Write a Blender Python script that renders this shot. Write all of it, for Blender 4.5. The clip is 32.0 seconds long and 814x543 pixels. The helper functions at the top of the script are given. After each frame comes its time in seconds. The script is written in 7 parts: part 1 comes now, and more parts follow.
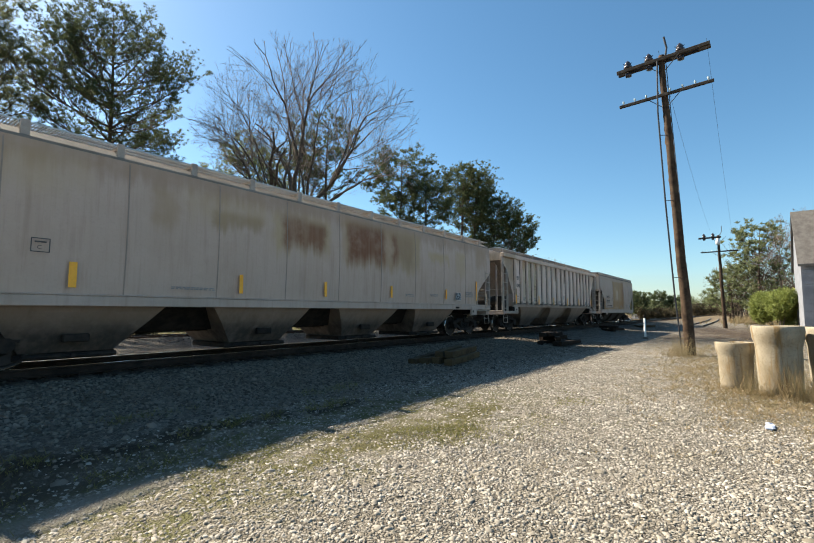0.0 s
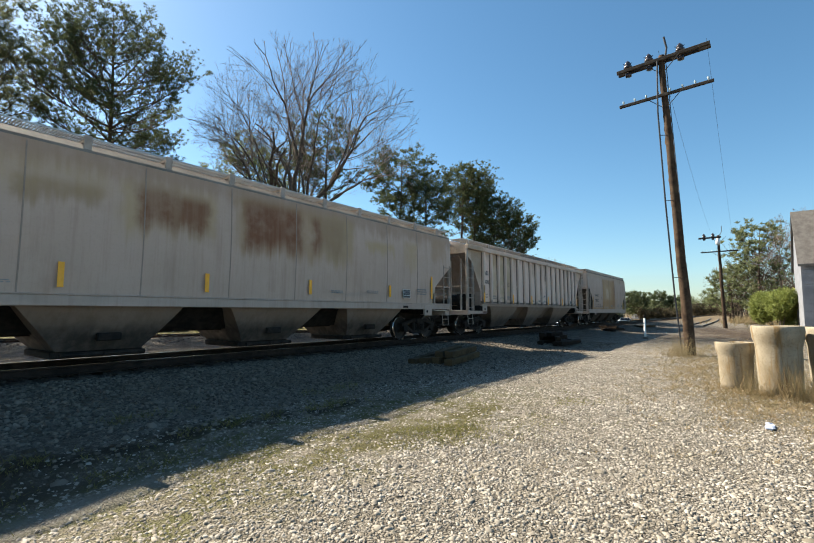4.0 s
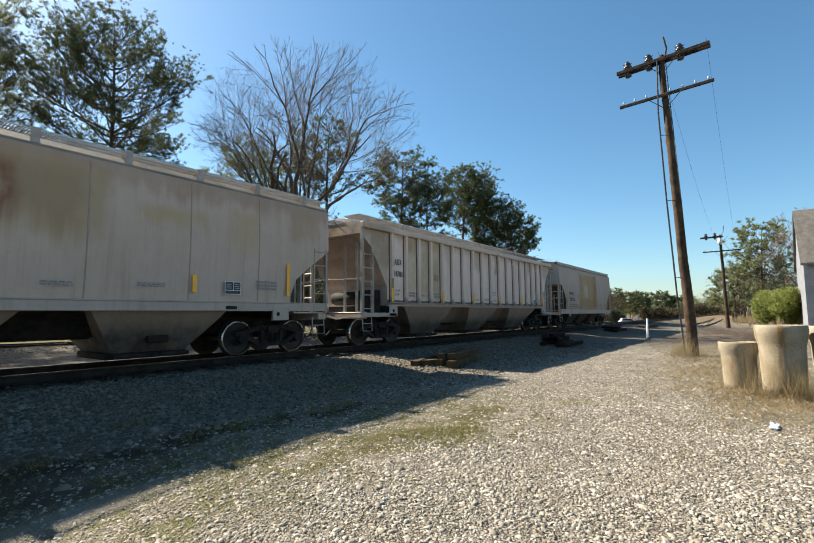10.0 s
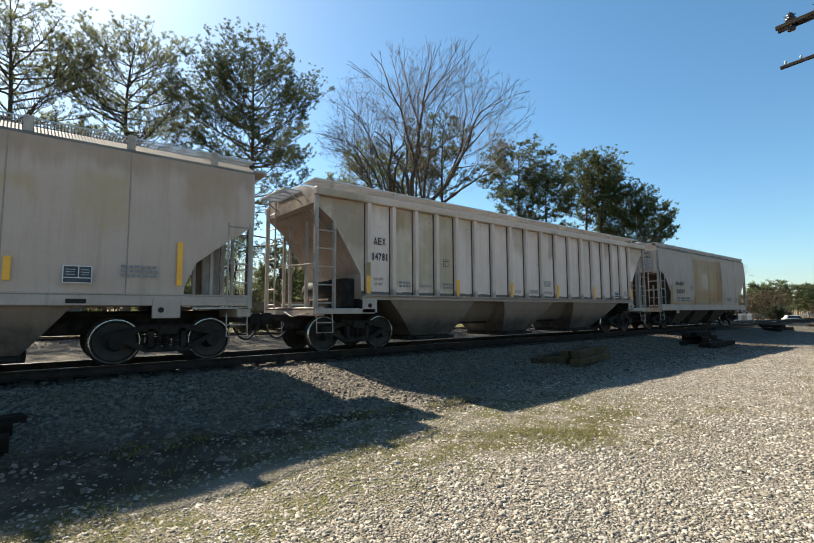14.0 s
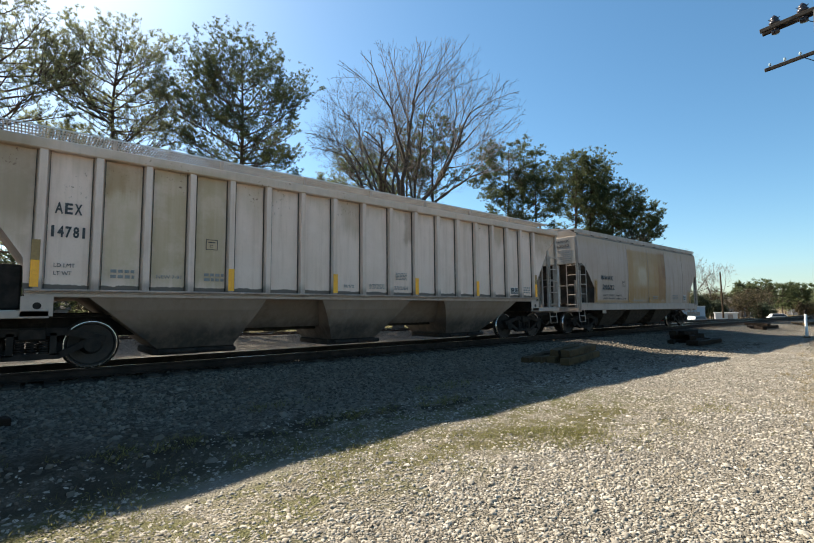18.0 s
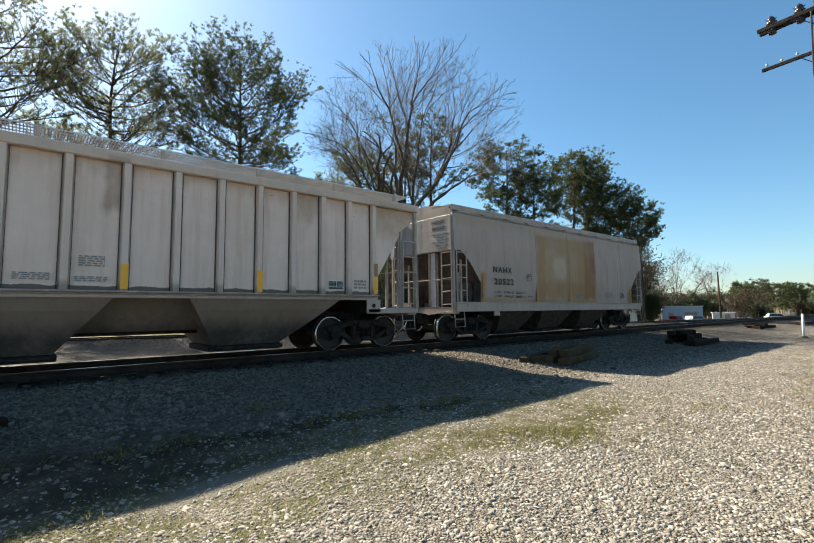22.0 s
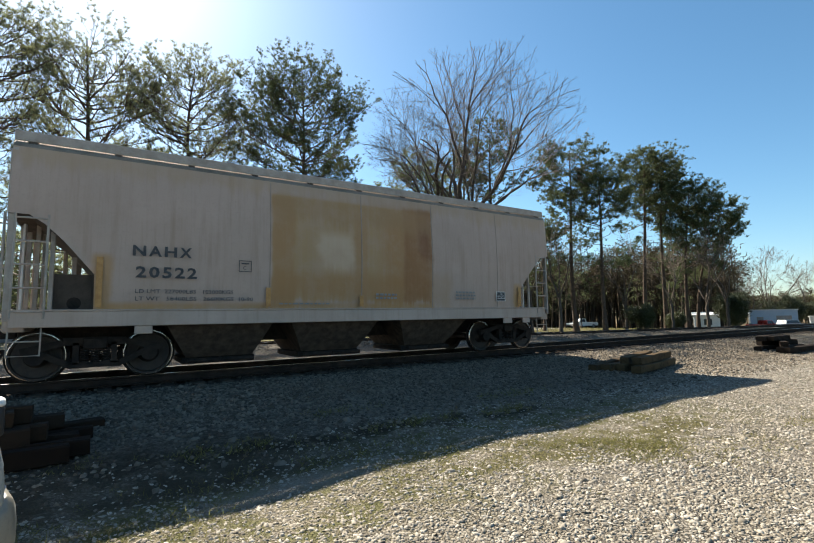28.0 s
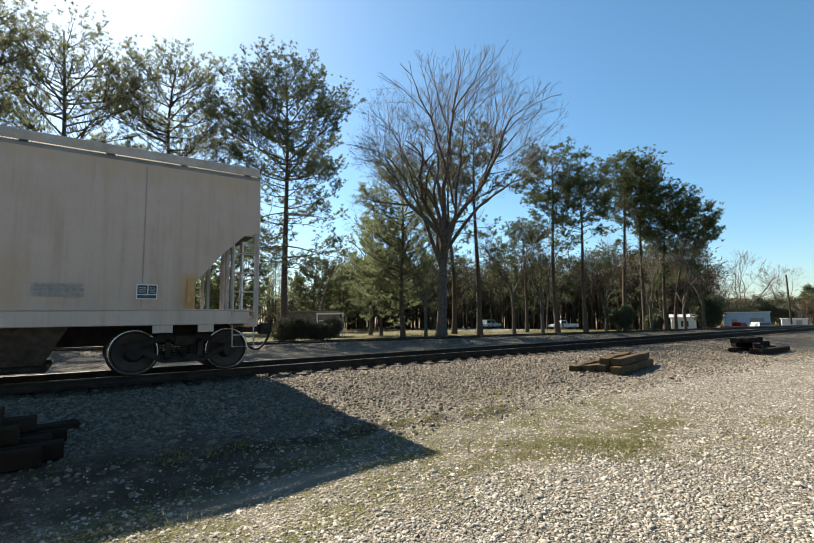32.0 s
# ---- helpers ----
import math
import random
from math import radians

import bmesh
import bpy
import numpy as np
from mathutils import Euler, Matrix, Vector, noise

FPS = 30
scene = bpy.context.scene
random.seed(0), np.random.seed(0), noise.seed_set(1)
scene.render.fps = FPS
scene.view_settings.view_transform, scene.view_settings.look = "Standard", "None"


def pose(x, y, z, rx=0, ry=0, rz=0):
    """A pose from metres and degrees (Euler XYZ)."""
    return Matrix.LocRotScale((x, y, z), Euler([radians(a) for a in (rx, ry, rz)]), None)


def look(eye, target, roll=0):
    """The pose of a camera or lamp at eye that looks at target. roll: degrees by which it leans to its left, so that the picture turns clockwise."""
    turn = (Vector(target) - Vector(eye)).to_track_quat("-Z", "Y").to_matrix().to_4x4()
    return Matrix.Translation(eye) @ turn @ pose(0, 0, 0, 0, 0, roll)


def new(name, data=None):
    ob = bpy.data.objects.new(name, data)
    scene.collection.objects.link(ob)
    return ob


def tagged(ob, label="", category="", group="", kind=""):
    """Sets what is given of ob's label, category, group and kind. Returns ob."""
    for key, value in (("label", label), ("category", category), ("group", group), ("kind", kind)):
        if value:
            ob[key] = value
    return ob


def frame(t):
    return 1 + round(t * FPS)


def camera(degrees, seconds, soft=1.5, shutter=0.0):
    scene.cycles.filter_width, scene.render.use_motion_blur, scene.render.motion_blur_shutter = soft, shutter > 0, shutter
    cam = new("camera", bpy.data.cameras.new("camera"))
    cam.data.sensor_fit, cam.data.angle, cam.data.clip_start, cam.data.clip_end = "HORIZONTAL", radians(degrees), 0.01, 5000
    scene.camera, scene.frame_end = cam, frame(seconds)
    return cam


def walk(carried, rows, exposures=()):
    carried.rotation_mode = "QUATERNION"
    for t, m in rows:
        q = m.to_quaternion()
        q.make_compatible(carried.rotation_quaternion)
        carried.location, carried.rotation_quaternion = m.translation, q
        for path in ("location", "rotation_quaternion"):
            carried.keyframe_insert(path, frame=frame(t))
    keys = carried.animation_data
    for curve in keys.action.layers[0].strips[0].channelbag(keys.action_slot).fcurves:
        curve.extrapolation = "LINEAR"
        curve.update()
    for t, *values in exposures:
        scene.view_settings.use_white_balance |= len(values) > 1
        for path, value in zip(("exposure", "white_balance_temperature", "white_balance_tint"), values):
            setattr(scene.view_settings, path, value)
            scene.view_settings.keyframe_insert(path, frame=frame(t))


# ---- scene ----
# camera and its way: a stand-still at eye height beside the track, slowly panned to the left
cam = camera(83.0, 32.0, soft=1.15)
EYE = (0.0, 0.0, 1.5)
PATH = [
    (0.0, pose(*EYE, 95.04, -0.0, -53.39)),
    (9.0, pose(*EYE, 95.04, -0.0, -53.39)),
    (9.5, pose(*EYE, 95.07, 0.04, -53.39)),
    (10.0, pose(*EYE, 95.31, 0.45, -53.15)),
    (10.5, pose(*EYE, 95.65, 0.69, -48.97)),
    (11.0, pose(*EYE, 95.77, 0.89, -45.4)),
    (11.5, pose(*EYE, 95.8, 1.12, -41.9)),
    (12.0, pose(*EYE, 95.41, 0.33, -39.31)),
    (12.5, pose(*EYE, 95.03, 0.27, -38.52)),
    (13.0, pose(*EYE, 94.84, 0.28, -38.55)),
    (13.5, pose(*EYE, 94.84, 0.27, -38.57)),
    (14.0, pose(*EYE, 94.83, 0.26, -38.68)),
    (14.5, pose(*EYE, 94.84, 0.37, -38.82)),
    (16.5, pose(*EYE, 94.82, 0.42, -39.56)),
    (17.0, pose(*EYE, 94.82, 0.42, -39.68)),
    (17.5, pose(*EYE, 94.82, 0.46, -39.75)),
    (18.0, pose(*EYE, 94.82, 0.5, -39.81)),
    (18.5, pose(*EYE, 94.82, 0.54, -39.85)),
    (19.0, pose(*EYE, 94.82, 0.52, -39.9)),
    (19.5, pose(*EYE, 94.83, 0.56, -39.91)),
    (20.0, pose(*EYE, 94.82, 0.57, -39.93)),
    (20.5, pose(*EYE, 94.82, 0.53, -39.97)),
    (21.0, pose(*EYE, 94.82, 0.55, -39.98)),
    (21.5, pose(*EYE, 94.82, 0.54, -40.02)),
    (22.0, pose(*EYE, 94.82, 0.54, -40.02)),
    (22.5, pose(*EYE, 94.91, 0.66, -40.1)),
    (23.0, pose(*EYE, 95.21, 0.95, -39.7)),
    (23.5, pose(*EYE, 95.55, 1.26, -36.99)),
    (24.0, pose(*EYE, 95.76, 1.2, -35.21)),
    (24.5, pose(*EYE, 95.76, 1.16, -33.38)),
    (25.0, pose(*EYE, 95.81, 1.08, -31.74)),
    (25.5, pose(*EYE, 95.83, 1.02, -30.2)),
    (27.5, pose(*EYE, 95.72, 0.76, -32.37)),
    (28.0, pose(*EYE, 95.74, 1.02, -32.42)),
    (28.5, pose(*EYE, 95.8, 1.3, -31.17)),
    (29.0, pose(*EYE, 95.89, 0.88, -30.36)),
    (29.5, pose(*EYE, 95.99, 0.75, -30.61)),
    (30.0, pose(*EYE, 96.03, 0.75, -31.46)),
    (30.5, pose(*EYE, 95.98, 0.79, -32.49)),
    (31.0, pose(*EYE, 95.9, 0.77, -33.35)),
    (31.5, pose(*EYE, 95.76, 0.85, -33.95)),
    (32.0, pose(*EYE, 95.84, 0.83, -34.5)),
]
walk(cam, PATH, exposures=[(0.0, 1.55), (32.0, 1.55)])

# world, sun, exposure
SUN_AZ, SUN_EL = -3.7, 39.7
world = bpy.data.worlds.new("sky")
scene.world = world
world.use_nodes = True
wn = world.node_tree
sky = wn.nodes.new("ShaderNodeTexSky")
sky.sky_type = "NISHITA"
sky.sun_disc = False
sky.sun_elevation, sky.sun_rotation = radians(SUN_EL), radians(SUN_AZ)
sky.altitude, sky.air_density, sky.dust_density, sky.ozone_density = 50, 1.0, 0.6, 1.9
hue = wn.nodes.new("ShaderNodeHueSaturation")
hue.inputs["Hue"].default_value, hue.inputs["Saturation"].default_value = 0.488, 1.12
wn.links.new(sky.outputs[0], hue.inputs["Color"])
tint = wn.nodes.new("ShaderNodeMixRGB")
tint.blend_type = "MULTIPLY"
tint.inputs[0].default_value, tint.inputs[2].default_value = 1.0, (0.92, 1.06, 1.13, 1)
wn.links.new(hue.outputs[0], tint.inputs[1])
wn.links.new(tint.outputs[0], wn.nodes["Background"].inputs[0])
wn.nodes["Background"].inputs[1].default_value = 0.052
sun = new("sun", bpy.data.lights.new("sun", "SUN"))
sun.data.energy, sun.data.angle, sun.data.color = 5.0, radians(0.53), (1.0, 0.91, 0.76)
_az, _el = radians(SUN_AZ), radians(SUN_EL)
SUNWARD = Vector((math.sin(_az) * math.cos(_el), math.cos(_az) * math.cos(_el), math.sin(_el)))
sun.matrix_basis = look(SUNWARD * 60, (0, 0, 0))

rng = np.random.default_rng(7)
rnd = random.Random(11)


# ---- geometry helpers ----
class Geo:
    """Vertices and faces of one mesh."""

    def __init__(self):
        self.v, self.f = [], []

    def add(self, verts, faces):
        n = len(self.v)
        self.v.extend(tuple(p) for p in verts)
        self.f.extend(tuple(i + n for i in q) for q in faces)
        return self

    def box(self, x0, x1, y0, y1, z0, z1):
        v = [(x, y, z) for z in (z0, z1) for y in (y0, y1) for x in (x0, x1)]
        return self.add(v, [(0, 2, 3, 1), (4, 5, 7, 6), (0, 1, 5, 4), (2, 6, 7, 3), (0, 4, 6, 2), (1, 3, 7, 5)])

    def cbox(self, x0, x1, y0, y1, z0, z1, c=0.01):
        """A box with chamfered edges."""
        lo, hi = (x0, y0, z0), (x1, y1, z1)
        v, idx = [], {}
        for sx in (0, 1):
            for sy in (0, 1):
                for sz in (0, 1):
                    s = (sx, sy, sz)
                    for a in range(3):
                        p = [(hi[k] if s[k] else lo[k]) + (0 if k == a else (-c if s[k] else c)) for k in range(3)]
                        idx[s, a] = len(v)
                        v.append(p)
        f = []
        for a in range(3):
            b, d = (a + 1) % 3, (a + 2) % 3
            for s in (0, 1):
                def key(i, j):
                    t = [0, 0, 0]
                    t[a], t[b], t[d] = s, i, j
                    return tuple(t)
                q = [idx[key(0, 0), a], idx[key(1, 0), a], idx[key(1, 1), a], idx[key(0, 1), a]]
                f.append(q if s else q[::-1])
            for i in (0, 1):
                for j in (0, 1):
                    def key2(s):
                        t = [0, 0, 0]
                        t[a], t[b], t[d] = s, i, j
                        return tuple(t)
                    q = [idx[key2(0), b], idx[key2(1), b], idx[key2(1), d], idx[key2(0), d]]
                    f.append(q if i == j else q[::-1])
        for sx in (0, 1):
            for sy in (0, 1):
                for sz in (0, 1):
                    s = (sx, sy, sz)
                    q = [idx[s, 0], idx[s, 1], idx[s, 2]]
                    f.append(q if (sx + sy + sz) % 2 else q[::-1])
        return self.add(v, f)

    def tube(self, pts, radii, seg=6, cap=True):
        pts = [Vector(p) for p in pts]
        if not isinstance(radii, (list, tuple)):
            radii = [radii] * len(pts)
        rings, up = [], None
        for i, p in enumerate(pts):
            d = (pts[min(i + 1, len(pts) - 1)] - pts[max(i - 1, 0)]).normalized()
            if up is None:
                up = Vector((0, 0, 1)) if abs(d.z) < 0.9 else Vector((1, 0, 0))
            u = d.cross(up).normalized()
            w = u.cross(d).normalized()
            up = w
            rings.append([p + radii[i] * (math.cos(2 * math.pi * k / seg) * u + math.sin(2 * math.pi * k / seg) * w) for k in range(seg)])
        v = [q for r in rings for q in r]
        f = []
        for i in range(len(pts) - 1):
            for k in range(seg):
                a, b = i * seg + k, i * seg + (k + 1) % seg
                f.append((a, b, b + seg, a + seg))
        if cap:
            f.append(tuple(range(seg))[::-1])
            f.append(tuple((len(pts) - 1) * seg + k for k in range(seg)))
        return self.add(v, f)

    def lathe(self, prof, at=(0, 0, 0), axis="z", seg=24):
        """prof: rows of (radius, height along the axis)."""
        v, f = [], []
        for r, h in prof:
            for k in range(seg):
                a = 2 * math.pi * k / seg
                c, s = r * math.cos(a), r * math.sin(a)
                p = {"z": (c, s, h), "y": (s, h, c), "x": (h, c, s)}[axis]
                v.append((p[0] + at[0], p[1] + at[1], p[2] + at[2]))
        for i in range(len(prof) - 1):
            for k in range(seg):
                a, b = i * seg + k, i * seg + (k + 1) % seg
                f.append((a, b, b + seg, a + seg))
        f.append(tuple(range(seg))[::-1])
        f.append(tuple((len(prof) - 1) * seg + k for k in range(seg)))
        return self.add(v, f)

    def loft(self, rings, closed=True, cap=True):
        n = len(rings[0])
        v = [p for r in rings for p in r]
        f = []
        for i in range(len(rings) - 1):
            for k in range(n if closed else n - 1):
                a, b = i * n + k, i * n + (k + 1) % n
                f.append((a, b, b + n, a + n))
        if cap:
            f.append(tuple(range(n))[::-1])
            f.append(tuple((len(rings) - 1) * n + k for k in range(n)))
        return self.add(v, f)

    def mesh(self, name, smooth=False):
        me = bpy.data.meshes.new(name)
        me.from_pydata(self.v, [], self.f)
        me.validate()
        if smooth:
            me.polygons.foreach_set("use_smooth", [True] * len(me.polygons))
        return me


def fix_normals(me):
    bm = bmesh.new()
    bm.from_mesh(me)
    bmesh.ops.recalc_face_normals(bm, faces=bm.faces)
    bm.to_mesh(me)
    bm.free()


def part(name, geo, material, parent, label="", smooth=False, recalc=True):
    me = geo if isinstance(geo, bpy.types.Mesh) else geo.mesh(name, smooth)
    if recalc and not isinstance(geo, bpy.types.Mesh) and len(me.polygons) < 20000:
        fix_normals(me)
    if not me.materials:
        me.materials.append(material)
    ob = new(name, me)
    ob.parent = parent
    if label:
        ob["label"] = label
    return ob


def thing(name, label, category, at=(0, 0, 0), rz=0, group="", kind=""):
    ob = new(name)
    ob.empty_display_size = 0.2
    ob.matrix_basis = pose(*at, 0, 0, rz)
    return tagged(ob, label, category, group, kind)


def big_mesh(name, verts, tris, material, smooth=False):
    """A mesh out of numpy arrays."""
    me = bpy.data.meshes.new(name)
    me.vertices.add(len(verts))
    me.vertices.foreach_set("co", np.asarray(verts, dtype=np.float32).ravel())
    k = tris.shape[1]
    me.loops.add(tris.size)
    me.loops.foreach_set("vertex_index", np.asarray(tris, dtype=np.int32).ravel())
    me.polygons.add(len(tris))
    me.polygons.foreach_set("loop_start", np.arange(0, tris.size, k, dtype=np.int32))
    if smooth:
        me.polygons.foreach_set("use_smooth", np.ones(len(tris), dtype=bool))
    me.update(calc_edges=True)
    me.materials.append(material)
    return me


# ---- materials ----
class Mat:
    """A small builder of node materials."""

    def __init__(self, name, rough=0.7, metal=0.0):
        self.m = bpy.data.materials.new(name)
        self.m.use_nodes = True
        self.nt = self.m.node_tree
        self.b = self.nt.nodes["Principled BSDF"]
        self.b.inputs["Roughness"].default_value = rough
        self.b.inputs["Metallic"].default_value = metal
        if rough >= 0.8:
            self.b.inputs["Specular IOR Level"].default_value = 0.12
        self._co = {}

    def node(self, kind, **values):
        n = self.nt.nodes.new(kind)
        for k, v in values.items():
            key = k.replace("_", " ")
            sock = n.inputs.get(key) or n.inputs.get(key.title())
            self.put(sock, v)
        return n

    def put(self, sock, v):
        if isinstance(v, bpy.types.NodeSocket):
            self.nt.links.new(v, sock)
        elif isinstance(v, tuple) and len(v) == 3 and sock.type == "RGBA":
            sock.default_value = (*v, 1)
        else:
            sock.default_value = v

    def co(self, kind="Object"):
        if kind not in self._co:
            if kind == "Position":
                self._co[kind] = self.node("ShaderNodeNewGeometry").outputs["Position"]
            else:
                self._co[kind] = self.node("ShaderNodeTexCoord").outputs[kind]
        return self._co[kind]

    def noise(self, scale, detail=4.0, rough=0.6, co=None, stretch=None):
        co = co or self.co()
        if stretch:
            mp = self.node("ShaderNodeMapping", Vector=co)
            mp.inputs["Scale"].default_value = stretch
            co = mp.outputs[0]
        n = self.node("ShaderNodeTexNoise", Vector=co, Scale=scale, Detail=detail, Roughness=rough)
        return n.outputs[0]

    def voronoi(self, scale, co=None, out="Distance", feature="F1"):
        n = self.node("ShaderNodeTexVoronoi", Vector=co or self.co(), Scale=scale)
        n.feature = feature
        return n.outputs[out]

    def ramp(self, fac, a, b, lo=0.0, hi=1.0):
        """Smooth step of fac from lo to hi, from a to b."""
        n = self.nt.nodes.new("ShaderNodeMapRange")
        n.interpolation_type = "SMOOTHSTEP"
        for i, v in enumerate((fac, lo, hi, a, b)):
            self.put(n.inputs[i], v)
        return n.outputs[0]

    def math(self, op, a, b=0.0):
        n = self.nt.nodes.new("ShaderNodeMath")
        n.operation = op
        self.put(n.inputs[0], a)
        self.put(n.inputs[1], b)
        return n.outputs[0]

    def mix(self, fac, a, b, mode="MIX"):
        n = self.nt.nodes.new("ShaderNodeMixRGB")
        n.blend_type = mode
        for i, v in enumerate((fac, a, b)):
            self.put(n.inputs[i], v)
        return n.outputs[0]

    def split(self, co):
        n = self.node("ShaderNodeSeparateXYZ", Vector=co)
        return n.outputs[0], n.outputs[1], n.outputs[2]

    def bump(self, height, strength=0.3, distance=0.02):
        n = self.node("ShaderNodeBump", Height=height, Strength=strength, Distance=distance)
        self.nt.links.new(n.outputs[0], self.b.inputs["Normal"])

    def done(self, color, rough=None):
        self.put(self.b.inputs["Base Color"], color)
        if rough is not None:
            self.put(self.b.inputs["Roughness"], rough)
        return self.m


def simple(name, a, b, scale=6.0, rough=0.7, metal=0.0, bump=0.15, fine=60.0):
    """A surface that varies between two colours at two scales."""
    k = Mat(name, rough, metal)
    n1, n2 = k.noise(scale), k.noise(fine)
    c = k.mix(k.ramp(n1, 0, 1, 0.3, 0.7), a, b)
    c = k.mix(k.math("MULTIPLY", k.ramp(n2, 0, 1, 0.45, 0.75), 0.35), c, tuple(x * 0.6 for x in a))
    if bump:
        k.bump(n2, bump, 0.01)
    return k.done(c, k.ramp(n1, max(rough - 0.12, 0.05), min(rough + 0.1, 1.0)))


def by_object(name, cols, rough=0.9, scale=8.0, bump=0.4):
    """Colour from the object's own random number."""
    k = Mat(name, rough)
    info = k.node("ShaderNodeObjectInfo")
    c = k.mix(info.outputs["Random"], cols[0], cols[1])
    n = k.noise(scale, 5, 0.65)
    c = k.mix(k.ramp(n, 0, 0.75, 0.4, 0.75), c, cols[2])
    k.bump(n, bump, 0.02)
    return k.done(c)


def by_island(name, a, b, rough=0.9, dirt=None, thin=0.0, patches=None):
    """Colour that differs from piece to piece of one mesh; thin: how much light passes through the blades."""
    k = Mat(name, rough)
    g = k.node("ShaderNodeNewGeometry")
    c = k.mix(g.outputs["Random Per Island"], a, b)
    if dirt:
        c = k.mix(k.ramp(k.noise(25.0, co=k.co("Position")), 0, 0.6, 0.4, 0.7), c, dirt)
    if patches:
        c = k.mix(k.ramp(k.noise(0.9, 5, 0.65, co=k.co("Position")), 0, 0.5, 0.42, 0.68), c, patches)
    if thin:
        tr = k.node("ShaderNodeBsdfTranslucent", Color=k.mix(0.4, c, (0.33, 0.37, 0.19)))
        ms = k.nt.nodes.new("ShaderNodeMixShader")
        ms.inputs[0].default_value = thin
        k.nt.links.new(k.b.outputs[0], ms.inputs[1])
        k.nt.links.new(tr.outputs[0], ms.inputs[2])
        k.nt.links.new(ms.outputs[0], k.nt.nodes["Material Output"].inputs[0])
    return k.done(c)


def car_paint(name, base, stains, grime=0.35, streak=0.5, rough=0.55, rim=None, specks=None):
    """Weathered grey paint of a freight car. stains: x0, x1, z0, z1, softness, colour, strength, in the car's own metres;
    rim: height and depth of the caked dirt along the lower edge; specks: lowest height of the rust flecks."""
    k = Mat(name, rough)
    co = k.co("Object")
    x, y, z = k.split(co)
    big = k.noise(0.7, 5, 0.6)
    runs = k.noise(1.0, 5, 0.65, stretch=(5.0, 5.0, 0.3))
    hair = k.noise(1.0, 4, 0.6, stretch=(22.0, 22.0, 0.7))
    fine = k.noise(22.0, 4, 0.6)
    c = k.mix(k.ramp(big, 0, grime, 0.35, 0.7), base, (base[0] * 0.78, base[1] * 0.74, base[2] * 0.66))
    c = k.mix(k.ramp(runs, 0, streak, 0.48, 0.74), c, (base[0] * 0.7, base[1] * 0.64, base[2] * 0.56))
    c = k.mix(k.ramp(hair, 0, 0.3 * streak, 0.52, 0.7), c, (base[0] * 0.6, base[1] * 0.53, base[2] * 0.44))
    c = k.mix(k.ramp(k.noise(2.2, 3, 0.5), 0, 0.25, 0.5, 0.7), c, (min(base[0] * 1.12, 0.85), min(base[1] * 1.14, 0.85), min(base[2] * 1.18, 0.85)))
    c = k.mix(k.ramp(fine, 0, 0.25, 0.5, 0.75), c, tuple(v * 0.7 for v in base))
    wob = k.math("MULTIPLY", k.math("SUBTRACT", k.noise(1.7, 4, 0.6), 0.5), 0.5)
    drip = k.math("MULTIPLY", k.math("SUBTRACT", k.noise(1.0, 4, 0.6, stretch=(4.5, 4.5, 0.22)), 0.5), 1.0)
    blot = k.noise(1.6, 6, 0.65)
    thinrun = k.noise(1.0, 4, 0.6, stretch=(9.0, 9.0, 0.35))
    for x0, x1, z0, z1, soft, col, amt in stains:
        free = min(1.0, soft * 7)
        wx = k.math("ADD", x, k.math("MULTIPLY", wob, free))
        wz = k.math("ADD", z, k.math("ADD", k.math("MULTIPLY", wob, 0.4 * free), k.math("MULTIPLY", drip, min(1.0, 0.25 + free))))
        m = k.math("MULTIPLY", k.ramp(wx, 0, 1, x0 - soft, x0 + soft), k.ramp(wx, 1, 0, x1 - soft, x1 + soft))
        m2 = k.math("MULTIPLY", k.ramp(wz, 0, 1, z0 - soft * 1.8, z0 + soft * 1.5), k.ramp(z, 1, 0, z1 - soft * 1.2, z1 + soft * 1.2))
        m = k.math("MULTIPLY", m, m2)
        m = k.math("MULTIPLY", m, k.math("MULTIPLY", k.ramp(blot, 0.7 * amt, amt, 0.36, 0.56), k.ramp(thinrun, 0.86, 1.0, 0.35, 0.6)))
        c = k.mix(m, c, col)
    if specks is not None:
        sp = k.math("MULTIPLY", k.ramp(k.noise(14.0, 5, 0.7), 0, 1, 0.6, 0.66), k.math("MULTIPLY", k.ramp(k.noise(0.9, 2, 0.5), 0, 1, 0.5, 0.62), k.ramp(z, 0, 1, specks, specks + 0.9)))
        c = k.mix(sp, c, (0.16, 0.085, 0.05))
    if rim:
        edge = k.math("SUBTRACT", z, k.math("MULTIPLY", k.noise(3.2, 4, 0.7), rim[1] * 1.9))
        c = k.mix(k.ramp(edge, 0.92, 0, rim[0] - rim[1] * 0.95, rim[0] - rim[1] * 0.7), c, (0.075, 0.055, 0.042))
    dent = k.noise(1.0, 2, 0.5, stretch=(1.1, 1.1, 0.16))
    k.bump(k.math("ADD", k.math("MULTIPLY", dent, 3.0), k.math("MULTIPLY", k.noise(3.0, 3, 0.5), 0.6)), 0.22, 0.05)
    return k.done(c, k.ramp(runs, rough - 0.1, rough + 0.2))


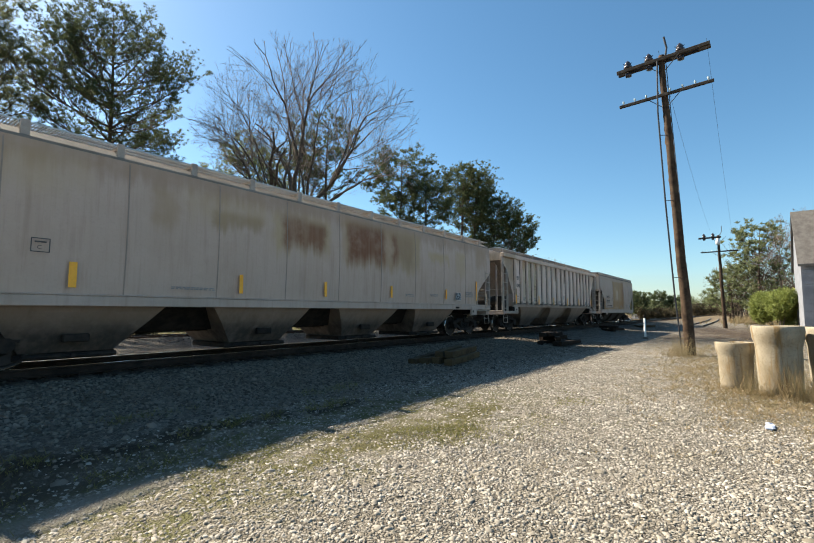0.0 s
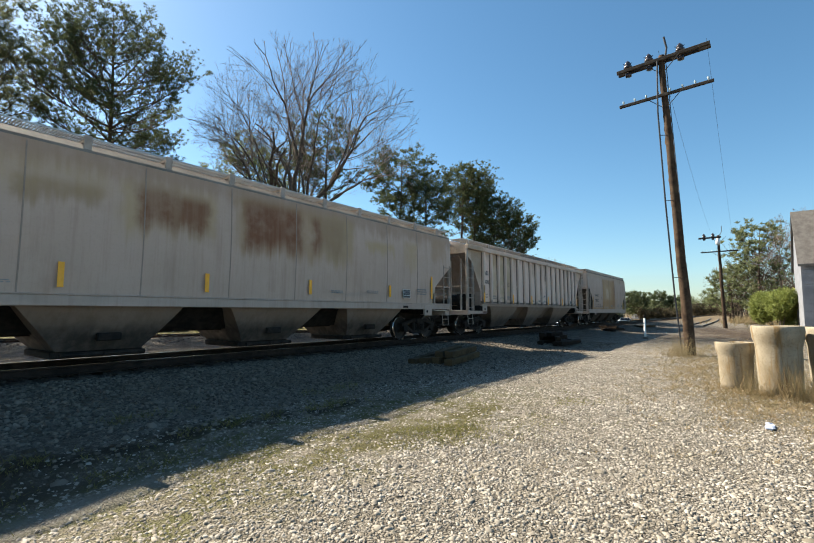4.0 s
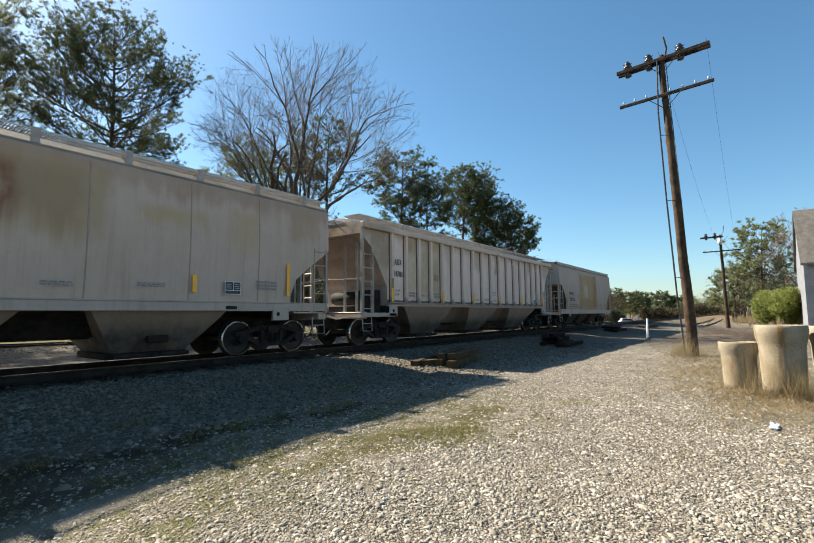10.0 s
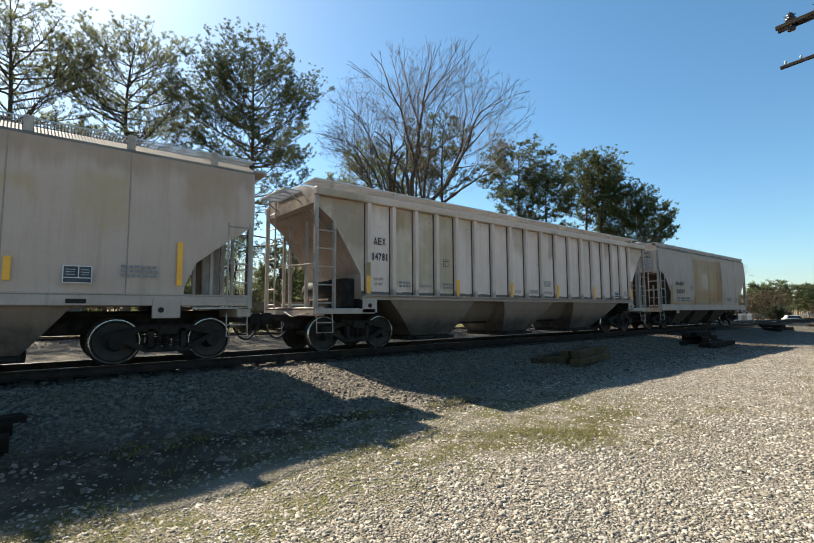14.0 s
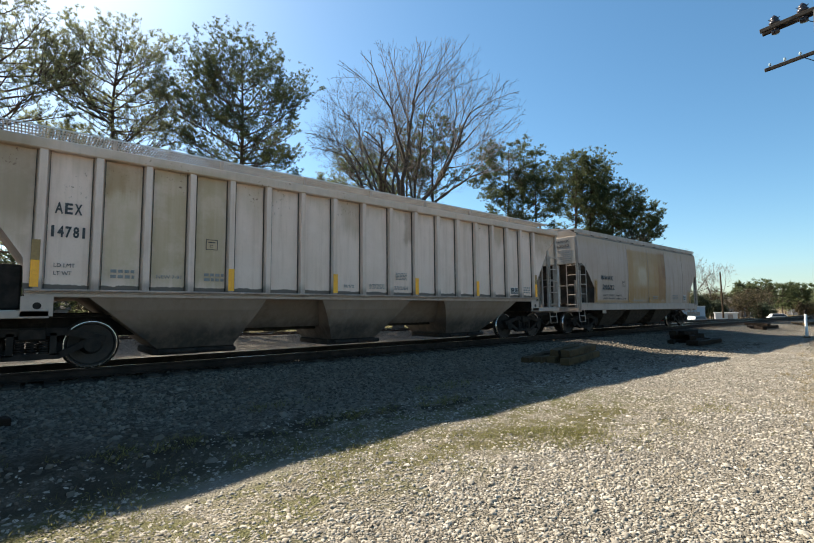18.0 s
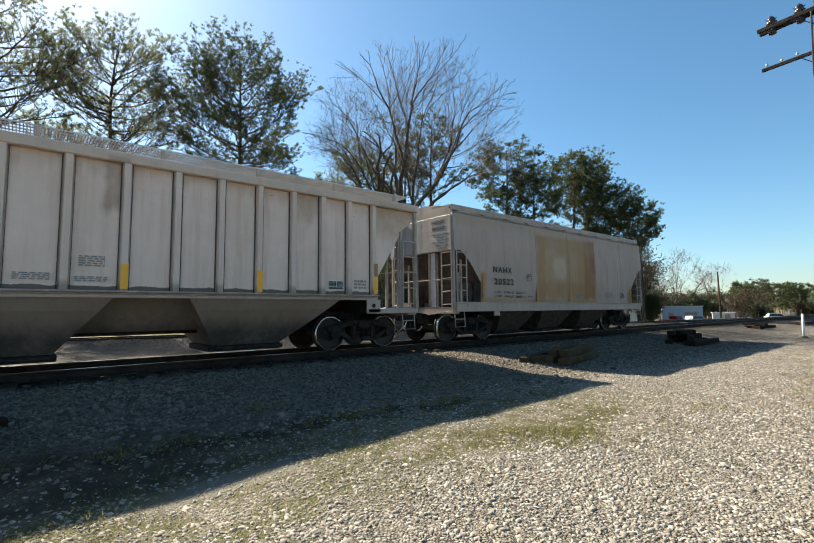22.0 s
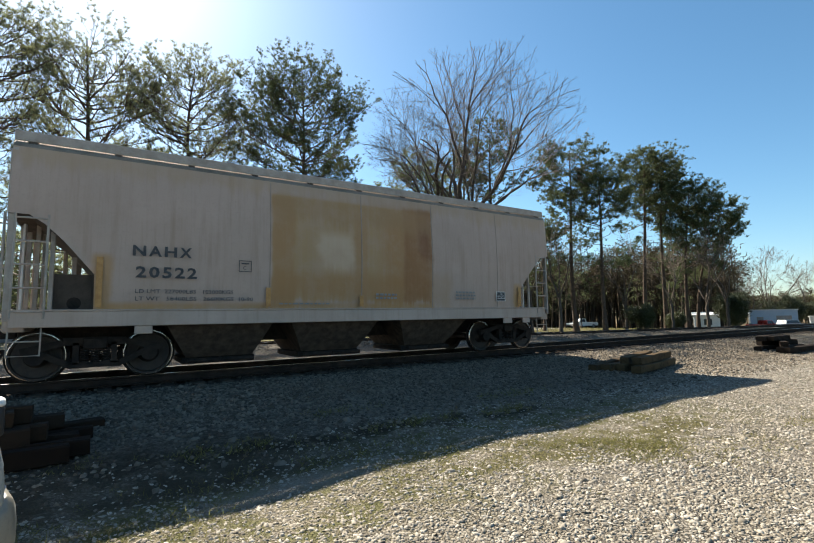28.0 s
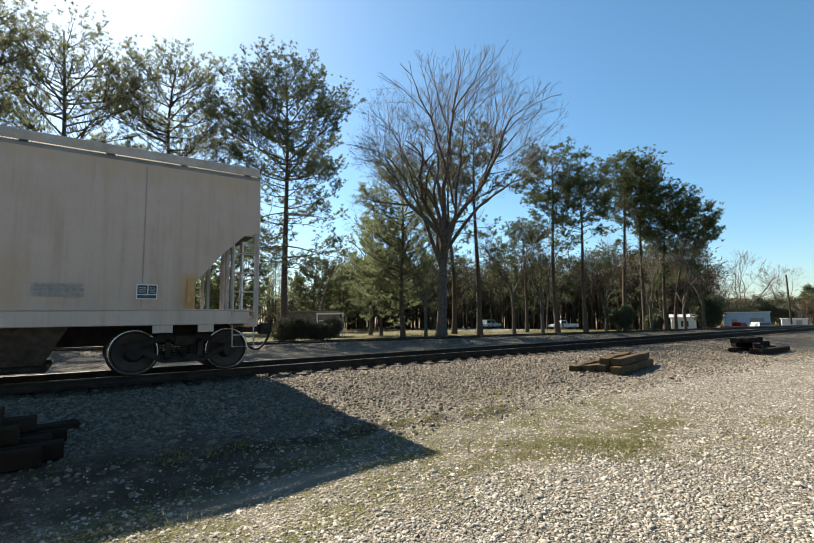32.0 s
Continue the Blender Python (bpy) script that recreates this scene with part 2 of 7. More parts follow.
BROWN, TAN, SOOT = (0.2, 0.074, 0.026), (0.4, 0.265, 0.16), (0.05, 0.042, 0.035)
OCHRE = (0.45, 0.32, 0.16)
RIBS = (1.56, 2.38, 3.19, 4.0, 4.81, 5.64, 6.5, 7.39, 8.28, 9.19, 10.1, 11.0, 11.87, 12.72, 13.55, 14.34, 15.12, 15.89)
M_A = car_paint("paint_pellet_car", (0.515, 0.385, 0.308), [
    (-0.2, 20.5, 3.72, 4.3, 0.12, (0.36, 0.235, 0.15), 0.75),
    (7.6, 9.7, 2.75, 3.75, 0.16, OCHRE, 0.7), (10.2, 14.3, 2.6, 3.95, 0.16, (0.4, 0.26, 0.13), 0.7),
    (7.95, 8.8, 2.9, 3.65, 0.15, BROWN, 0.95), (8.8, 9.5, 2.85, 3.6, 0.13, BROWN, 0.9), (10.5, 12.3, 2.75, 3.85, 0.16, BROWN, 1.0), (12.7, 14.0, 2.85, 3.75, 0.15, BROWN, 0.95),
    (5.9, 7.3, 3.1, 3.45, 0.1, (0.3, 0.19, 0.1), 0.8), (5.2, 7.4, 3.2, 3.8, 0.2, OCHRE, 0.5), (4.55, 5.1, 2.9, 3.7, 0.12, (0.4, 0.27, 0.16), 0.7), (2.0, 3.4, 3.2, 4.0, 0.2, OCHRE, 0.4),
    (13.0, 14.4, 2.6, 3.85, 0.18, (0.4, 0.29, 0.165), 0.75), (15.0, 16.5, 3.1, 3.4, 0.1, OCHRE, 0.8), (17.05, 17.9, 2.6, 3.6, 0.12, OCHRE, 0.7), (18.9, 19.9, 3.1, 4.0, 0.12, TAN, 0.8)])
M_B = car_paint("paint_ribbed_car", (0.78, 0.594, 0.495), [
    (-0.2, 17.6, 3.7, 4.2, 0.1, (0.45, 0.33, 0.22), 0.5), (0.5, 1.45, 2.75, 3.9, 0.12, (0.3, 0.19, 0.11), 0.85), (-0.2, 1.5, 2.2, 4.2, 0.2, (0.36, 0.265, 0.17), 0.8),
    (2.45, 3.1, 1.6, 3.8, 0.16, (0.46, 0.35, 0.2), 0.75), (3.25, 4.75, 1.5, 3.95, 0.12, (0.42, 0.31, 0.17), 0.85), (2.5, 3.1, 3.3, 3.9, 0.1, (0.36, 0.22, 0.1), 0.8), (4.85, 5.6, 3.2, 3.95, 0.2, (0.45, 0.33, 0.2), 0.6),
    (7.6, 8.3, 3.2, 3.95, 0.12, (0.4, 0.28, 0.18), 0.6), (9.75, 10.15, 2.9, 4.0, 0.08, (0.3, 0.19, 0.12), 0.7), (13.6, 14.3, 3.3, 3.9, 0.12, (0.4, 0.27, 0.16), 0.6), (15.8, 17.4, 3.1, 4.0, 0.15, TAN, 0.7)], rim=(1.545, 0.06), specks=2.7)
M_rib = car_paint("paint_rib", (0.726, 0.55, 0.451), [(1.2, 16.2, 1.3, 1.62, 0.08, SOOT, 0.6)], 0.3, 0.6)
M_C = car_paint("paint_rusty_car", (0.44, 0.33, 0.268), [
    (-0.2, 13.5, 3.85, 4.3, 0.1, (0.4, 0.28, 0.17), 0.6),
    (4.44, 8.74, 1.45, 3.85, 0.03, (0.4, 0.25, 0.105), 0.85), (5.55, 6.45, 2.2, 3.05, 0.14, (0.52, 0.4, 0.29), 0.75), (4.5, 8.7, 1.45, 2.1, 0.14, (0.36, 0.19, 0.07), 0.8),
    (4.44, 4.95, 1.3, 3.8, 0.06, (0.36, 0.19, 0.07), 0.75), (7.2, 8.5, 1.7, 3.8, 0.3, (0.36, 0.18, 0.06), 0.7), (7.85, 8.74, 1.45, 3.9, 0.07, (0.27, 0.12, 0.04), 0.85), (8.3, 8.72, 2.6, 3.9, 0.1, (0.2, 0.085, 0.035), 0.8), (6.45, 6.8, 1.3, 3.6, 0.06, (0.36, 0.2, 0.085), 0.75), (4.5, 8.7, 3.3, 3.85, 0.1, (0.34, 0.2, 0.085), 0.7),
    (1.2, 8.8, 1.22, 1.42, 0.05, (0.38, 0.21, 0.075), 0.85), (1.22, 1.5, 1.3, 2.3, 0.06, (0.42, 0.24, 0.09), 0.8),
    (8.7, 9.4, 1.3, 2.2, 0.15, TAN, 0.6), (11.75, 12.05, 1.3, 2.0, 0.06, (0.44, 0.25, 0.09), 0.9)])
M_endsheet = car_paint("paint_end_sheet", (0.4, 0.37, 0.34), [(-1, 1, 3.6, 4.2, 0.2, TAN, 0.5)], 0.6, 0.8)
M_sill = car_paint("paint_sill", (0.46, 0.36, 0.3), [], 0.5, 0.5)
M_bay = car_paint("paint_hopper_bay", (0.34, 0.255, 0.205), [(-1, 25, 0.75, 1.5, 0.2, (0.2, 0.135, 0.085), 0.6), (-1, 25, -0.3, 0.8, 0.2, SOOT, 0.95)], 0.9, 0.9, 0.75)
# dusty brown, darkened further: the shade under the slopes is in the colour
M_slope = simple("dusty_shaded_sheet", (0.055, 0.045, 0.037), (0.11, 0.088, 0.072), 2, 0.85)
M_endslope = car_paint("paint_end_slope", (0.4, 0.315, 0.26), [(-1, 19, 2.6, 4.0, 0.3, (0.2, 0.14, 0.1), 0.6)], 0.7, 0.9, 0.75)
M_roof = simple("dull_roof_sheet", (0.16, 0.135, 0.11), (0.27, 0.23, 0.19), 1.5, 0.8)
M_darkbrown = simple("dark_brown_coat", (0.05, 0.038, 0.03), (0.1, 0.078, 0.06), 6, 0.9)
M_under = simple("dark_underframe", (0.016, 0.014, 0.013), (0.042, 0.034, 0.028), 5, 0.8)
M_wheel = simple("wheel_steel", (0.022, 0.019, 0.017), (0.048, 0.038, 0.031), 7, 0.6, 0.5)
M_tread = simple("polished_tread", (0.35, 0.33, 0.31), (0.5, 0.48, 0.46), 9, 0.25, 1.0, 0.02)
M_grate = simple("galvanised_grating", (0.38, 0.37, 0.35), (0.5, 0.49, 0.47), 3, 0.5, 0.6, 0.05)
M_steel = simple("grey_painted_steel", (0.43, 0.365, 0.31), (0.31, 0.255, 0.21), 4, 0.6)
M_yellow = simple("yellow_reflector", (1.0, 0.46, 0.012), (0.92, 0.39, 0.012), 12, 0.35, 0, 0.05)
M_oldyellow = simple("faded_ochre_stripe", (0.36, 0.225, 0.08), (0.28, 0.17, 0.065), 12, 0.6, 0, 0.05)
M_rustyellow = simple("rusty_orange_stripe", (0.5, 0.27, 0.085), (0.38, 0.19, 0.06), 9, 0.65, 0, 0.05)
M_black = simple("black_stencil", (0.03, 0.03, 0.035), (0.08, 0.08, 0.08), 10, 0.7, 0, 0)
M_faint = simple("faded_stencil", (0.2, 0.2, 0.2), (0.3, 0.3, 0.29), 10, 0.7, 0, 0)
M_white = simple("white_paint", (0.75, 0.75, 0.73), (0.66, 0.65, 0.62), 3, 0.5, 0, 0.05)
M_seam = simple("weld_seam", (0.26, 0.2, 0.16), (0.34, 0.265, 0.215), 4, 0.65)
M_rail = simple("rail_steel", (0.022, 0.017, 0.014), (0.05, 0.036, 0.028), 4, 0.8, 0.3)
M_railtop = simple("rail_head_polish", (0.45, 0.43, 0.41), (0.6, 0.58, 0.56), 6, 0.22, 1.0, 0.02)
M_tie = by_object("creosoted_tie", ((0.045, 0.035, 0.028), (0.10, 0.08, 0.06), (0.03, 0.024, 0.02)), 0.9, 6.0)
M_oldtie = by_object("old_tie_wood", ((0.0523, 0.034, 0.0183), (0.111, 0.0752, 0.0379), (0.0196, 0.0131, 0.0085)), 0.9, 5.0)
# darker copy of the tie wood; the left stack's shade is in this colour
M_darkenedtie = by_object("darkened_tie_wood", ((0.015, 0.01, 0.007), (0.034, 0.023, 0.015), (0.008, 0.006, 0.005)), 0.9, 5.0)
M_bark = simple("grey_brown_bark", (0.055, 0.045, 0.037), (0.12, 0.1, 0.083), 5, 0.95, 0, 0.8, 18)
M_pinebark = simple("pine_bark", (0.05, 0.038, 0.03), (0.105, 0.078, 0.06), 5, 0.95, 0, 0.8, 18)
M_twig = simple("twig_bark", (0.13, 0.102, 0.085), (0.21, 0.17, 0.145), 3, 0.9, 0, 0)
M_woodbark = by_island("winter_woods_bark", (0.03, 0.024, 0.018), (0.085, 0.066, 0.048), 0.95)
M_needle = by_island("pine_needles", (0.024, 0.04, 0.019), (0.08, 0.095, 0.04), 0.8, thin=0.28)
# lighter copy of the pine needles; glare haze near the sun is painted in
M_hazepine = by_island("haze_paled_pine_needles", (0.0523, 0.0575, 0.0327), (0.147, 0.14, 0.0784), 0.8, thin=0.6)
M_needle2 = by_island("yellowish_foliage", (0.0654, 0.0817, 0.0294), (0.131, 0.144, 0.0556), 0.6, thin=0.5)
M_shrub = by_island("bright_green_foliage", (0.11, 0.15, 0.02), (0.24, 0.26, 0.04), 0.6, thin=0.35)
M_darkleaf = by_island("dark_evergreen_foliage", (0.0196, 0.0294, 0.0118), (0.0458, 0.0556, 0.0196), 0.6, thin=0.15)
M_brownleaf = by_island("brown_leaf_litter_foliage", (0.04, 0.03, 0.02), (0.08, 0.06, 0.037), 0.9, thin=0.12)
M_drygrass = by_island("dry_grass_blades", (0.196, 0.134, 0.0686), (0.301, 0.222, 0.131), 0.9, thin=0.3)
M_weeds = by_island("green_weed_blades", (0.0784, 0.0752, 0.0196), (0.216, 0.18, 0.0588), 0.9, thin=0.3)
M_pole = simple("weathered_pole_wood", (0.034, 0.022, 0.015), (0.095, 0.064, 0.042), 3, 0.9, 0, 1.0, 9)
M_arm = simple("crossarm_wood", (0.034, 0.028, 0.024), (0.075, 0.063, 0.052), 4, 0.9, 0, 0.5, 20)
M_ceramic = simple("dark_insulator_glaze", (0.03, 0.025, 0.03), (0.05, 0.04, 0.04), 5, 0.25, 0, 0)
M_glassins = simple("pale_glass_insulator", (0.35, 0.45, 0.48), (0.5, 0.6, 0.62), 5, 0.15, 0, 0)
M_wire = simple("cable_black", (0.02, 0.02, 0.022), (0.035, 0.035, 0.04), 3, 0.6, 0, 0)


def clay_material():
    """Buff clay with runs of rust and lime."""
    k = Mat("stained_clay_pipe", 0.85)
    big, fine = k.noise(2.5, 5, 0.6), k.noise(30.0, 4, 0.6)
    runs = k.noise(1.0, 4, 0.6, stretch=(7.0, 7.0, 0.7))
    lime = k.noise(1.0, 4, 0.6, stretch=(4.0, 4.0, 1.6))
    c = k.mix(k.ramp(big, 0, 1, 0.3, 0.7), (0.215, 0.175, 0.118), (0.31, 0.27, 0.2))
    c = k.mix(k.ramp(runs, 0, 0.85, 0.52, 0.68), c, (0.2, 0.125, 0.05))
    c = k.mix(k.ramp(lime, 0, 0.7, 0.56, 0.72), c, (0.362, 0.336, 0.284))
    c = k.mix(k.ramp(fine, 0, 0.4, 0.5, 0.75), c, (0.084, 0.0646, 0.0452))
    k.bump(fine, 0.4, 0.01)
    return k.done(c)


M_pot = clay_material()
M_soil = simple("pot_soil", (0.0784, 0.0588, 0.0392), (0.131, 0.105, 0.0719), 8, 1.0)
M_glass = Mat("dark_window_glass", 0.22).done((0.03, 0.035, 0.04))
M_redcar = simple("red_car_paint", (0.35, 0.03, 0.025), (0.28, 0.025, 0.02), 1.5, 0.3, 0.1, 0)
M_silver = simple("silver_car_paint", (0.3, 0.31, 0.33), (0.24, 0.25, 0.27), 1.5, 0.3, 0.4, 0)
M_rubber = simple("black_rubber", (0.018, 0.018, 0.018), (0.03, 0.03, 0.03), 8, 0.8)
M_siding = simple("grey_board_siding", (0.176, 0.183, 0.203), (0.236, 0.242, 0.261), 2, 0.8, 0, 0.2)
M_shingle = simple("grey_roof_shingle", (0.105, 0.0946, 0.085), (0.157, 0.144, 0.131), 3, 0.95, 0, 0.5)
M_bluewall = simple("pale_blue_metal_wall", (0.45, 0.54, 0.62), (0.5, 0.58, 0.65), 1, 0.6, 0, 0)
M_brownwall = simple("brown_shed_wall", (0.13, 0.10, 0.075), (0.2, 0.16, 0.12), 2, 0.9)
M_amber = simple("amber_lens", (0.5, 0.15, 0.025), (0.36, 0.1, 0.015), 20, 0.15, 0, 0)
M_lens = simple("headlight_lens", (0.55, 0.58, 0.6), (0.75, 0.77, 0.78), 9, 0.08, 0.6, 0)
M_housing = simple("lamp_housing_grey", (0.3, 0.305, 0.285), (0.38, 0.385, 0.36), 4, 0.25, 0.1, 0.03)
M_bumper = simple("bumper_cream_plastic", (0.19, 0.175, 0.145), (0.24, 0.225, 0.185), 3, 0.5, 0, 0.03)
M_litter = simple("crumpled_wrapper", (0.7, 0.72, 0.78), (0.35, 0.42, 0.65), 25, 0.4, 0, 0.4)
M_blackplastic = simple("black_plastic_trim", (0.012, 0.012, 0.013), (0.022, 0.022, 0.022), 6, 0.5)


def ground_material():
    """Limestone gravel lot, weedy strip, ballast beds, lawn and drive."""
    k = Mat("ground_surface", 0.95)
    co = k.co("Position")
    x, y, z = k.split(co)
    n_big, n_mid, n_fine = k.noise(0.35, 5, 0.6, co), k.noise(2.2, 5, 0.65, co), k.noise(38.0, 3, 0.6, co)
    bent = k.nt.nodes.new("ShaderNodeVectorMath")
    bent.operation = "ADD"
    k.put(bent.inputs[0], co)
    k.put(bent.inputs[1], k.mix(1.0, k.node("ShaderNodeTexNoise", Vector=co, Scale=30.0, Detail=2.0).outputs["Color"], (0.0187, 0.0187, 0.0187), "MULTIPLY"))
    cell = k.voronoi(32.0, bent.outputs[0], "Color")
    gap = k.voronoi(32.0, bent.outputs[0], "Distance", "DISTANCE_TO_EDGE")
    cx, cy, _ = k.split(cell)
    n_grit = k.noise(120.0, 3, 0.7, co)
    lot = k.mix(cx, (0.205, 0.18, 0.142), (0.43, 0.388, 0.322))
    lot = k.mix(k.ramp(n_mid, 0, 0.5, 0.42, 0.7), lot, (0.205, 0.174, 0.124))
    lot = k.mix(k.ramp(n_fine, 0.6, 0, 0.32, 0.5), lot, (0.0988, 0.0875, 0.0684))
    lot = k.mix(k.ramp(n_grit, 0.55, 0, 0.36, 0.52), lot, (0.0913, 0.0798, 0.0647))
    pack = k.math("MULTIPLY", k.ramp(gap, 1.0, 0.0, 0.0, 0.22), k.ramp(k.noise(5.0, 3, 0.6, co), 0.25, 0.9, 0.35, 0.6))
    lot = k.mix(pack, lot, (0.045, 0.038, 0.03))
    wob = k.math("MULTIPLY", k.math("SUBTRACT", n_big, 0.5), 3.0)
    wy = k.math("ADD", y, wob)
    # weedy, sandy strip between the drive and the ballast
    strip = k.math("MULTIPLY", k.ramp(wy, 0, 1, 2.6, 3.4), k.ramp(wy, 1, 0, 5.0, 6.4))
    strip = k.math("MULTIPLY", strip, k.ramp(x, 1, 0, 6.5, 10.0))
    line = k.math("ABSOLUTE", k.math("SUBTRACT", k.math("ADD", y, k.math("MULTIPLY", x, 0.2)), k.math("ADD", 4.5, k.math("MULTIPLY", wob, 0.6))))
    mat = k.math("MULTIPLY", k.ramp(line, 1, 0, 0.1, 1.1), k.math("MULTIPLY", k.ramp(x, 0, 1, 2.0, 4.0), k.ramp(x, 1, 0, 6.5, 8.0)))
    weed = k.mix(k.ramp(n_mid, 0, 1, 0.38, 0.62), (0.156, 0.131, 0.0779), (0.102, 0.1, 0.0374))
    c = k.mix(k.math("MULTIPLY", strip, k.ramp(n_mid, 0.25, 0.9, 0.35, 0.6)), lot, weed)
    c = k.mix(k.math("MULTIPLY", mat, k.ramp(n_mid, 0.0, 0.95, 0.42, 0.58)), c, k.mix(k.ramp(n_fine, 0, 1, 0.35, 0.6), (0.0623, 0.053, 0.028), (0.125, 0.112, 0.0436)))
    # dark soil at the foot of the ballast, deepened to paint in the train's shade
    foot_shade = k.math("MULTIPLY", k.ramp(k.math("ADD", x, k.math("MULTIPLY", wob, 0.4)), 1, 0, 1.2, 3.8), k.math("MULTIPLY", k.ramp(y, 0, 1, 4.55, 5.0), k.ramp(wy, 1, 0, 6.5, 8.0)))
    c = k.mix(k.math("MULTIPLY", foot_shade, k.ramp(n_mid, 0.6, 0.95, 0.35, 0.55)), c, (0.06, 0.05, 0.036))
    seam = k.ramp(k.math("ABSOLUTE", k.math("ADD", k.math("SUBTRACT", y, 6.0), k.math("ADD", k.math("MULTIPLY", x, 0.1), k.math("MULTIPLY", wob, 0.1)))), 1, 0, 0.1, 0.5)
    seam = k.math("MULTIPLY", seam, k.math("MULTIPLY", k.ramp(x, 1, 0, 5.5, 7.0), k.ramp(n_mid, 0.2, 0.95, 0.4, 0.55)))
    c = k.mix(seam, c, (0.04, 0.031, 0.02))
    sand = k.math("MULTIPLY", k.ramp(k.math("ABSOLUTE", k.math("SUBTRACT", k.math("ADD", y, k.math("MULTIPLY", wob, 0.1)), 4.42)), 1, 0, 0.1, 0.32), k.math("MULTIPLY", k.ramp(x, 0, 1, 0.4, 0.9), k.ramp(x, 1, 0, 2.0, 2.8)))
    c = k.mix(k.math("MULTIPLY", sand, 0.55), c, (0.249, 0.227, 0.187))
    # dry grass and bare earth round the pole and the clay pots
    right = k.math("MULTIPLY", k.math("MULTIPLY", k.ramp(wy, 1, 0, -0.2, 1.4), k.ramp(x, 1, 0, 17.0, 22.0)), k.ramp(x, 0, 1, 6.5, 9.5))
    earth = k.mix(k.ramp(n_mid, 0, 1, 0.35, 0.65), (0.149, 0.121, 0.081), (0.212, 0.175, 0.112))
    c = k.mix(k.math("MULTIPLY", right, k.ramp(n_mid, 0.7, 1.0, 0.35, 0.6)), c, earth)
    # ballast, darker and brownish
    bal = k.mix(cx, (0.0623, 0.053, 0.0412), (0.199, 0.175, 0.14))
    bal = k.mix(k.ramp(n_mid, 0, 0.6, 0.45, 0.7), bal, (0.053, 0.0424, 0.0312))
    c = k.mix(k.ramp(wy, 0, 1, 5.2, 7.6), c, bal)
    # dark strip along the rails: their shaded sides and shadow put into the ground colour
    rail_shade = k.math("MULTIPLY", k.ramp(wy, 0, 1, 9.6, 10.4), k.ramp(y, 1, 0, 13.0, 13.8))
    c = k.mix(k.math("MULTIPLY", rail_shade, 0.7), c, (0.028, 0.023, 0.0187))
    verge = k.math("MULTIPLY", k.ramp(wy, 1, 0, 3.4, 5.2), k.ramp(x, 0, 1, 21.0, 27.0))
    c = k.mix(k.math("MULTIPLY", verge, k.ramp(n_mid, 0.05, 0.3, 0.38, 0.62)), c, (0.149, 0.109, 0.0623))
    ridge = k.math("ABSOLUTE", k.math("SUBTRACT", k.math("SUBTRACT", y, k.math("MULTIPLY", x, 0.24)), -8.3))
    soil = k.math("MULTIPLY", k.ramp(ridge, 1, 0, 0.5, 1.5), k.math("MULTIPLY", k.ramp(x, 0, 1, 28.0, 32.0), k.ramp(x, 1, 0, 48.0, 53.0)))
    c = k.mix(k.math("MULTIPLY", soil, k.ramp(n_mid, 0.5, 1.0, 0.35, 0.6)), c, (0.0467, 0.0312, 0.0218))
    # rutted bare earth between the lot and the far poles
    rut = k.math("MULTIPLY", k.math("MULTIPLY", k.ramp(wy, 0, 1, -2.0, 0.0), k.ramp(wy, 1, 0, 3.4, 5.6)), k.math("MULTIPLY", k.ramp(x, 0, 1, 26.0, 32.0), k.ramp(x, 1, 0, 50.0, 58.0)))
    c = k.mix(k.math("MULTIPLY", rut, k.ramp(k.noise(0.9, 5, 0.7, co), 0.15, 0.95, 0.38, 0.56)), c, (0.075, 0.056, 0.043))
    # beyond the first track: thin grass, ballast of the siding, lawn, sandy drive
    lawn = k.mix(k.ramp(n_mid, 0, 1, 0.35, 0.65), (0.081, 0.0748, 0.0312), (0.149, 0.125, 0.0623))
    lawn = k.mix(k.ramp(x, 1, 0, 4.0, 14.0), lawn, k.mix(k.ramp(n_mid, 0, 1, 0.35, 0.65), (0.175, 0.149, 0.0869), (0.274, 0.243, 0.168)))
    side = k.math("ADD", y, k.math("MULTIPLY", x, 0.235))
    far = k.ramp(side, 0, 1, 27.6, 29.0)
    c = k.mix(k.math("MULTIPLY", far, k.ramp(y, 0, 1, 13.2, 14.6)), c, lawn)
    drive = k.math("MULTIPLY", k.ramp(wy, 0, 1, 45.0, 47.0), k.ramp(wy, 1, 0, 62.0, 65.0))
    drive = k.math("MULTIPLY", drive, k.ramp(x, 0, 1, 44.0, 50.0))
    c = k.mix(drive, c, (0.249, 0.23, 0.194))
    # far field
    fld = k.math("MAXIMUM", k.ramp(x, 0, 1, 70.0, 95.0), k.ramp(k.math("ABSOLUTE", y), 0, 1, 75.0, 95.0))
    c = k.mix(k.math("MULTIPLY", fld, k.ramp(n_big, 0.6, 1.0, 0.3, 0.6)), c, (0.168, 0.125, 0.0748))
    k.bump(k.math("ADD", k.math("MULTIPLY", n_fine, 0.7), k.math("ADD", k.math("ADD", k.math("MULTIPLY", cy, 0.6), k.ramp(gap, 0.0, 0.7, 0.0, 0.2)), k.math("MULTIPLY", n_grit, 0.3))), 0.9, 0.022)
    return k.done(c)


